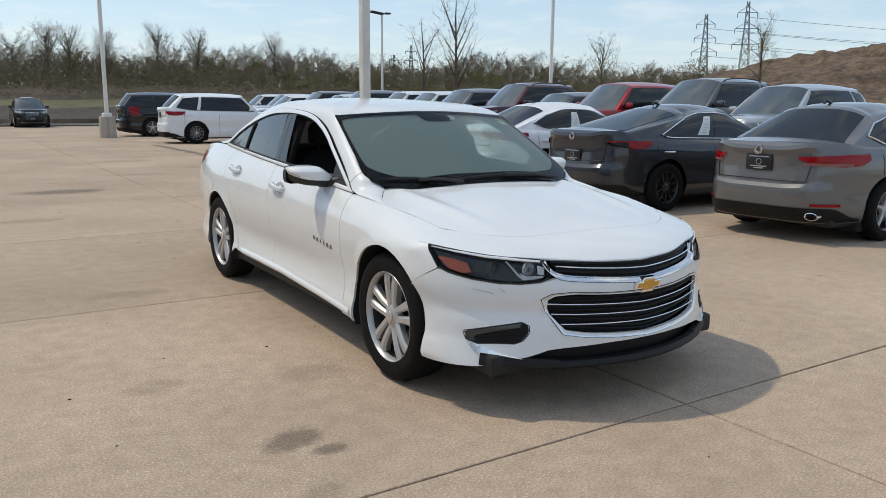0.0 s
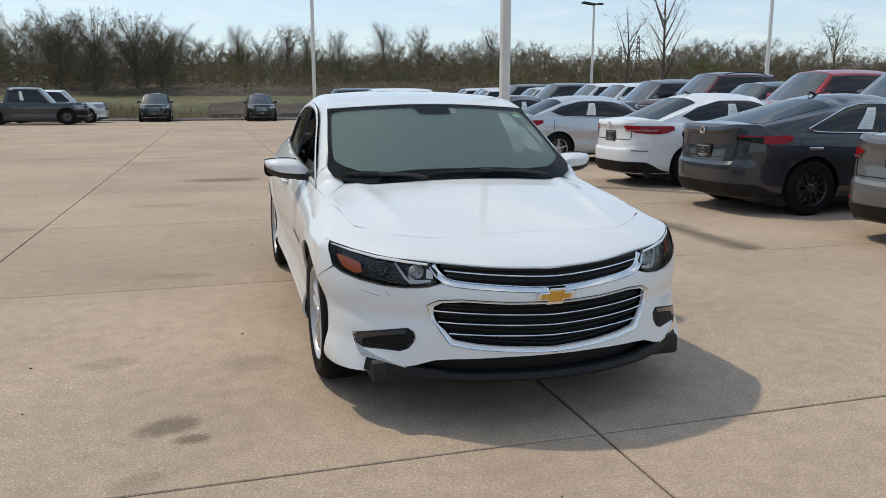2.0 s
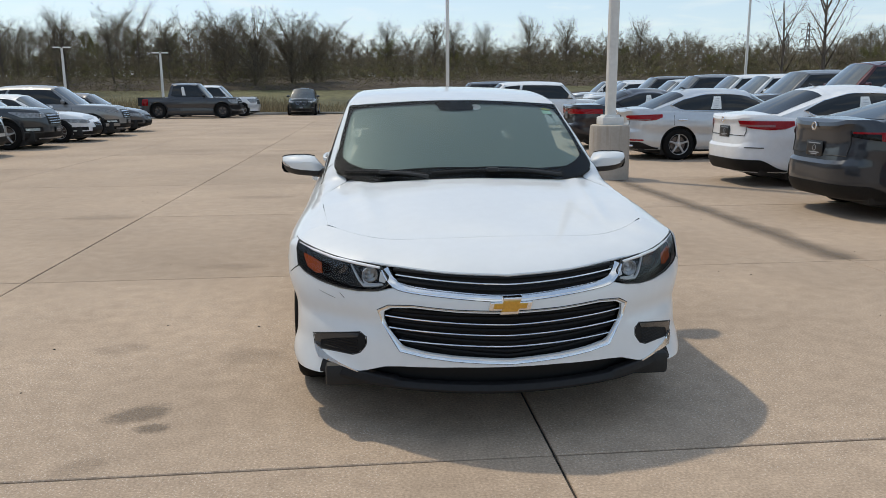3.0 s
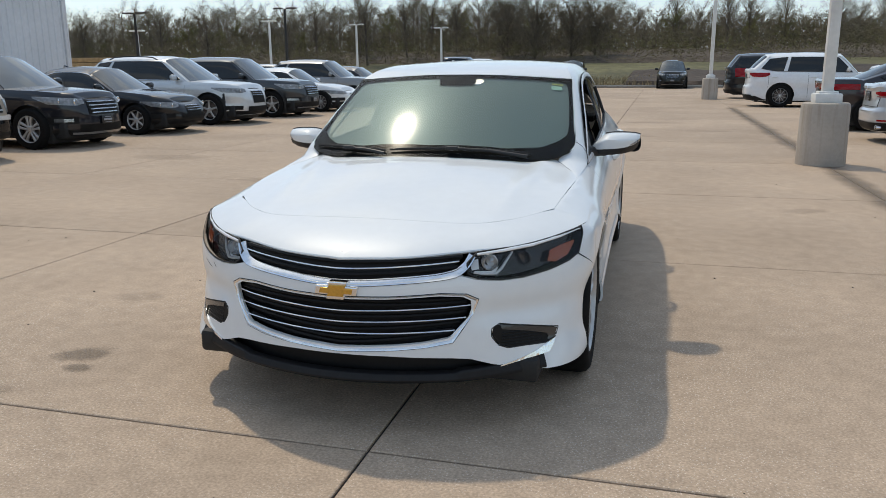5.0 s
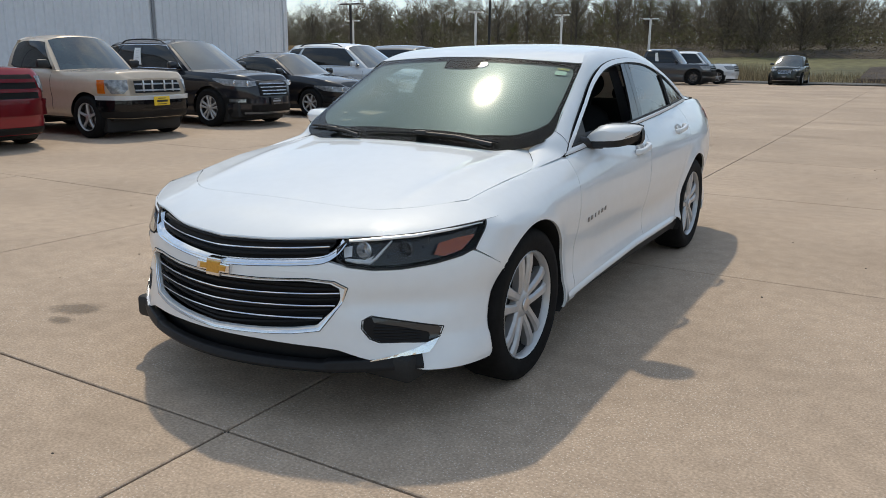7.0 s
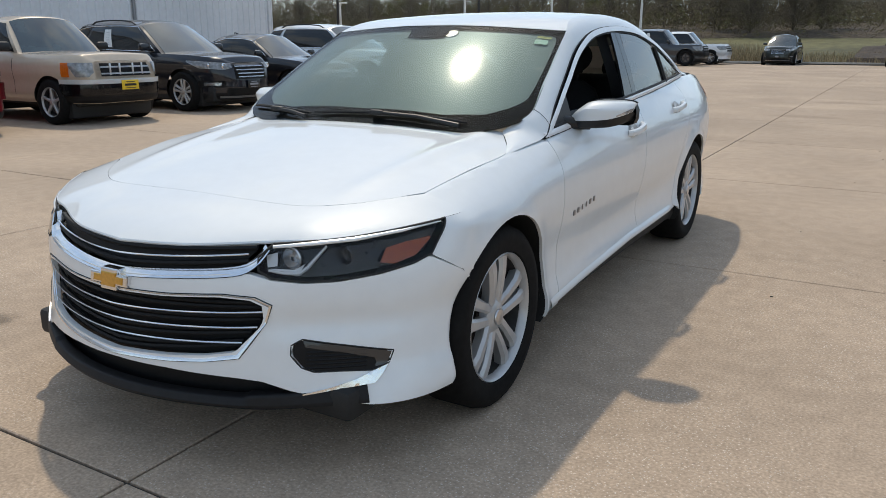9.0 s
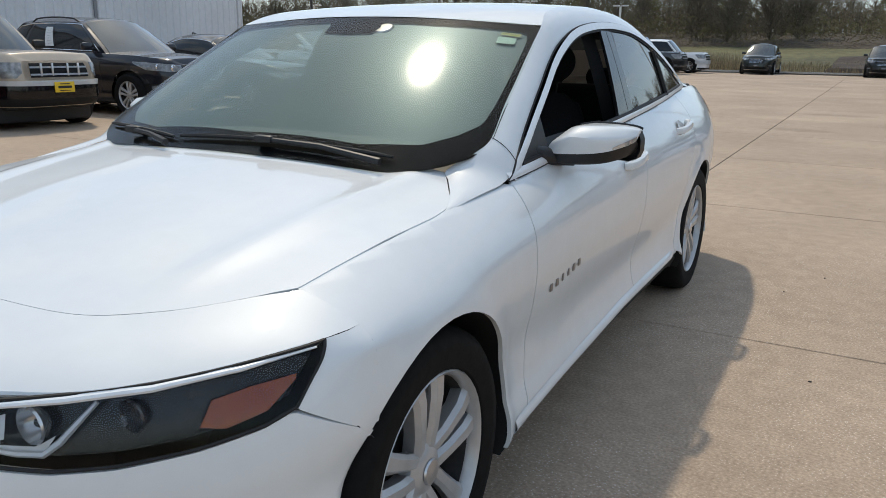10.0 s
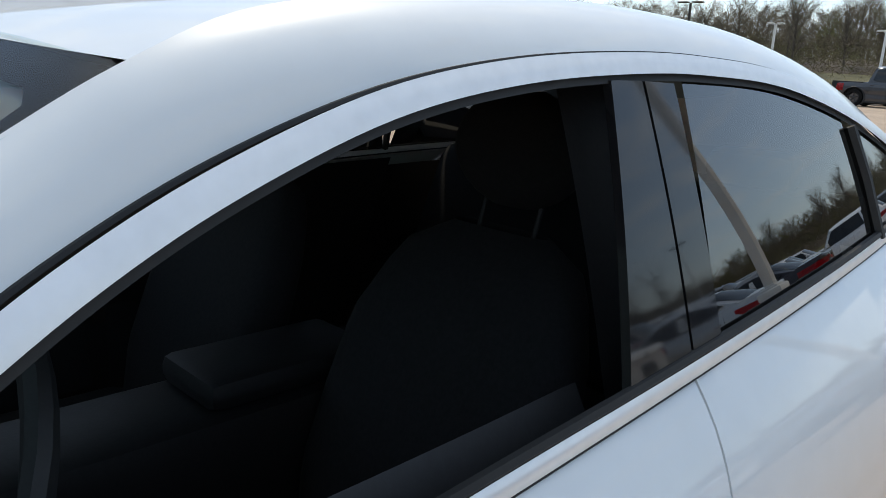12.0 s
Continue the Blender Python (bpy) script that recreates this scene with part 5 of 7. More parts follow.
# metal building
bld = tagged(thing("metal_building", "long pale grey ribbed metal building", "building"), kind="structure")
bm = bmesh.new()
bx, by1, bh = -27.0, 29.3, 9.5
prof = []
y = -24.0
while y < by1:
    prof += [(bx, y), (bx, y + 0.24), (bx + 0.045, y + 0.28), (bx + 0.045, y + 0.36)]
    y += 0.40
rowsb = [[bm.verts.new((x, y, z)) for z in (-0.1, bh)] for x, y in prof]
for a, b in zip(rowsb, rowsb[1:]):
    bm.faces.new((a[0], b[0], b[1], a[1]))
part("wall", bm, SIDING, bld, smooth=False)
bm = bmesh.new()
box(bm, bx - 10.01, by1 - 0.1, bh / 2, 20, 0.15, bh, 0)
box(bm, bx - 20, (by1 - 24) / 2, bh / 2, 0.15, by1 + 24, bh, 0)
box(bm, bx - 10, -24, bh / 2, 20, 0.15, bh, 0)
part("end_wall", bm, SIDING, bld, smooth=False)
bm = bmesh.new()
box(bm, bx - 9.9, (by1 - 24) / 2, bh + 0.1, 20.6, by1 + 24.6, 0.25, 0.04)
part("roof", bm, SIDING, bld)
bm = bmesh.new()
box(bm, bx + 0.03, by1 + 0.0, bh / 2, 0.16, 0.16, bh, 0.01)
part("corner_trim", bm, SIDING, bld)
for y in (20.9, 9.7, -1.5, -12.5):
    bm = bmesh.new()
    box(bm, bx + 0.09, y, bh / 2, 0.10, 0.13, bh, 0.02)
    part("downspout", bm, mat("spout_grey", (0.24, 0.25, 0.27), rough=0.5, vary=0.1), bld)
v = thing("timber_stack", "stack of tan timber beside the building", "timber", pose(-31.5, 36.5, height(-31, 36)))
for k in range(7):
    bm = bmesh.new()
    box(bm, 0, 0, 0.2 + 0.3 * k, 4.2, 1.2, 0.26, 0.02)
    part("plank_bundle", bm, mat("raw_timber", (0.36, 0.25, 0.13), rough=0.8, vary=0.2, scale=6), v)


def pylon(az, dist, h):
    x, y = -1.5 + dist * math.sin(radians(az)), -3.5 + dist * math.cos(radians(az))
    v = thing("transmission_tower", "tall grey steel lattice transmission tower", "pylon", pose(x, y, 0, 0, 0, -az + 8), "transmission towers")
    b = bmesh.new()
    r = 0.15 * dist / 400
    legs = lambda z: 2.9 * (1 - z / h) ** 1.2 + 0.55
    zs = [0, 0.14, 0.27, 0.39, 0.5, 0.6, 0.69, 0.77, 0.85, 0.93, 1.0]
    for sx in (1, -1):
        for sy in (1, -1):
            tube(b, [(sx * legs(z * h), sy * legs(z * h), z * h) for z in zs], r, 4)
    for z0, z1 in zip(zs, zs[1:]):
        a, c = legs(z0 * h), legs(z1 * h)
        for s in (1, -1):
            tube(b, [(-a, s * a, z0 * h), (c, s * c, z1 * h)], r * 0.7, 3)
            tube(b, [(a, s * a, z0 * h), (-c, s * c, z1 * h)], r * 0.7, 3)
            tube(b, [(s * a, -a, z0 * h), (s * c, c, z1 * h)], r * 0.7, 3)
    part("lattice", b, STEEL, v)
    for z in (0.62, 0.76, 0.90):
        b = bmesh.new()
        w = 6.0 if z < 0.7 else (5.2 if z < 0.8 else 4.4)
        tube(b, [(-w, 0, z * h), (w, 0, z * h)], r, 4)
        tube(b, [(-w, 0, z * h), (0, 0, (z + 0.06) * h), (w, 0, z * h)], r * 0.8, 4)
        for s in (1, -1):
            tube(b, [(s * w, 0, z * h), (s * w, 0, z * h - 2.2)], r * 1.2, 4)
        part("crossarm", b, STEEL, v)
    return x, y, h


tops = [pylon(50.6, 420, 48), pylon(53.2, 400, 51), pylon(30.2, 640, 50), pylon(29.0, 760, 50)]
bm = bmesh.new()
for z in (0.62, 0.76, 0.9):
    for a, b_ in ((1, None), (0, None)):
        x, y, h = tops[a]
        p, q = Vector((x, y, z * h - 2)), Vector((x + 330, y - 150, z * h - 2))
        tube(bm, [p.lerp(q, k / 10) - Vector((0, 0, 7 * math.sin(math.pi * k / 10))) for k in range(11)], 0.10, 3, False)
tagged(finish(bm, "power_lines", STEEL), "thin power lines strung between towers", "cable", kind="stuff")


# ---------------------------------------------------------------- trees
def twig(raw, p, d, length, w):
    d = d.normalized()
    s = d.cross(Vector((rng.uniform(-1, 1), rng.uniform(-1, 1), rng.uniform(-1, 1)))).normalized() * w
    raw.tri(p - s, p + s, p + d * length + Vector((0, 0, 0.08 * length)))


def tree_parts(trunk, crown, h, spread, limbs, twigs, w, rise=0.7, low=0.18, at=(0, 0, 0)):
    """A tapered trunk that forks into limbs, with round sprays of fine twigs."""
    o = Vector(at)
    lean = rng.uniform(-0.03, 0.03) * h
    trunk.bar([o + Vector((0, 0, -0.3)), o + Vector((lean, 0, h * 0.3)), o + Vector((lean * 1.6, lean * 0.5, h * 0.74))], [h * 0.020, h * 0.013, h * 0.004], 6)
    for i in range(limbs):
        f = low + (0.70 - low) * (i + rng.random()) / limbs
        a = i * 2.4 + rng.uniform(-0.4, 0.4)
        p = o + Vector((lean * f * 2, 0, h * f))
        ln = h * spread * (1.05 - 0.55 * abs(f - 0.4)) * rng.uniform(0.65, 1.15)
        d = Vector((math.cos(a), math.sin(a), rise * rng.uniform(0.4, 1.5) * (0.5 + f)))
        d.normalize()
        mid = p + d * ln * 0.5 + Vector((0, 0, ln * 0.05))
        end = p + d * ln + Vector((0, 0, ln * 0.16))
        trunk.bar([p, mid, end], [h * 0.0075, h * 0.004, h * 0.0012], 4)
        for k in range(twigs):
            t = rng.uniform(0.2, 1.0)
            q = p.lerp(mid, t * 2) if t < 0.5 else mid.lerp(end, t * 2 - 1)
            q = q + Vector((rng.gauss(0, 0.03), rng.gauss(0, 0.03), rng.gauss(0, 0.03))) * h
            dd = d * 0.6 + Vector((rng.gauss(0, 0.8), rng.gauss(0, 0.8), rng.gauss(0.15, 0.6)))
            twig(crown, q, dd, h * rng.uniform(0.05, 0.12), w)


# woods on the skyline, brown and budding
def woods(name, label, material, count, az0, az1, d0, d1, h0, h1, dense, w, lowf):
    tr, cr = Raw(), Raw()
    for i in range(count):
        az = radians(az0 + (az1 - az0) * (i + rng.random()) / count)
        d = rng.uniform(d0, d1)
        x, y = d * math.sin(az), -3 + d * math.cos(az)
        h = rng.uniform(h0, h1) * (1 + 0.14 * math.sin(az * 21 + 1) + 0.08 * math.sin(az * 57)) * (0.60 if az > radians(24) else (0.82 if radians(-31) < az < radians(-1) else (0.60 if az >= radians(-1) else 0.68)))
        tree_parts(tr, cr, h, rng.uniform(0.30, 0.40), 14, dense, w, 0.8, lowf, (x, y, height(x, y) - 0.2))
    tagged(tr.ob(name + "_trunks", BARK), "grey-brown trunks and limbs of the bare woods", "woods", kind="stuff")
    tagged(cr.ob(name, material), label, "woods", kind="stuff")


woods("bare_woods", "bare brown early-spring woods along the field", TWIG, 330, -82, 52, 112, 150, 8.0, 12.0, 90, 0.021, 0.12)
woods("budding_woods", "budding olive-green trees among bare woods", BUD, 170, -82, 52, 106, 140, 4.5, 8.5, 90, 0.026, 0.04)

# undergrowth: dense low brush closing the foot of the woods
for nm, mt, cnt, zt, lab in (("far_brush", TWIG, 130000, 6.6, "soft brown crowns of the woods behind"), ("brush", BRUSH, 200000, 4.4, "dense brown brush at the foot of the woods"), ("green_brush", BUD, 60000, 3.4, "budding green brush at the foot of the woods")):
    vsx, fcs = [], []
    for i in range(cnt):
        az = radians(rng.uniform(-86, 50))
        d = rng.uniform(126, 156) if nm == "far_brush" else rng.uniform(88, 132)
        x, y = d * math.sin(az), -3 + d * math.cos(az)
        top_ = zt * (0.75 + 0.35 * math.sin(az * 34 + d * 0.2) * math.sin(az * 11)) * 0.9
        p = Vector((x, y, height(x, y) + rng.uniform(-0.3, max(0.4, top_))))
        dd = Vector((rng.gauss(0, 0.9), rng.gauss(0, 0.9), rng.gauss(0.4, 0.6))).normalized() * rng.uniform(0.3, 0.85)
        s = dd.cross(Vector((rng.uniform(-1, 1), rng.uniform(-1, 1), rng.uniform(-1, 1)))).normalized() * rng.uniform(0.016, 0.040)
        k = len(vsx)
        vsx += [tuple(p - s), tuple(p + s), tuple(p + dd)]
        fcs.append((k, k + 1, k + 2))
    me = bpy.data.meshes.new(nm)
    me.from_pydata(vsx, [], fcs)
    me.materials.append(mt)
    tagged(new(nm, me), lab, "bushes", kind="stuff")

# tall dry grass behind the lot edge
raw = Raw()
for i in range(16000):
    x, y = rng.uniform(-40, 1), rng.uniform(53.0, 66)
    if x > -8 and rng.random() < 0.3:
        continue
    p = Vector((x, y, height(x, y) - 0.05))
    twig(raw, p, Vector((rng.gauss(0, 0.25), rng.gauss(0, 0.25), 1)), rng.uniform(0.4, 1.3) * (1.0 if x < -6 else 0.5), 0.025)
tagged(raw.ob("dry_grass", DRYGRASS), "tall dry tan grass behind the lot edge", "grass", kind="stuff")


def single_tree(x, y, h, spread, limbs, twigs, w, material, label, name="tree", low=0.18, rise=0.9):
    v = thing(name, label, "tree", pose(x, y, height(x, y)))
    a, b = Raw(), Raw()
    tree_parts(a, b, h, spread, limbs, twigs, w, rise, low)
    a.ob("trunk", BARK, v)
    b.ob("crown", material, v)
    return v


single_tree(25, 38, 8.6, 0.30, 16, 24, 0.012, TWIG, "slender bare young tree behind the parked cars", rise=1.6)
single_tree(22.5, 38, 6.5, 0.32, 14, 24, 0.012, TWIG, "slender bare young tree beside another", rise=1.6)
single_tree(37, 38, 6.6, 0.32, 18, 30, 0.015, BUD, "young budding tree behind the far row", rise=1.2)
single_tree(58, 40, 7.5, 0.30, 16, 30, 0.018, BUD, "young budding tree in front of the soil heap", rise=1.4)
# broad willow-like thicket and some tall bare trees that stand before the woods
for x, y, h, s, m_ in ((-13, 88, 7.2, 0.62, TWIG), (-9, 90, 7.0, 0.62, TWIG), (-17, 92, 7.4, 0.6, TWIG), (-6.5, 93, 6.4, 0.6, TWIG)):
    single_tree(x, y, h, s, 60, 90, 0.02, m_, "broad dense brown thicket tree", low=0.02, rise=1.3)
for x, y, h in ((-32, 84, 8.5), (-40, 80, 7.5), (-24, 95, 7.5), (-48, 76, 7), (-36, 92, 8.8), (-41, 90, 8.4), (-29, 90, 7.5), (-20, 104, 8), (3, 108, 8.2), (9, 104, 8.5), (12, 109, 8.2), (16, 106, 7.6), (22, 104, 8.5), (28, 108, 8.5), (36, 100, 8), (-58, 82, 7.5), (-66, 78, 7.5)):
    single_tree(x, y, h, 0.34, 26, 60, 0.016, TWIG, "tall bare tree before the woods", rise=1.4)


# ---------------------------------------------------------------- the white sedan in the middle (front axle at the origin, nose to -y)
def hermite(xs, ys):
    """A smooth curve through a few values."""
    xs, ys = list(xs), list(ys)
    ms = []
    for i in range(len(xs)):
        if i in (0, len(xs) - 1):
            j = min(i, len(xs) - 2)
            ms.append((ys[j + 1] - ys[j]) / (xs[j + 1] - xs[j]))
        else:
            a = (ys[i] - ys[i - 1]) / (xs[i] - xs[i - 1])
            b = (ys[i + 1] - ys[i]) / (xs[i + 1] - xs[i])
            ms.append(0.0 if a * b <= 0 else 2 * a * b / (a + b))

    def f(x):
        if x <= xs[0]:
            return ys[0] + ms[0] * (x - xs[0])
        if x >= xs[-1]:
            return ys[-1] + ms[-1] * (x - xs[-1])
        i = int(np.searchsorted(xs, x)) - 1
        h = xs[i + 1] - xs[i]
        t = (x - xs[i]) / h
        return ((2 * t ** 3 - 3 * t * t + 1) * ys[i] + (t ** 3 - 2 * t * t + t) * h * ms[i] + (-2 * t ** 3 + 3 * t * t) * ys[i + 1] + (t ** 3 - t * t) * h * ms[i + 1])
    return f


hero = thing("sedan", "white four-door sedan with open front windows and scuffed bumper", "car")
HUB, REAR, AXZ, ARCH = -0.045, 2.83, 0.335, 0.374
END_Y = -0.31


def hood_z(x, y):
    return 0.74 + 0.22 * (max(y + 0.8, 0.0) / 1.1) ** 0.8 - (0.07 + 0.03 * smooth(-0.1, 0.3, y)) * x * x


plan_w = hermite([-0.45, -0.31, 0.0, 0.5, 1.5, 2.4, 3.0, 3.3, 3.6, 3.8, 3.92], [0.890, 0.921, 0.926, 0.914, 0.908, 0.905, 0.893, 0.868, 0.815, 0.765, 0.72])
sec_off = hermite([0.15, 0.20, 0.255, 0.30, 0.36, 0.46, 0.58, 0.68, 0.74], [-0.06, -0.03, -0.006, -0.010, -0.026, -0.031, -0.012, -0.001, -0.003])
seam_x = hermite([-0.31, -0.144, 0.0, 0.14, 0.25, 0.40, 0.545, 0.774, 1.05, 1.34, 1.58, 1.95, 2.3, 2.64, 3.0, 3.3, 3.6, 3.9], [0.742, 0.766, 0.784, 0.790, 0.788, 0.797, 0.808, 0.815, 0.813, 0.809, 0.803, 0.789, 0.768, 0.740, 0.700, 0.672, 0.65, 0.62])
_zs = [-0.31, -0.144, 0.0, 0.14, 0.25]
seam_z = hermite(_zs + [0.40, 0.545, 0.774, 1.05, 1.34, 1.58, 1.95, 2.3, 2.64, 3.0, 3.3, 3.6, 3.9], [hood_z(seam_x(y), y) for y in _zs] + [0.903, 0.912, 0.930, 0.955, 0.974, 0.986, 1.004, 1.020, 1.036, 1.05, 1.06, 1.06, 1.04])


def side_x(y, z):
    w = plan_w(y)
    zt, xt = seam_z(y), seam_x(y)
    if z <= 0.72:
        x = w + sec_off(z)
    else:
        t = (z - 0.72) / max(zt - 0.72, 0.02)
        x = w + sec_off(0.72) + (xt - w - sec_off(0.72)) * t ** 2.3
    for wy in (HUB, REAR):
        d = math.hypot(y - wy, z - AXZ)
        x += 0.013 * math.exp(-((d - ARCH) / 0.045) ** 2)
    # shallow scallop low in the doors
    x -= 0.010 * math.exp(-((z - 0.42) / 0.07) ** 2) * smooth(0.5, 1.0, y) * (1 - smooth(2.0, 2.4, y))
    return x


def side_lift(sg, off=0.0):
    return lambda a, b: Vector((sg * (side_x(a, b) + off), a, b))


def glass_x(y, z):
    return 0.80 - 0.38 * (z - 0.996) - 0.05 * max(0, 1.3 - y) ** 2 - 0.035 * max(0, y - 1.5) ** 2 + 0.02 * math.sin(math.pi * min(1, max(0, (z - 0.95) / 0.42))) * 0.4


def glass_lift(sg, off=0.0):
    return lambda a, b: Vector((sg * (glass_x(a, b) + off), a, b))


card_lift = lambda sg: (lambda a, b: Vector((sg * (min(glass_x(a, b), side_x(a, b)) - 0.065), a, b)))
inw = lambda sg: (lambda co: Vector((-sg, 0, 0)))
arch_hole = lambda wy: circle2(wy, AXZ, ARCH, 48)

# ----- front fascia surface
fascia_prof = hermite([0.15, 0.22, 0.35, 0.46, 0.58, 0.70, 0.75, 0.80], [-0.005, -0.022, -0.018, -0.006, 0.0, 0.035, 0.065, 0.11])


def front_y(x, z):
    k = lerp(z, [0.20, 0.25, 0.36, 0.667, 0.757], [-0.15, -0.11, 0.0, 0.011, 0.06])
    # a hollow runs from the grille corners out under the lamps
    hollow = 0.016 * math.exp(-((z - 0.485) / 0.040) ** 2) * smooth(0.40, 0.62, abs(x))
    return -0.95 + 0.5 * x * x + 0.15 * x ** 6 + k * x ** 4 + fascia_prof(z) + hollow


_plan = {}


def plan_at(z):
    key = round(z, 3)
    if key not in _plan:
        pts = [(0.78 * i / 52, front_y(0.78 * i / 52, z)) for i in range(53)]
        p0 = pts[-1]
        m_ = (front_y(0.78, z) - front_y(0.77, z)) / 0.01
        xe = side_x(END_Y, z)
        c = (xe, min(p0[1] + m_ * (xe - 0.78), END_Y - 0.02))
        for i in range(1, 41):
            t = i / 40
            pts.append(((1 - t) ** 2 * p0[0] + 2 * t * (1 - t) * c[0] + t * t * xe, (1 - t) ** 2 * p0[1] + 2 * t * (1 - t) * c[1] + t * t * END_Y))
        arr = np.array(pts)
        acc_ = np.concatenate([[0], np.cumsum(np.hypot(*np.diff(arr, axis=0).T))])
        _plan[key] = (acc_ / acc_[-1], arr)
    return _plan[key]


def fascia(off=0.0):
    """Lift from (signed share of the way round to the wheel arch, height)."""
    def f(a, z):
        acc_, arr = plan_at(z)
        s = min(abs(a), 1.0)
        x, y = float(np.interp(s, acc_, arr[:, 0])), float(np.interp(s, acc_, arr[:, 1]))
        e = 0.01
        x1, y1 = float(np.interp(min(s + e, 1), acc_, arr[:, 0])), float(np.interp(min(s + e, 1), acc_, arr[:, 1]))
        x0, y0 = float(np.interp(max(s - e, 0), acc_, arr[:, 0])), float(np.interp(max(s - e, 0), acc_, arr[:, 1]))
        n_ = Vector((y1 - y0, -(x1 - x0), 0)).normalized()
        if s < e:
            n_ = Vector((0, -1, 0))
        p = Vector((x, y, z)) + n_ * off
        return Vector((math.copysign(1, a) * p.x if a != 0 else p.x, p.y, p.z))
    return f


def sx(x, z):
    """Share of the way round for a given x."""
    acc_, arr = plan_at(z)
    return math.copysign(float(np.interp(abs(x), arr[:, 0], acc_)), x)


def mirror2(poly):
    return [(-a, b) for a, b in poly][::-1]


def dense_poly(poly, n=6):
    out = []
    for p, q in zip(poly, poly[1:] + poly[:1]):
        out += [(p[0] + (q[0] - p[0]) * k / n, p[1] + (q[1] - p[1]) * k / n) for k in range(n)]
    return out


# fascia coordinates are shares of about 1.3 m, so stretch them for even grids
FS = 1.3
def flift(off=0.0):
    g = fascia(off)
    return lambda a, b: g(a / FS, b)
def fpoly(poly):
    return [(sx(x, z) * FS, z) for x, z in poly]


grille_half = [(0.0, 0.548), (0.21, 0.553), (0.38, 0.563), (0.468, 0.556), (0.510, 0.532), (0.492, 0.478), (0.425, 0.397), (0.33, 0.381), (0.214, 0.371), (0.0, 0.360)]
low_grille = grille_half + [(-x, z) for x, z in grille_half[::-1][1:-1]]
fog_poly = [(0.806, 0.388), (0.70, 0.416), (0.598, 0.437), (0.572, 0.420), (0.572, 0.390), (0.600, 0.352), (0.632, 0.338), (0.70, 0.338), (0.765, 0.334), (0.80, 0.352)]
lamp_poly = [(0.866, 0.764), (0.79, 0.748), (0.70, 0.733), (0.60, 0.724), (0.51, 0.718), (0.478, 0.68), (0.484, 0.643), (0.52, 0.622), (0.60, 0.612), (0.68, 0.614), (0.77, 0.628), (0.838, 0.650), (0.868, 0.672), (0.873, 0.712)]
lip = [(0.0, 0.332), (0.20, 0.330), (0.43, 0.318), (0.50, 0.310), (0.575, 0.283), (0.68, 0.256), (0.775, 0.236)]
top_edge = [(0.864, 0.664), (0.838, 0.645), (0.77, 0.623), (0.68, 0.608), (0.60, 0.606), (0.52, 0.616), (0.46, 0.634), (0.40, 0.632), (0.20, 0.614), (0.0, 0.604)]
half = fpoly(lip) + [(0.93 * FS, 0.225), (1.0 * FS, 0.222), (1.0 * FS, 0.548), (0.95 * FS, 0.600)] + fpoly(top_edge)
bumper_poly = [(a, b) for a, b in half] + [(-a, b) for a, b in half[::-1][1:-1]]
_end = FS
arch_f = [(_end + (a - END_Y), b) for a, b in arch_hole(HUB)]
holes = [fpoly(low_grille), fpoly(fog_poly), mirror2(fpoly(fog_poly)), arch_f, mirror2(arch_f)]
bm = bmesh.new()
panel(bm, flift(0.0), bumper_poly, holes, 0.016, 0.02, lambda co: Vector((-co.x * 0.3, 0.95, 0)).normalized())
bumper = part("front_bumper", bm, WHITE, hero, "white bumper cover with scuffed corners", angle=50)


def follow(poly, lift, r, name, material, parent, n=6, closed=True, flat=1.0, label="", dens=6):
    pts = dense_poly(poly, dens) if closed else [(p[0] + (q[0] - p[0]) * k / dens, p[1] + (q[1] - p[1]) * k / dens) for p, q in zip(poly, poly[1:]) for k in range(dens)] + [poly[-1]]
    P3 = [lift(a, b) for a, b in pts]
    if closed:
        P3.append(P3[0])
    b2 = bmesh.new()
    tube(b2, P3, r, n, not closed, flat)
    return part(name, b2, material, parent, label)


def sheet_part(name, lift, poly, material, parent, step=0.02, thick=0.0, hole=(), label="", direction=None, angle=40):
    b2 = bmesh.new()
    panel(b2, lift, poly, hole, step, thick, direction or (lambda co: Vector((0, 1, 0))))
    return part(name, b2, material, parent, label, angle=angle)


# lower grille
def ring_band(inner, outer, lift_in, lift_out, closed=True, n=8, nv=4, bow=0.002):
    """A flat strip on the fascia between two outlines of equal length."""
    b3 = bmesh.new()
    A, B = ([(p[0] + (q[0] - p[0]) * k / n, p[1] + (q[1] - p[1]) * k / n) for p, q in zip(P_, P_[1:] + (P_[:1] if closed else [])) for k in range(n)] + ([] if closed else [P_[-1]]) for P_ in (inner, outer))
    rows_ = []
    for (xa, za), (xb, zb_) in zip(A, B):
        row = []
        for j in range(nv + 1):
            t = j / nv
            x, z = xa + (xb - xa) * t, za + (zb_ - za) * t
            row.append(b3.verts.new(flift(lift_in + (lift_out - lift_in) * t + bow * math.sin(math.pi * t))(sx(x, z) * FS, z)))
        rows_.append(row)
    for a, b in zip(rows_, rows_[1:] + (rows_[:1] if closed else [])):
        for j in range(nv):
            b3.faces.new((a[j], b[j], b[j + 1], a[j + 1]))
    bmesh.ops.recalc_face_normals(b3, faces=list(b3.faces))
    return b3


def grown(poly, cz, up_, down, side):
    return [(x * (1 + side / 0.53), z + (up_ if z > cz else -down)) for x, z in poly]


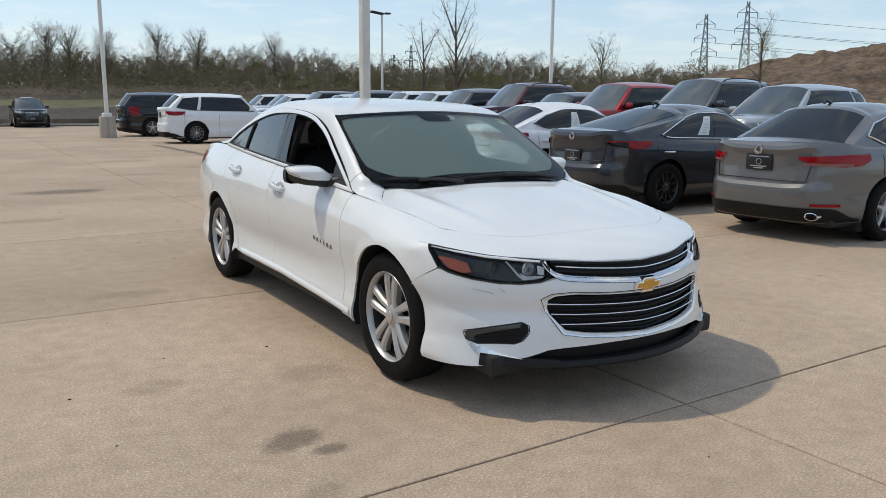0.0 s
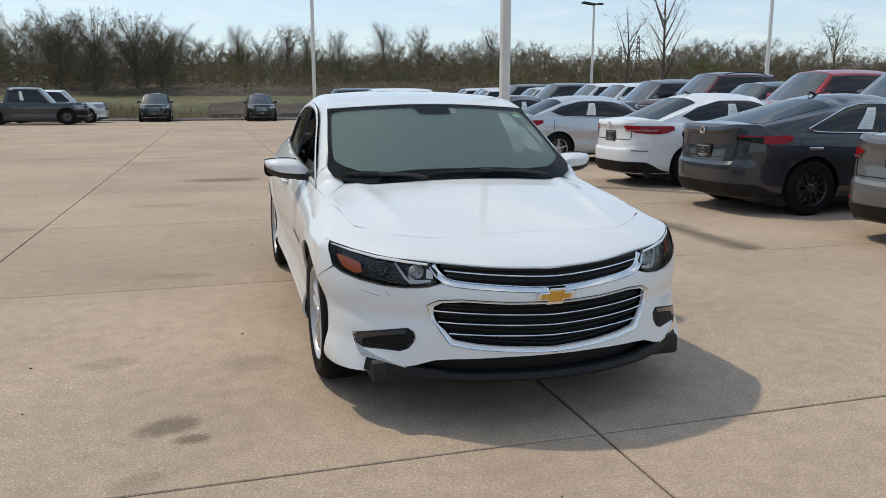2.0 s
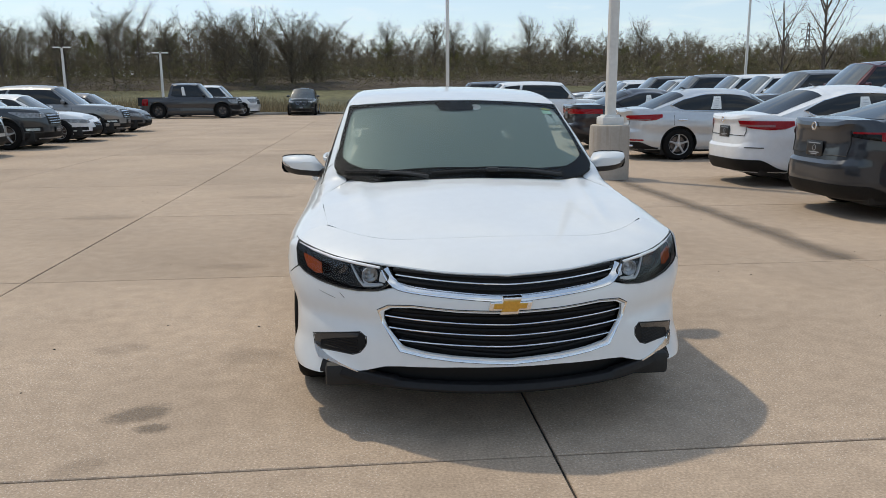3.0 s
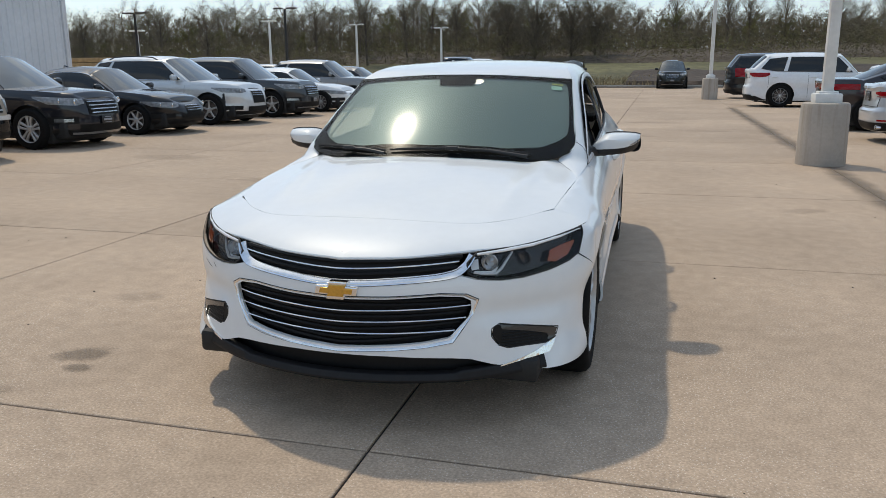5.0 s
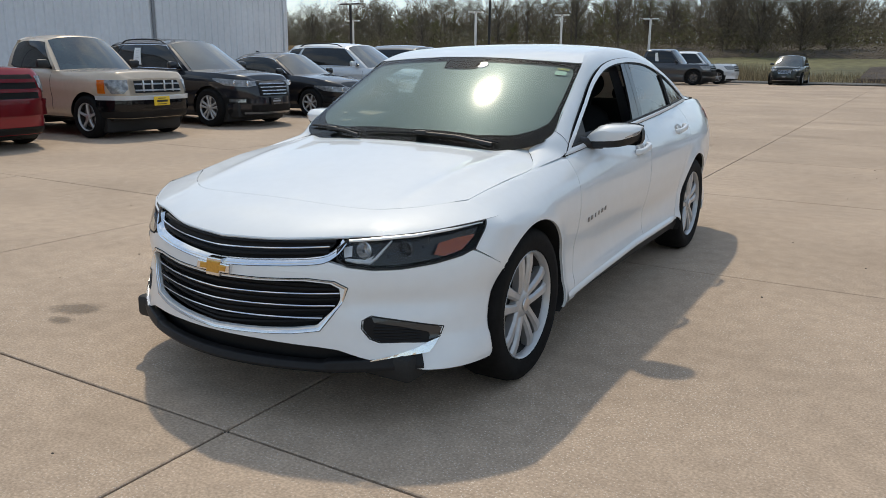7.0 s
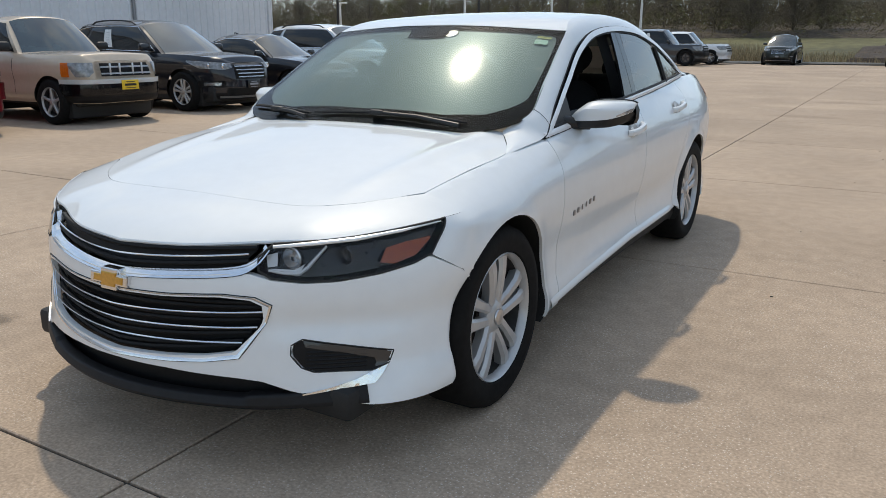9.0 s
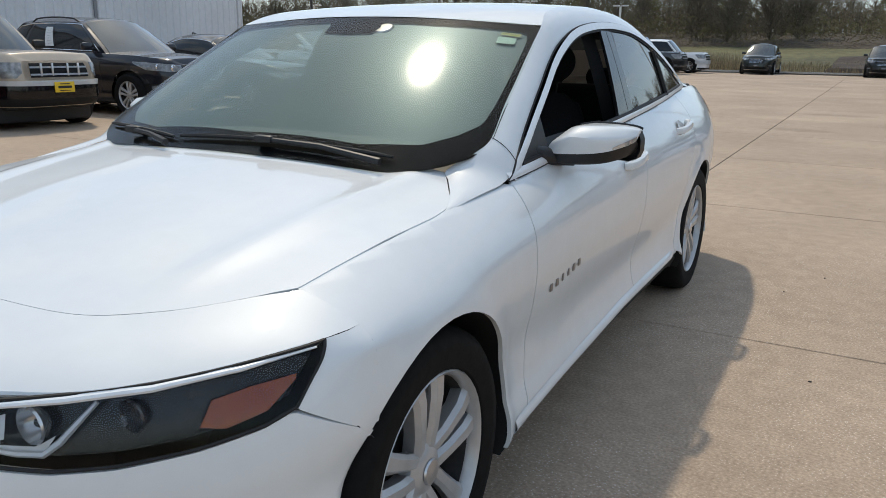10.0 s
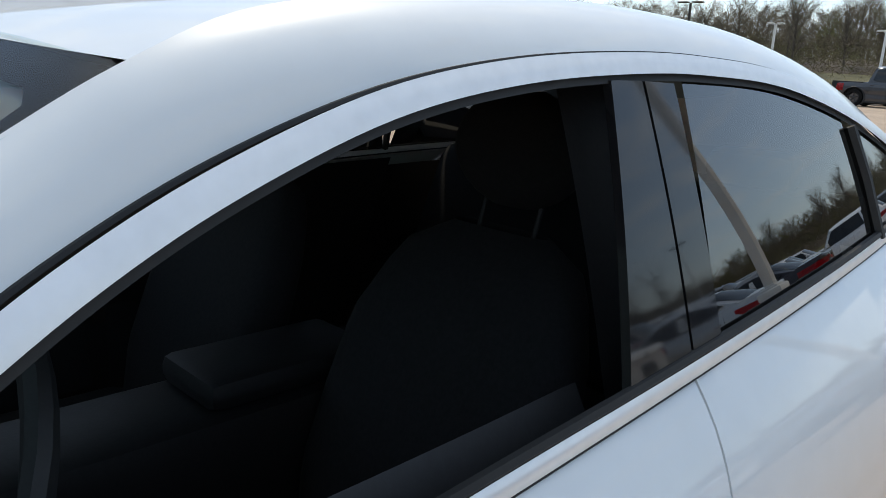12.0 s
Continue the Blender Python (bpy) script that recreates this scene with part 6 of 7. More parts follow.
part("grille_surround", ring_band(low_grille, grown(low_grille, 0.46, 0.009, 0.017, 0.014), -0.006, 0.004), CHROME, hero, "broad chrome frame", angle=60)
follow(fpoly(grown(low_grille, 0.46, 0.0105, 0.0185, 0.0155)), flift(0.0005), 0.0016, "surround_seam", SEAL, hero, 5)
gr = sheet_part("lower_grille", flift(-0.045), fpoly([(x * 1.03, z + (0.006 if z > 0.46 else -0.006)) for x, z in low_grille]), GRILLE, hero, 0.03)
for k in range(11):
    chrome = k in (2, 5, 8)
    f = (0.27, 0.51, 0.75)[k // 3] if chrome else (k + 0.5) / 11
    g = (0.14, 0.47, 0.80)[k // 3] if chrome else f
    b2 = bmesh.new()
    zc0, zc1 = 0.363 + (0.546 - 0.363) * f, 0.405 + (0.548 - 0.405) * g
    xe = lerp(zc1, [0.395, 0.475, 0.522, 0.553], [0.425, 0.492, 0.506, 0.468]) - 0.008
    pts = []
    for q in range(-24, 25):
        x = xe * q / 24
        z = zc0 + (zc1 - zc0) * abs(q / 24) ** 1.2
        pts.append(flift(-0.006 if chrome else -0.026)(sx(x, z) * FS, z))
    tube(b2, pts, 0.0030 if chrome else 0.0065, 6)
    part("grille_bar" if chrome else "grille_slat", b2, CHROME if chrome else GRILLE, gr)
# upper grille, a slim black mouth with one bright line and a bright lower frame
ug_half = [(0.0, 0.698), (0.25, 0.704), (0.44, 0.716), (0.485, 0.718), (0.455, 0.676), (0.41, 0.652), (0.25, 0.638), (0.0, 0.624)]
ug = ug_half + [(-x, z) for x, z in ug_half[::-1][1:-1]]
g2 = sheet_part("upper_grille", flift(-0.035), fpoly([(x, z + (0.003 if z > 0.66 else -0.008)) for x, z in ug]), GRILLE, hero, 0.03)
for k, (za, zb_, r_, c_) in enumerate([(0.636, 0.664, 0.008, 0), (0.662, 0.688, 0.0030, 1), (0.682, 0.702, 0.008, 0)]):
    b2 = bmesh.new()
    pts = []
    for q in range(-24, 25):
        x = (0.45 if k < 2 else 0.465) * q / 24
        z = za + (zb_ - za) * abs(q / 24) ** 1.4
        pts.append(flift(-0.005 if c_ else -0.024)(sx(x, z) * FS, z))
    tube(b2, pts, r_, 6)
    part("grille_bar" if c_ else "grille_slat", b2, CHROME if c_ else GRILLE, g2)
low_frame = [(-0.486, 0.712), (-0.466, 0.676), (-0.415, 0.649), (-0.25, 0.633), (0.0, 0.619), (0.25, 0.633), (0.415, 0.649), (0.466, 0.676), (0.486, 0.712)]
cf = [(p.x, p.y) for p in spline([(x, z, 0) for x, z in low_frame], 60)]
cf_low = [(x * (1 + 0.017 * smooth(0.3, 0.5, abs(x)) / 0.45), z - 0.021 * (1 - 0.5 * smooth(0.42, 0.5, abs(x)))) for x, z in cf]
part("grille_frame", ring_band(cf, cf_low, -0.018, 0.004, False, 1, 5), CHROME, hero, "bright lower grille frame", angle=60)
b2 = bmesh.new()
tube(b2, [flift(0.0006)(sx(x, z) * FS, z - 0.0015) for x, z in cf_low], 0.0016, 5)
part("frame_seam", b2, SEAL, hero)

# bow badge as a plain gold shape with a bright rim
def plate_shape(poly, y_, depth, z0):
    b3 = bmesh.new()
    f0 = [b3.verts.new((x, y_, z0 + z)) for x, z in poly]
    f1 = [b3.verts.new((x, y_ + depth, z0 + z)) for x, z in poly]
    b3.faces.new(f0)
    for i in range(len(poly)):
        j = (i + 1) % len(poly)
        b3.faces.new((f0[i], f1[i], f1[j], f0[j]))
    bmesh.ops.recalc_face_normals(b3, faces=list(b3.faces))
    return b3
badge_shape = [(-0.088, -0.016), (-0.036, -0.016), (-0.042, -0.032), (0.030, -0.032), (0.036, -0.016), (0.080, -0.016), (0.088, 0.016), (0.040, 0.016), (0.046, 0.032), (-0.028, 0.032), (-0.034, 0.016), (-0.080, 0.016)]
badge_rim = plate_shape([(x * 1.02, z * 1.10) for x, z in badge_shape], -0.962, 0.03, 0.582)
bmesh.ops.bevel(badge_rim, geom=[e for e in badge_rim.edges if all(v.co.y < -0.961 for v in e.verts)], offset=0.005, segments=2, affect="EDGES", profile=0.6)
bd = part("badge", badge_rim, CHROME, hero, smooth=False)
inlay = plate_shape([(x * 0.80 if abs(x) > 0.05 else x * 0.93, z * 0.74) for x, z in badge_shape], -0.9655, 0.01, 0.582)
bmesh.ops.bevel(inlay, geom=[e for e in inlay.edges if all(v.co.y < -0.965 for v in e.verts)], offset=0.004, segments=2, affect="EDGES", profile=0.5)
part("badge_inlay", inlay, GOLD, bd, "gold inlay", smooth=False)

# lower intake and black splitter
sheet_part("lower_intake", flift(-0.06), fpoly([(0, 0.35), (0.45, 0.34), (0.62, 0.30), (0.66, 0.21), (0, 0.20), (-0.66, 0.21), (-0.62, 0.30), (-0.45, 0.34)]), GRILLE, hero, 0.04)
b2 = bmesh.new()


LIP = mat("splitter_black", (0.009, 0.009, 0.010), rough=0.55, spec=0.3, vary=0.2, scale=50, bump=0.0005)
SPE, SP0 = sx(0.772, 0.25), sx(0.45, 0.25)


def spl(u, v):
    a = (2 * u - 1) * SPE
    s = abs(a)
    end = smooth(SP0, SP0 + 0.012, s)
    ztop = lerp(s, [0, SP0, SP0 + 0.012, sx(0.57, 0.27), SPE], [0.258, 0.256, 0.264, 0.272, 0.296])
    zlow = 0.222 + 0.020 * smooth(SP0, SPE, s)
    o = lerp(v, [0, 0.12, 0.25, 0.7, 0.85, 1.0], [-0.03, 0.000, 0.003, 0.010 - 0.004 * end, 0.003, -0.12])
    z = lerp(v, [0, 0.12, 0.25, 0.7, 0.85, 1.0], [ztop + 0.004, ztop, ztop - 0.006, zlow + 0.012, zlow, zlow + 0.006])
    return fascia(o)(a, z)


grid(b2, spl, 140, 20)
bmesh.ops.recalc_face_normals(b2, faces=list(b2.faces))
part("front_splitter", b2, LIP, hero, "scraped black plastic lip", angle=60)
for sg in (1, -1):
    M = (lambda poly: poly) if sg > 0 else mirror2
    # fog pocket with bright corner trim
    pk = sheet_part("fog_pocket", flift(-0.002), M(fpoly([(min(x * 1.01, 0.81), z) for x, z in fog_poly])), GRILLE, hero, 0.02)
    for k in range(5):
        z = 0.350 + 0.012 * k
        b2 = bmesh.new()
        tube(b2, [flift(-0.002)(sg * sx(x, z) * FS, z) for x in np.linspace(0.61, 0.75, 10)], 0.0032, 5)
        part("pocket_slat", b2, GRILLE, pk)
    follow(M(fpoly(fog_poly)), flift(-0.001), 0.0025, "pocket_rim", SEAL, pk)
    drl = [(0.600, 0.4335), (0.70, 0.413), (0.802, 0.386), (0.795, 0.351), (0.768, 0.343), (0.775, 0.368), (0.70, 0.394), (0.608, 0.414)]
    sheet_part("running_light", flift(0.001), M(fpoly(drl)), mat("lamp_smoke", (0.030, 0.030, 0.031), rough=0.2, coat=0.5), pk, 0.01)
    ch = [(0.796, 0.350), (0.790, 0.325), (0.778, 0.300), (0.69, 0.287), (0.585, 0.266), (0.60, 0.272), (0.68, 0.294), (0.735, 0.315), (0.764, 0.333)]
    sheet_part("corner_trim", flift(0.006), M(fpoly(ch)), CHROME, hero, 0.01, 0.012)
    # headlight: dark bowl, lamps, amber end, smoked cover
    hl = sheet_part("headlight", flift(-0.050), M(fpoly(lamp_poly)), mat("lamp_housing", (0.014, 0.014, 0.015), rough=0.25, coat=0.3, vary=0.3, scale=20), hero, 0.02)
    sheet_part("amber_reflector", flift(-0.022), M(fpoly([(0.866, 0.716), (0.815, 0.706), (0.775, 0.692), (0.770, 0.652), (0.80, 0.645), (0.842, 0.664)])), AMBER, hl, 0.012)
    for cx_, cz_, r_ in ((0.568, 0.674, 0.034), (0.690, 0.678, 0.030)):
        b2 = bmesh.new()
        p = fascia(-0.030)(sg * sx(cx_, cz_), cz_)
        disc_lathe(b2, [(-0.012, r_), (-0.016, r_ * 0.93), (0.0, r_ * 0.85), (0.010, r_ * 0.6), (0.0, 0.0005)] if cx_ < 0.6 else [(-0.006, r_), (-0.008, r_ * 0.9), (0.008, r_ * 0.7), (0.01, 0.0005)], 24, "y", p)
        part("lamp_bowl", b2, CLEARLENS if cx_ < 0.6 else mat("lamp_bowl_dark", (0.16, 0.16, 0.165), rough=0.12, metal=0.8), hl)
    b2 = bmesh.new()
    tube(b2, [flift(-0.018)(sg * sx(x, z) * FS, z) for x, z in [(0.508, 0.640), (0.55, 0.632), (0.588, 0.630), (0.606, 0.648), (0.622, 0.675), (0.640, 0.706)]], [0.004, 0.005, 0.006, 0.0065, 0.0055, 0.004], 6)
    part("lamp_frame", b2, TRIMSILVER, hl)
    sheet_part("lamp_reflector", flift(-0.026), M(fpoly([(0.494, 0.680), (0.522, 0.688), (0.528, 0.650), (0.503, 0.646)])), TRIMSILVER, hl, 0.01)
    sheet_part("lamp_reflector", flift(-0.024), M(fpoly([(0.505, 0.644), (0.575, 0.640), (0.598, 0.656), (0.588, 0.632), (0.53, 0.630)])), TRIMSILVER, hl, 0.01)
    b2 = bmesh.new()
    tube(b2, [flift(0.001)(sg * sx(x, z) * FS, z) for x, z in [(0.862, 0.757), (0.79, 0.741), (0.70, 0.726), (0.60, 0.717), (0.51, 0.710)]], [0.002, 0.005, 0.0065, 0.0065, 0.005], 8)
    part("light_bar", b2, TRIMSILVER, hl, "bright daytime running bar")
    cov = sheet_part("lamp_cover", flift(0.001), M(fpoly(lamp_poly)), LAMPGLASS, hl, 0.016)
    cov.visible_shadow = False
    follow(M(fpoly(lamp_poly)), flift(-0.001), 0.0035, "lamp_gasket", SEAL, hl, 5)

    tip = M([(sx(0.868, 0.764) * FS, 0.766), (sx(0.875, 0.712) * FS, 0.712), (sx(0.868, 0.668) * FS, 0.667), (0.95 * FS, 0.6008), (FS, 0.5488), (FS, 0.770)])
    b2 = bmesh.new()
    panel(b2, flift(0.0), tip, [arch_f if sg > 0 else mirror2(arch_f)], 0.01)
    part("fender_tip", b2, WHITE, hero)
    b2 = bmesh.new()
    tube(b2, [flift(0.0003)(a, b) for a, b in M([(sx(0.868, 0.667) * FS, 0.667), (0.95 * FS, 0.6015), (FS, 0.5495)])], 0.0010, 5)
    part("bumper_seam", b2, SEAL, hero)

# ----- nose strip between the lamps and the hood
lamp_top = [tuple(fascia(0.0)(sx(x, z), z)) for x, z in ((0.60, 0.727), (0.70, 0.736), (0.79, 0.751), (0.866, 0.767))] + [tuple(fascia(0.0)(1.0, 0.770))]
noseA = spline([(0.0, -0.905, 0.698), (0.25, -0.864, 0.706), (0.49, -0.752, 0.720)] + lamp_top, 40)
bfront = [(0.0, -0.600), (0.25, -0.597), (0.45, -0.572), (0.58, -0.497), (0.67, -0.405), (0.715, -0.345), (0.742, END_Y)]
noseB = spline([(x, y, 0) for x, y in bfront], 40)
b2 = bmesh.new()


def nose(u, v):
    q = 2 * u - 1
    i = abs(q) * 40
    j = min(int(i), 39)
    a, b = noseA[j].lerp(noseA[j + 1], i - j), noseB[j].lerp(noseB[j + 1], i - j)
    b = Vector((b.x, b.y, hood_z(b.x, b.y)))
    y_m, z_m = a.y + (b.y - a.y) * 0.28, a.z + (b.z - a.z) * 0.55
    c = Vector((a.x + (b.x - a.x) * 0.3, y_m, z_m))
    c = c.lerp((a + b) / 2, abs(q) ** 4 * 0.8)
    p = a * (1 - v) ** 2 + c * 2 * v * (1 - v) + b * v * v
    zs_ = a.z + (b.z - a.z) * v ** 0.6
    p = p.lerp(Vector((side_x(END_Y, zs_), END_Y, zs_)), smooth(0.90, 1.0, abs(q)))
    return Vector((math.copysign(p.x, q), p.y, p.z))


grid(b2, nose, 80, 14)
bmesh.ops.recalc_face_normals(b2, faces=list(b2.faces))
part("nose_panel", b2, WHITE, hero, angle=60)
b2 = bmesh.new()
tube(b2, [Vector((s * p.x, p.y + 0.004, p.z - 0.004)) for s, P_ in ((-1, noseA[36::-1]), (1, noseA[1:37])) for p in P_], 0.006, 6)
part("nose_edge", b2, WHITE, hero)

# ----- hood
side_seam = [(0.752, -0.22), (0.766, -0.10), (0.780, 0.04), (0.787, 0.13), (0.783, 0.20), (0.764, 0.26), (0.734, 0.305), (0.692, 0.372), (0.662, 0.412)]
rear_edge = [(0.60, 0.385), (0.45, 0.335), (0.25, 0.295), (0.0, 0.275)]
gap = 0.0012
right_half = [(p.x, p.y + gap) for p in noseB[::2]] + [(x - gap, y) for x, y in side_seam] + rear_edge
hood_poly = right_half + [(-x, y) for x, y in right_half[::-1][1:-1]]


def hood_lift(a, b):
    z = hood_z(a, b)
    z += 0.010 * math.exp(-((abs(a) - 0.52 - 0.10 * (b + 0.5)) / 0.045) ** 2) * smooth(-0.6, -0.2, b)
    return Vector((a, b, z))


b2 = bmesh.new()
panel(b2, hood_lift, hood_poly, (), 0.025, 0.016, lambda co: Vector((0, 0, -1)))
part("hood", b2, WHITE, hero, angle=50)
# black sheet under the hood, put in to darken its seam
b2 = bmesh.new()
panel(b2, lambda a, b: Vector((a, b, hood_z(a, b) - 0.03)), [(x * 1.015, y - 0.02) for x, y in hood_poly], (), 0.06)
part("inner_structure", b2, SEAL, hero)

# ----- sides
front_seam = [(0.516, 0.902), (0.503, 0.863), (0.488, 0.815), (0.481, 0.74), (0.486, 0.665), (0.493, 0.58), (0.490, 0.42), (0.478, 0.285)]
mid_seam = [(1.702, 0.990), (1.694, 0.941), (1.682, 0.891), (1.658, 0.78), (1.642, 0.62), (1.638, 0.45), (1.636, 0.315)]
rear_seam = [(2.80, 1.043), (2.76, 0.96), (2.68, 0.86), (2.56, 0.76), (2.46, 0.67), (2.42, 0.58), (2.42, 0.45), (2.38, 0.36), (2.36, 0.318)]
top_line = lambda y0_, y1_, n_: [(y0_ + (y1_ - y0_) * k / n_, seam_z(y0_ + (y1_ - y0_) * k / n_)) for k in range(n_ + 1)]
g_ = 0.0024
for sg in (1, -1):
    sl = side_lift(sg)
    fender = [(END_Y, 0.225), (END_Y, 0.795), (END_Y, seam_z(END_Y) - 0.002)] + [(y, z - 0.002) for y, z in top_line(-0.25, 0.50, 16)] + [(y - g_, z) for y, z in front_seam] + [(0.475, 0.235), (0.30, 0.228)]
    b2 = bmesh.new()
    panel(b2, sl, fender, [arch_hole(HUB)], 0.018, 0.012, inw(sg))
    part("fender", b2, WHITE, hero, angle=50)
    door = [(y + g_, z) for y, z in front_seam[::-1]] + [(y, z) for y, z in top_line(0.53, 1.692, 18)] + [(y - g_, z) for y, z in mid_seam]
    b2 = bmesh.new()
    panel(b2, sl, door, (), 0.025, 0.012, inw(sg))
    fd = part("front_door", b2, WHITE, hero, angle=50)
    door = [(y + g_, z) for y, z in mid_seam[::-1]] + [(y, z) for y, z in top_line(1.71, 2.78, 16)] + [(y - g_, z) for y, z in rear_seam]
    b2 = bmesh.new()
    panel(b2, sl, door, [arch_hole(REAR)], 0.025, 0.012, inw(sg))
    rd = part("rear_door", b2, WHITE, hero, angle=50)
    quarter = [(y + g_, z) for y, z in rear_seam[::-1]] + top_line(2.82, 3.88, 12) + [(3.90, 0.9), (3.86, 0.6), (3.82, 0.40), (3.70, 0.26), (3.3, 0.25), (2.9, 0.25), (2.47, 0.28), (2.43, 0.30)]
    b2 = bmesh.new()
    panel(b2, sl, quarter, [arch_hole(REAR)], 0.025, 0.012, inw(sg))
    part("quarter_panel", b2, WHITE, hero, angle=50)
    # sill
    b2 = bmesh.new()

    def sill(u, v):
        y = 0.375 + (2.40 - 0.375) * u
        zb_ = lerp(y, [0.3, 0.75, 1.47, 2.5], [0.225, 0.250, 0.276, 0.28])
        z = zb_ + 0.052 * (1 - v)
        o = 0.001 + 0.006 * math.sin(math.pi * min(1, v * 1.2)) - 0.05 * max(0, v - 0.7) - 0.012 * smooth(2.25, 2.40, y)
        return Vector((sg * (side_x(y, max(z, 0.2)) + o), y, z))
    grid(b2, sill, 50, 8)
    bmesh.ops.recalc_face_normals(b2, faces=list(b2.faces))
    part("sill", b2, WHITE, hero)
    # black backing sheets put in so the panel gaps look dark, wheel housings
    b2 = bmesh.new()
    panel(b2, side_lift(sg, -0.035), [(0.33, 0.20), (0.33, 0.86), (0.5, 0.88), (1.5, 0.955), (2.7, 1.0), (3.6, 1.0), (3.75, 0.4), (3.3, 0.22)], [arch_hole(REAR)], 0.06)
    part("inner_shell", b2, SEAL, hero)
    for wy in (HUB, REAR):
        b2 = bmesh.new()
        grid(b2, lambda u, v: Vector((sg * (side_x(wy + ARCH * 1.01 * math.cos(-0.35 + (math.pi + 0.7) * u), max(0.2, AXZ + ARCH * math.sin(-0.35 + (math.pi + 0.7) * u))) - 0.006 - 0.32 * v), wy + (ARCH + 0.004) * math.cos(-0.35 + (math.pi + 0.7) * u), AXZ + (ARCH + 0.004) * math.sin(-0.35 + (math.pi + 0.7) * u))), 40, 4)
        part("wheel_housing", b2, SEAL, hero)
        wheel(hero, sg * (0.902 if wy == HUB else 0.885), wy, 0.335, 0.236, "double", sg, RIM, 0.215)
    # belt trim, upper frame trim, seals
    belt_pts = top_line(0.51, 3.16, 60)
    b2 = bmesh.new()
    grid(b2, lambda u, v: (lambda y: Vector((sg * (lerp(v, [0, 1], [seam_x(y) + 0.004, glass_x(y, seam_z(y) + 0.024) + 0.006]) + 0.003 * math.sin(math.pi * v)), y, seam_z(y) + 0.003 + 0.021 * v)))(0.512 + (3.17 - 0.512) * u), 80, 5)
    part("belt_trim", b2, TRIMSILVER, hero, "bright belt line trim")
    b2 = bmesh.new()
    tube(b2, [(sg * (seam_x(y) + 0.001), y, seam_z(y) + 0.001) for y in np.linspace(0.512, 3.15, 60)], 0.0035, 5)
    tube(b2, [(sg * (glass_x(y, seam_z(y) + 0.03) + 0.003), y, seam_z(y) + 0.029) for y in np.linspace(0.62, 3.05, 60)], 0.007, 6)
    part("belt_seal", b2, SEAL, hero)

O3 = [(0.789, 0.17, 0.877), (0.797, 0.28, 0.892), (0.803, 0.38, 0.902), (0.807, 0.46, 0.909), (0.804, 0.535, 0.928), (0.790, 0.60, 0.970), (0.772, 0.675, 1.018), (0.753, 0.778, 1.084), (0.731, 0.90, 1.156), (0.709, 1.02, 1.225), (0.690, 1.14, 1.277), (0.675, 1.295, 1.325), (0.665, 1.46, 1.353),
      (0.659, 1.65, 1.368), (0.654, 1.88, 1.372), (0.648, 2.19, 1.355), (0.645, 2.56, 1.288), (0.648, 2.93, 1.180), (0.662, 3.20, 1.085), (0.665, 3.42, 1.062)]
I3 = [(0.786, 0.185, 0.881), (0.745, 0.288, 0.903), (0.697, 0.368, 0.923), (0.668, 0.414, 0.944), (0.724, 0.480, 0.990), (0.736, 0.545, 1.022), (0.713, 0.67, 1.098), (0.698, 0.78, 1.164), (0.681, 0.885, 1.224), (0.666, 0.985, 1.280), (0.650, 1.09, 1.338), (0.612, 1.22, 1.385), (0.585, 1.42, 1.413),
      (0.570, 1.65, 1.428), (0.562, 1.88, 1.431), (0.556, 2.19, 1.415), (0.548, 2.56, 1.360), (0.55, 2.90, 1.262), (0.57, 3.18, 1.160), (0.60, 3.42, 1.082)]
# match the two rails by their knots rather than by length
def rail_curve(P_, n_):
    out = []
    for k in range(n_ + 1):
        i = k / n_ * (len(P_) - 1)
        j = min(int(i), len(P_) - 2)
        t = i - j
        a, b, c, d = (Vector(P_[m_]) for m_ in (max(j - 1, 0), j, j + 1, min(j + 2, len(P_) - 1)))
        out.append(0.5 * ((2 * b) + (c - a) * t + (2 * a - 5 * b + 4 * c - d) * t * t + (3 * b - a - 3 * c + d) * t ** 3))
    return out
NR = 128
Oc, Ic = rail_curve(O3, NR), rail_curve(I3, NR)


def yz_strip(pts, d0, d1, lift_, nm, material, parent, sg, k0, k1, nv=4, bow=0.0, label=""):
    """A band inside the rail curve, d0 to d1 from it, on the side glass surface."""
    b3 = bmesh.new()

    def fn(u, v):
        i = k0 + (k1 - k0) * u
        j = min(int(i), len(pts) - 2)
        p = pts[j].lerp(pts[j + 1], i - j)
        t = pts[min(j + 2, len(pts) - 1)] - pts[max(j - 1, 0)]
        n_ = Vector((0, t.z, -t.y)).normalized()
        d = d0 + (d1 - d0) * v
        q = p + n_ * d
        return Vector((sg * (glass_x(q.y, q.z) + lift_ + bow * math.sin(math.pi * v)), q.y, q.z))
    grid(b3, fn, int((k1 - k0) * 1.0), nv)
    bmesh.ops.recalc_face_normals(b3, faces=list(b3.faces))
    return part(nm, b3, material, parent, label)


def rail_zone(y0_, y1_, d):
    """Points d inside the rail from y0 to y1, as (y, z)."""
    out = []
    for j in range(1, NR):
        p, t = Oc[j], Oc[j + 1] - Oc[j - 1]
        n_ = Vector((0, t.z, -t.y)).normalized()
        q = p + n_ * d
        if y0_ <= q.y <= y1_:
            out.append((q.y, q.z))
    return out


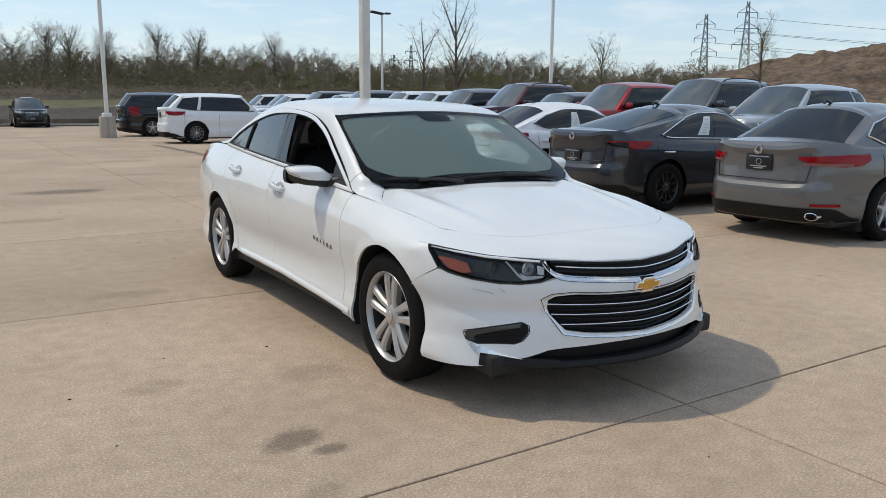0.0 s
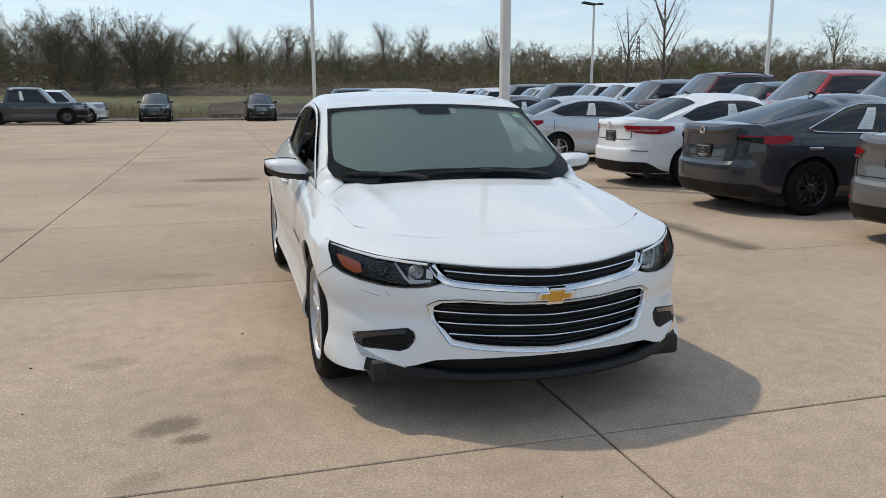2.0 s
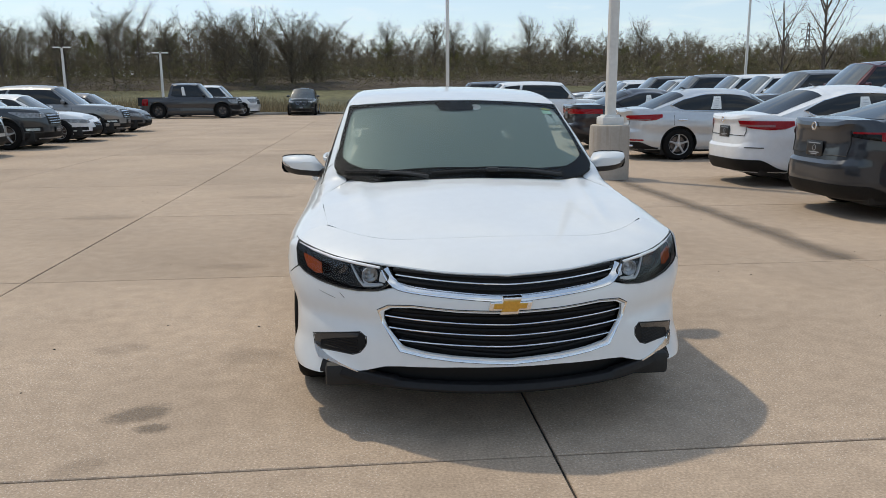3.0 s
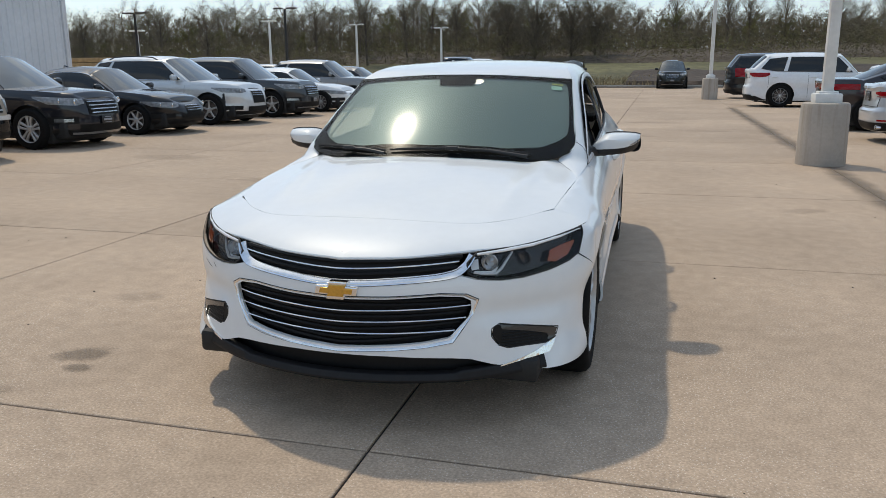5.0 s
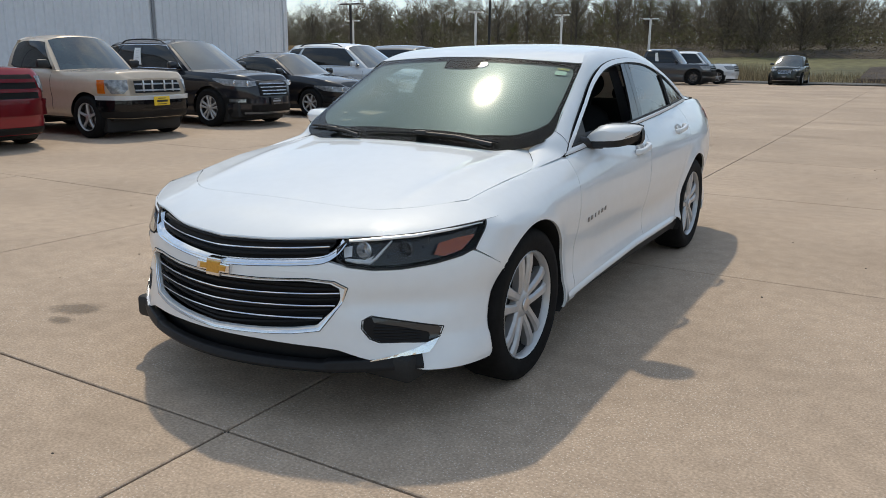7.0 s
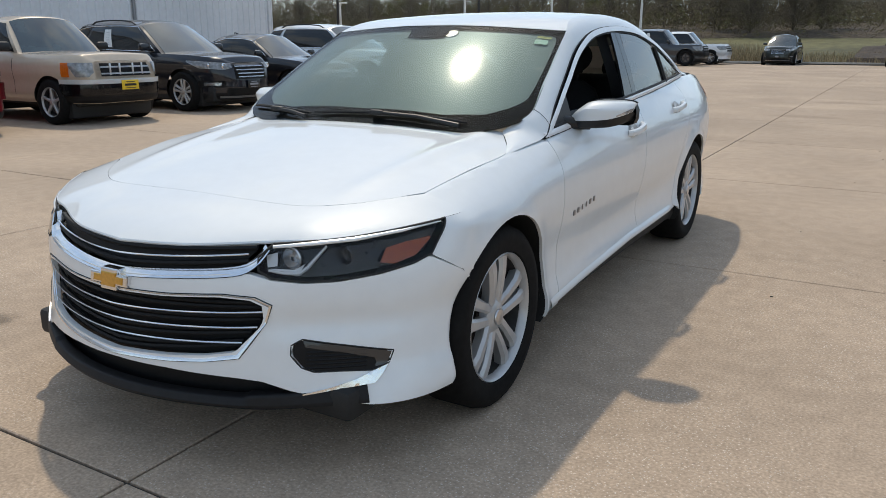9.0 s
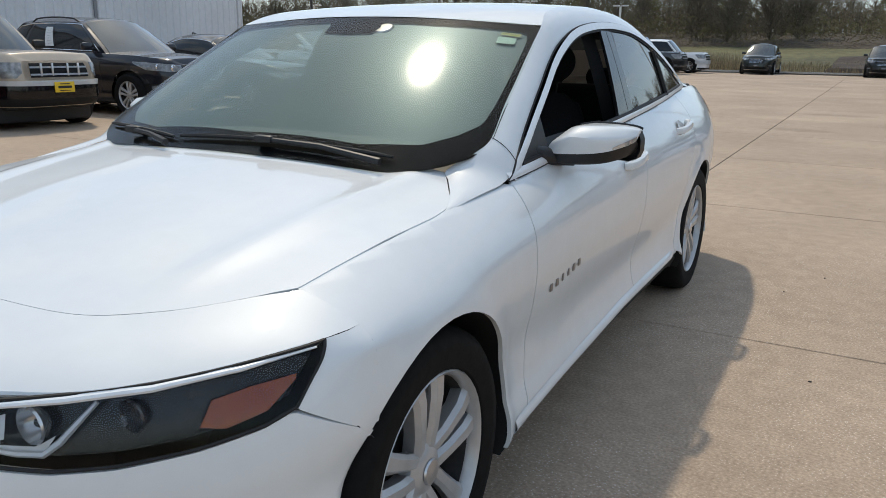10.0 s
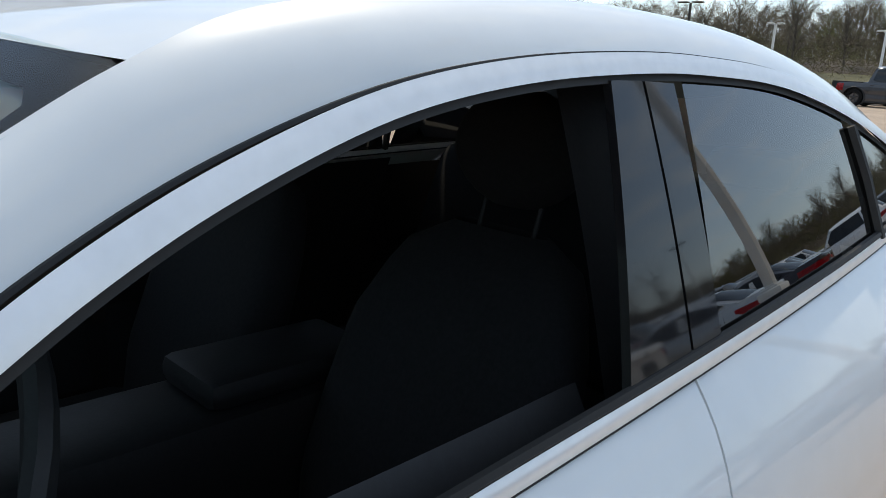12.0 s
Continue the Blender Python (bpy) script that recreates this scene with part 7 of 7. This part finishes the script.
for sg in (1, -1):
    b2 = bmesh.new()

    def rail(u, v):
        i = u * NR
        j = min(int(i), NR - 1)
        a, b = Oc[j].lerp(Oc[j + 1], i - j), Ic[j].lerp(Ic[j + 1], i - j)
        c = (a + b) / 2 + Vector((0.55, -0.25 if a.y < 1.2 else 0.0, 0.75)).normalized() * (0.22 * (a - b).length)
        p = a * (1 - v) ** 2 + c * 2 * v * (1 - v) + b * v * v
        return Vector((sg * p.x, p.y, p.z))
    grid(b2, rail, NR, 10)
    bmesh.ops.recalc_face_normals(b2, faces=list(b2.faces))
    part("roof_rail_panel", b2, WHITE, hero, "white windshield pillar and cant rail", angle=60)
    b2 = bmesh.new()
    tube(b2, [rail((4.75 + 0.25 * k / 8) / 19, k / 8) + Vector((sg * 0.0004, -0.0002, 0.0004)) for k in range(9)], 0.0012, 5)
    part("pillar_seam", b2, SEAL, hero)
    b2 = bmesh.new()
    tube(b2, [(sg * (p.x + 0.001), p.y, p.z - 0.003) for p in Oc[24:122]], 0.0038, 6)
    part("door_seal", b2, SEAL, hero)
    yz_strip(Oc, 0.001, 0.026, 0.008, "window_trim", TRIMSILVER, hero, sg, 27, 121, 5, 0.0015, "bright trim over the side windows")
    yz_strip(Oc, 0.0255, 0.036, 0.0, "window_frame", SEAL, hero, sg, 30, 118, 3)
    # sail panel
    sheet_part("sail_panel", glass_lift(sg, 0.002), [(0.58, 0.936), (0.66, 0.985), (0.72, 1.022), (0.775, 1.060), (0.812, 1.075), (0.815, 0.955), (0.70, 0.944)], BLACK, hero, 0.015, 0.01, direction=inw(sg))
    # pillar covers
    sheet_part("pillar_cover", glass_lift(sg, 0.004), [(1.553, 1.004), (1.645, 1.336), (1.714, 1.336), (1.692, 1.010)], PILLAR, hero, 0.02, 0.012, direction=inw(sg))
    sheet_part("pillar_cover", glass_lift(sg, 0.004), [(1.698, 1.010), (1.720, 1.336), (1.792, 1.334), (1.772, 1.012)], PILLAR, hero, 0.02, 0.012, direction=inw(sg))
    upper = rail_zone(1.80, 2.505, 0.033)
    rg = sheet_part("rear_door_glass", glass_lift(sg, -0.004), [(1.778, 1.015)] + upper + [(2.512, 1.050), (2.2, 1.040)], DOORGLASS, hero, 0.025)
    q_up = rail_zone(2.54, 3.12, 0.033)
    sheet_part("quarter_glass", glass_lift(sg, -0.004), [(2.54, 1.062)] + q_up + [(3.08, 1.078), (2.8, 1.072)], DOORGLASS, hero, 0.025)
    b2 = bmesh.new()
    tube(b2, [(sg * (glass_x(y, z) + 0.001), y, z) for y, z in ((2.488, 1.262), (2.512, 1.16), (2.527, 1.05))], 0.012, 6)
    part("window_divider", b2, SEAL, hero)
    # inner door panel and far pillar trims
    sheet_part("door_card", card_lift(sg), [(0.55, 0.55), (0.62, 0.965), (1.1, 0.985), (1.56, 1.0), (1.58, 0.45), (0.6, 0.4)], TRIMIN, hero, 0.05)
    sheet_part("door_card", card_lift(sg), [(1.62, 0.45), (1.66, 1.0), (2.5, 1.03), (2.5, 0.5)], TRIMIN, hero, 0.05)
    b2 = bmesh.new()
    grid(b2, lambda u, v: Vector((sg * (glass_x(1.60 + 0.2 * u, 0.6 + 0.76 * v) - 0.09), 1.60 + 0.06 * v + 0.18 * u, 0.6 + 0.76 * v)), 4, 12)
    part("pillar_lining", b2, TRIMIN, hero)
    b2 = bmesh.new()
    grid(b2, lambda u, v: (lambda a, b: Vector((sg * (a.x + (b.x - a.x) * v - 0.035), a.y + (b.y - a.y) * v + 0.02, a.z + (b.z - a.z) * v - 0.03)))(Oc[34 + int(80 * u)], Ic[34 + int(80 * u)]), 40, 3)
    part("pillar_lining", b2, TRIMIN, hero)
    # wing mirror
    mir = new("wing_mirror")
    mir.parent = hero
    # curves from the stem to the tip: lower front edge, crease, upper front edge, rear lip, underside
    low_f = rail_curve([(0.792, 0.806, 0.960), (0.860, 0.772, 0.962), (0.970, 0.776, 0.972), (1.032, 0.812, 0.990), (1.056, 0.860, 1.004)], 24)
    crease = rail_curve([(0.822, 0.795, 0.996), (0.885, 0.762, 1.014), (0.975, 0.772, 1.014), (1.034, 0.811, 1.017), (1.058, 0.862, 1.019)], 24)
    top_f = rail_curve([(0.866, 0.828, 1.036), (0.905, 0.808, 1.044), (0.985, 0.815, 1.044), (1.036, 0.848, 1.040), (1.058, 0.880, 1.034)], 24)
    lip_r = rail_curve([(0.868, 0.905, 1.038), (0.910, 0.905, 1.046), (0.985, 0.905, 1.047), (1.036, 0.905, 1.043), (1.060, 0.905, 1.036)], 24)
    under = rail_curve([(0.800, 0.815, 0.934), (0.870, 0.792, 0.930), (0.970, 0.803, 0.938), (1.032, 0.842, 0.958), (1.056, 0.880, 0.986)], 24)
    under_r = rail_curve([(0.830, 0.905, 0.940), (0.880, 0.905, 0.936), (0.970, 0.905, 0.944), (1.032, 0.905, 0.962), (1.058, 0.905, 0.990)], 24)

    def loft(curves, keep=(0, 24), n_=5, off=0.0):
        b3 = bmesh.new()
        rows_ = []
        for i in range(keep[0], keep[1] + 1):
            P_ = [c[i] for c in curves]
            row = []
            for j in range(len(P_) - 1):
                p0, p1, p2, p3 = P_[max(j - 1, 0)], P_[j], P_[j + 1], P_[min(j + 2, len(P_) - 1)]
                for k in range(n_):
                    t = k / n_
                    # tight corners: mostly straight between the curves
                    soft_ = 0.5 * ((2 * p1) + (p2 - p0) * t + (2 * p0 - 5 * p1 + 4 * p2 - p3) * t * t + (3 * p1 - p0 - 3 * p2 + p3) * t ** 3)
                    row.append(p1.lerp(p2, t).lerp(soft_, 0.55))
            row.append(P_[-1])
            rows_.append([b3.verts.new((sg * (p.x + off * 0.5), p.y - off, p.z)) for p in row])
        for a_, b_ in zip(rows_, rows_[1:]):
            for j in range(len(a_) - 1):
                b3.faces.new((a_[j], b_[j], b_[j + 1], a_[j + 1]))
        for row in (rows_[0], rows_[-1]):
            if off == 0.0 and len(row) > 3:
                b3.faces.new(row)
        bmesh.ops.recalc_face_normals(b3, faces=list(b3.faces))
        return b3
    part("mirror_cap", loft([low_f, crease, top_f, lip_r]), WHITE, mir, angle=40)
    b2 = loft([[p + Vector((0, 0.001, -0.001)) for p in low_f], under, under_r])
    box(b2, sg * 0.965, 0.902, 0.990, 0.20, 0.012, 0.095, 0.03)
    part("mirror_base", b2, BLACK, mir, angle=40)
    b2 = bmesh.new()
    tube(b2, [(sg * 0.745, 0.735, 0.968), (sg * 0.785, 0.775, 0.953), (sg * 0.825, 0.815, 0.945), (sg * 0.875, 0.845, 0.943)], [0.050, 0.036, 0.030, 0.028], 12, True, 0.85)
    part("mirror_stem", b2, BLACK, mir)
    b2 = bmesh.new()
    tube(b2, [(sg * (p.x + 0.001), p.y + 0.004, p.z + 0.001) for p in lip_r], 0.0045, 6)
    part("mirror_rim", b2, BLACK, mir)
    mid_ = [p.lerp(q, 0.08) for p, q in zip(low_f, crease)]
    part("turn_signal", loft([mid_, [p.lerp(q, min(0.95, 0.25 + 0.08 * max(0, i - 15))) for i, (p, q) in enumerate(zip(low_f, crease))]], (15, 24), 4, 0.003), CLEARLENS, mir)
    # handles
    for y, z in ((1.485, 0.864), (2.425, 0.912)):
        b2 = bmesh.new()
        pts = [(sg * (side_x(y + d, z) + o), y + d, z + d * 0.12) for d, o in ((-0.105, 0.004), (-0.095, 0.022), (-0.06, 0.033), (0.0, 0.037), (0.06, 0.034), (0.092, 0.022), (0.105, 0.004))]
        tube(b2, pts, [0.012, 0.014, 0.014, 0.014, 0.016, 0.016, 0.014], 8, True, 1.25)
        hd = part("door_handle", b2, WHITE, hero)
        b2 = bmesh.new()
        grid(b2, lambda u, v: Vector((sg * (side_x(y - 0.02 + 0.06 * v * math.cos(6.283 * u), z + 0.032 * v * math.sin(6.283 * u)) + 0.0025 - 0.010 * (1 - v * v) + 0.006), y - 0.02 + 0.06 * v * math.cos(6.283 * u), z + 0.032 * v * math.sin(6.283 * u))), 24, 4)
        # grey put into the white cup's paint as the shade inside it
        part("handle_cup", b2, mat("painted_cup_shade", (0.40, 0.41, 0.42), rough=0.4, coat=0.8), hd)
    # name badge reduced to plain bars
    nb = new("door_badge")
    nb.parent = hero
    for k in range(6):
        b2 = bmesh.new()
        y = 0.624 + 0.047 * k
        z = 0.594 + 0.022 * (k / 5)
        box(b2, sg * (side_x(y, z) + 0.002), y, z, 0.003, 0.021 if k not in (2, 3) else 0.012, 0.023, 0.001)
        part("badge_bar", b2, mat("badge_grey", (0.24, 0.24, 0.245), rough=0.3, metal=0.8), nb)

# ----- roof, windshield, rear
roof_c = hermite([0.98, 1.10, 1.35, 1.65, 1.90, 2.2, 2.5, 2.78], [1.360, 1.388, 1.425, 1.448, 1.457, 1.450, 1.424, 1.378])
iy = [p.y for p in Ic]


def edge_at(y):
    return float(np.interp(y, iy, [p.x for p in Ic])), float(np.interp(y, iy, [p.z for p in Ic]))


b2 = bmesh.new()


def roof(u, v):
    q = 2 * u - 1
    y0_ = 1.006 + 0.085 * q * q
    y = y0_ + (2.78 - 0.05 * q * q - y0_) * v
    xe, ze = edge_at(y)
    return Vector((xe * q, y, roof_c(y) + (ze - roof_c(y)) * abs(q) ** 2.3))


grid(b2, roof, 40, 50)
bmesh.ops.recalc_face_normals(b2, faces=list(b2.faces))
part("roof", b2, WHITE, hero, angle=60)
b2 = bmesh.new()
grid(b2, lambda u, v: roof(u, v) + Vector((0, 0.03 * (1 - v), -0.045)), 16, 20)
part("headliner", b2, HEADLINER, hero)


def ws_lift(d):
    return lambda a, b: Vector((a, b, 0.965 + (b - 0.28 - 0.30 * a * a) * 0.55 + 0.018 * math.sin(math.pi * min(1, max(0, (b - 0.25) / 0.8))) * (1 - a * a) + d))


ws_half = [(0.0, 0.22), (0.4, 0.255), (0.60, 0.345), (0.668, 0.398), (0.718, 0.452), (0.738, 0.505), (0.741, 0.55), (0.732, 0.60), (0.719, 0.676), (0.703, 0.79), (0.686, 0.90), (0.668, 1.0), (0.652, 1.088), (0.60, 1.078), (0.3, 1.034), (0.0, 1.016)]
ws_poly = ws_half + [(-x, y) for x, y in ws_half[::-1][1:-1]]
gl = sheet_part("windshield", ws_lift(-0.003), ws_poly, WINDSHIELD, hero, 0.035)
gl.visible_shadow = False
# added sheet behind the windshield, painted pale to brighten its clear centre
ig = sheet_part("inner_glass", ws_lift(-0.013), [(x * 0.975, y) for x, y in ws_poly], HAZESHEET, hero, 0.035, label="added pale sheet standing in for windshield haze")
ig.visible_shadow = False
in_half = [(0.0, 0.36), (0.40, 0.385), (0.57, 0.44), (0.645, 0.51), (0.690, 0.58), (0.688, 0.66), (0.677, 0.76), (0.660, 0.88), (0.642, 0.99), (0.620, 1.042), (0.3, 0.992), (0.12, 0.978), (0.10, 0.90), (0.0, 0.89)]
in_poly = in_half + [(-x, y) for x, y in in_half[::-1][1:-1]]
sheet_part("frit_border", ws_lift(-0.008), ws_poly, mat("frit_black", (0.008, 0.008, 0.009), rough=0.9, spec=0.05, vary=0.1), hero, 0.02, hole=[in_poly])
b2 = bmesh.new()
grid(b2, lambda u, v: (lambda x: Vector((x, 0.20 + 0.30 * x * x + 0.22 * v, 0.925 + 0.06 * v - 0.06 * x * x)))(-0.72 + 1.44 * u), 30, 4)
part("cowl", b2, BLACK, hero)
for sg in (1, -1):
    # added black box and sheet that darken the open gap at the hood corner
    b2 = bmesh.new()
    box(b2, sg * 0.64, 0.385, 0.872, 0.28, 0.22, 0.03, 0.006)
    grid(b2, lambda u, v: Vector((sg * (0.50 + 0.27 * u), 0.27 + 0.20 * v + 0.10 * u, 0.888 + 0.045 * v - 0.010 * u)), 6, 4)
    part("cowl_corner", b2, SEAL, hero)
b2 = bmesh.new()
box(b2, 0.0, 0.90, 1.262, 0.16, 0.09, 0.05, 0.02)
part("sensor_housing", b2, TRIMIN, hero)
b2 = bmesh.new()
disc_lathe(b2, [(0.0, 0.034), (0.004, 0.030), (0.004, 0.0005)], 24, "z", (0, 0, 0))
part("glass_sensor", b2, SATIN, hero, m=Matrix.Translation(ws_lift(-0.012)(0.124, 0.945)) @ Matrix.Rotation(radians(27), 4, "X"))
b2 = bmesh.new()
box(b2, 0.0, 0.985, 1.245, 0.25, 0.03, 0.07, 0.02)
part("rear_view_mirror", b2, TRIMIN, hero)
# wipers
for knob, b0, b1 in (((-0.455, 0.335), (-0.675, 0.420), (-0.235, 0.292)), ((0.13, 0.300), (-0.21, 0.296), (0.535, 0.342))):
    wp = new("wiper")
    wp.parent = hero
    L0, L1 = ws_lift(0.024), ws_lift(0.010)
    b2 = bmesh.new()
    tail = (b1[0] * 0.97, b1[1] - 0.03)
    tube(b2, [L0(*knob), L0((knob[0] + tail[0]) / 2, (knob[1] + tail[1]) / 2 + 0.004), L0(*tail)], [0.007, 0.008, 0.010], 8)
    box(b2, *L0(*knob), 0.065, 0.022, 0.022, 0.008)
    part("wiper_arm", b2, BLACK, wp)
    b2 = bmesh.new()
    tube(b2, [L1(b0[0] + (b1[0] - b0[0]) * k / 10, b0[1] + (b1[1] - b0[1]) * k / 10 + 0.012 - 0.05 * (k / 10) * (1 - k / 10) * (1 if knob[0] > 0 else 0.6)) for k in range(11)], [0.004] + [0.0065] * 9 + [0.004], 6)
    part("wiper_blade", b2, SEAL, wp)
# rear window, deck, tail
b2 = bmesh.new()


def backlight(u, v):
    q = 2 * u - 1
    y = (2.775 - 0.05 * q * q) + (3.42 - 2.775) * v
    xe, ze = edge_at(y)
    zc = roof_c(2.775) + (1.105 - roof_c(2.775)) * v ** 1.05
    return Vector((xe * q, y, zc + (ze - zc) * abs(q) ** 2.5 - 0.004))


grid(b2, backlight, 24, 16)
part("rear_window", b2, DOORGLASS, hero)
b2 = bmesh.new()


def deck(u, v):
    q = 2 * u - 1
    if v < 0.55:
        t = v / 0.55
        y = 3.41 + 0.47 * t - 0.10 * q * q * t
        zc = 1.105 - 0.015 * t
        w = lerp(y, [3.4, 3.9], [0.60, 0.60])
        return Vector((w * q * (1 + 0.08 * (1 - t)), y, zc + (seam_z(min(y, 3.85)) + 0.01 - zc) * abs(q) ** 3))
    t = (v - 0.55) / 0.45
    y = 3.88 + 0.05 * math.sin(t * 2.6) - 0.10 * q * q
    return Vector(((0.60 + 0.13 * smooth(0.1, 0.5, t)) * q, y, 1.09 - 0.80 * t))


grid(b2, deck, 30, 30)
part("trunk_and_rear_bumper", b2, WHITE, hero)
for sg in (1, -1):
    b2 = bmesh.new()
    panel(b2, side_lift(sg, 0.005), [(3.60, 0.92), (3.64, 0.985), (3.86, 0.99), (3.90, 0.88), (3.78, 0.86)], (), 0.02)
    part("tail_light", b2, REDLENS, hero)
# underbody
b2 = bmesh.new()
box(b2, 0, 1.35, 0.24, 1.5, 4.2, 0.10, 0.02)
box(b2, 0, 0.0, 0.40, 1.1, 1.2, 0.45, 0.02)
box(b2, 0, 3.2, 0.42, 1.1, 0.9, 0.4, 0.02)
part("underbody", b2, SEAL, hero)

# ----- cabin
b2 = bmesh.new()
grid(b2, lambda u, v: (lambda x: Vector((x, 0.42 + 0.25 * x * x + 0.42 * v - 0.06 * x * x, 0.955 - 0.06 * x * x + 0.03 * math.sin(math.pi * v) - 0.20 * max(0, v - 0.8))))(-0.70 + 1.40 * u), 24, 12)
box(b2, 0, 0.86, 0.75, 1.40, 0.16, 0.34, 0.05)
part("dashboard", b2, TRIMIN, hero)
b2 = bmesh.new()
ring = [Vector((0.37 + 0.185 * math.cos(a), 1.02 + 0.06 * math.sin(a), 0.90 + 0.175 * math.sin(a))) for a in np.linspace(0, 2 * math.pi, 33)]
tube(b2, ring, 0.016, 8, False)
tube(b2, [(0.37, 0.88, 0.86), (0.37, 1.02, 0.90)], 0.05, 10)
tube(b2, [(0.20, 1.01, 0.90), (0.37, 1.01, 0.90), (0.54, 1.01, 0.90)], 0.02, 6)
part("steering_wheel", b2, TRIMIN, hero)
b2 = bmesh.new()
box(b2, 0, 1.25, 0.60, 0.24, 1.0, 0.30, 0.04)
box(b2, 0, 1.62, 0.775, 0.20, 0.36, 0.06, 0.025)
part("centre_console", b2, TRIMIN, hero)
b2 = bmesh.new()
box(b2, 0, 1.8, 0.30, 1.5, 2.4, 0.06)
box(b2, 0, 3.02, 1.0, 1.30, 0.55, 0.04)
part("cabin_floor", b2, SEAL, hero)


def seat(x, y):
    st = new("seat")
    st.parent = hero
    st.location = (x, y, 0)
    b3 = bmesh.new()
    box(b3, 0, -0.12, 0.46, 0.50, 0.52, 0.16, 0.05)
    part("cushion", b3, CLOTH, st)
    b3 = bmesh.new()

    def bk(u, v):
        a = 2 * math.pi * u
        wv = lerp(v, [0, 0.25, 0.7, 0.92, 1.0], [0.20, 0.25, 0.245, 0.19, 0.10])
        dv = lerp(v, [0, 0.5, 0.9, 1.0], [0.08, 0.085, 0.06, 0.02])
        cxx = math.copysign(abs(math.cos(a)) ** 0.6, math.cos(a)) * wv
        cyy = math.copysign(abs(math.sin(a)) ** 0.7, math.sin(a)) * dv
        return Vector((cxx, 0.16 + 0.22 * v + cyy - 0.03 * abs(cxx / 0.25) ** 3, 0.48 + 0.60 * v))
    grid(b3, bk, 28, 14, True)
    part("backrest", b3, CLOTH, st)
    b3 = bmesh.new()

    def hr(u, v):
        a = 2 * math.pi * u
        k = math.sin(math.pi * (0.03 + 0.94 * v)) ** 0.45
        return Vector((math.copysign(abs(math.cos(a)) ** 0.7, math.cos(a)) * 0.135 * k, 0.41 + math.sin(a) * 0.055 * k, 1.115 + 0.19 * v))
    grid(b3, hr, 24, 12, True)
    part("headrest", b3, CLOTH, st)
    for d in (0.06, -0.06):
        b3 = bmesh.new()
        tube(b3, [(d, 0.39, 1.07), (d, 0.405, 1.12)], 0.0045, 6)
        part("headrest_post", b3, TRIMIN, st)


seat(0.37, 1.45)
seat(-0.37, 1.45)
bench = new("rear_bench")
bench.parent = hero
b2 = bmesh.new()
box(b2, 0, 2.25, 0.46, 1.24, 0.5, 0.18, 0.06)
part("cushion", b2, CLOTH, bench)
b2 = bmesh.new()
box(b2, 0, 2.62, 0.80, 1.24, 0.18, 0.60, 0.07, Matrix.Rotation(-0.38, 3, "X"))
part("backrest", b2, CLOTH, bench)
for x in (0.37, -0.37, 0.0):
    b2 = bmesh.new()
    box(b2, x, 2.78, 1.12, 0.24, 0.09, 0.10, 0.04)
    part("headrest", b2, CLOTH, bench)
# stickers inside the glass
b2 = bmesh.new()
panel(b2, ws_lift(-0.006), [(0.545, 0.985), (0.605, 0.995), (0.612, 0.960), (0.552, 0.946)], (), 0.02)
stk = part("sticker", b2, mat("sticker_green", (0.34, 0.56, 0.47), rough=0.6, vary=0.1), gl, "pale green inspection sticker")
b2 = bmesh.new()
panel(b2, ws_lift(-0.0055), [(0.545, 1.012), (0.610, 1.022), (0.611, 1.006), (0.547, 0.996)], (), 0.02)
strip = part("sticker", b2, mat("sticker_yellow", (0.42, 0.46, 0.14), rough=0.6, vary=0.15), gl, "faded yellow strip lettered in dark green")
txt = bpy.data.curves.new("word", "FONT")
txt.body, txt.size, txt.align_x, txt.align_y = "DETAILED", 0.0125, "CENTER", "CENTER"
holder = bpy.data.objects.new("word", txt)
wme = bpy.data.meshes.new_from_object(holder)
wme.materials.append(mat("dark_green_ink", (0.03, 0.07, 0.03), rough=0.7))
word = new("lettering", wme)
bpy.data.objects.remove(holder)
o_ = ws_lift(-0.0045)(0.578, 1.009)
ax = (ws_lift(-0.0045)(0.610, 1.014) - ws_lift(-0.0045)(0.546, 1.004)).normalized()
nz_ = ax.cross(ws_lift(-0.0045)(0.578, 1.03) - o_).normalized()
ay = nz_.cross(ax)
word.matrix_basis = Matrix((ax, ay, nz_)).transposed().to_4x4()
word.location = o_
word.parent = gl
# scuffs on the bumper corners
for sg, x, z, l in ((-1, 0.70, 0.565, 0.07), (-1, 0.66, 0.572, 0.02)):
    b2 = bmesh.new()
    tube(b2, [flift(0.0008)(sg * sx(x + l * t, z + 0.004 * math.sin(t * 5)) * FS, z + 0.02 * t) for t in np.linspace(0, 1, 8)], [0.0004, 0.0011, 0.0007, 0.0012, 0.0006, 0.0009, 0.0006, 0.0003], 5)
    part("scuff", b2, mat("scuff_grey", (0.10, 0.10, 0.10), rough=0.8, vary=0.3), bumper, "dark scrape mark")
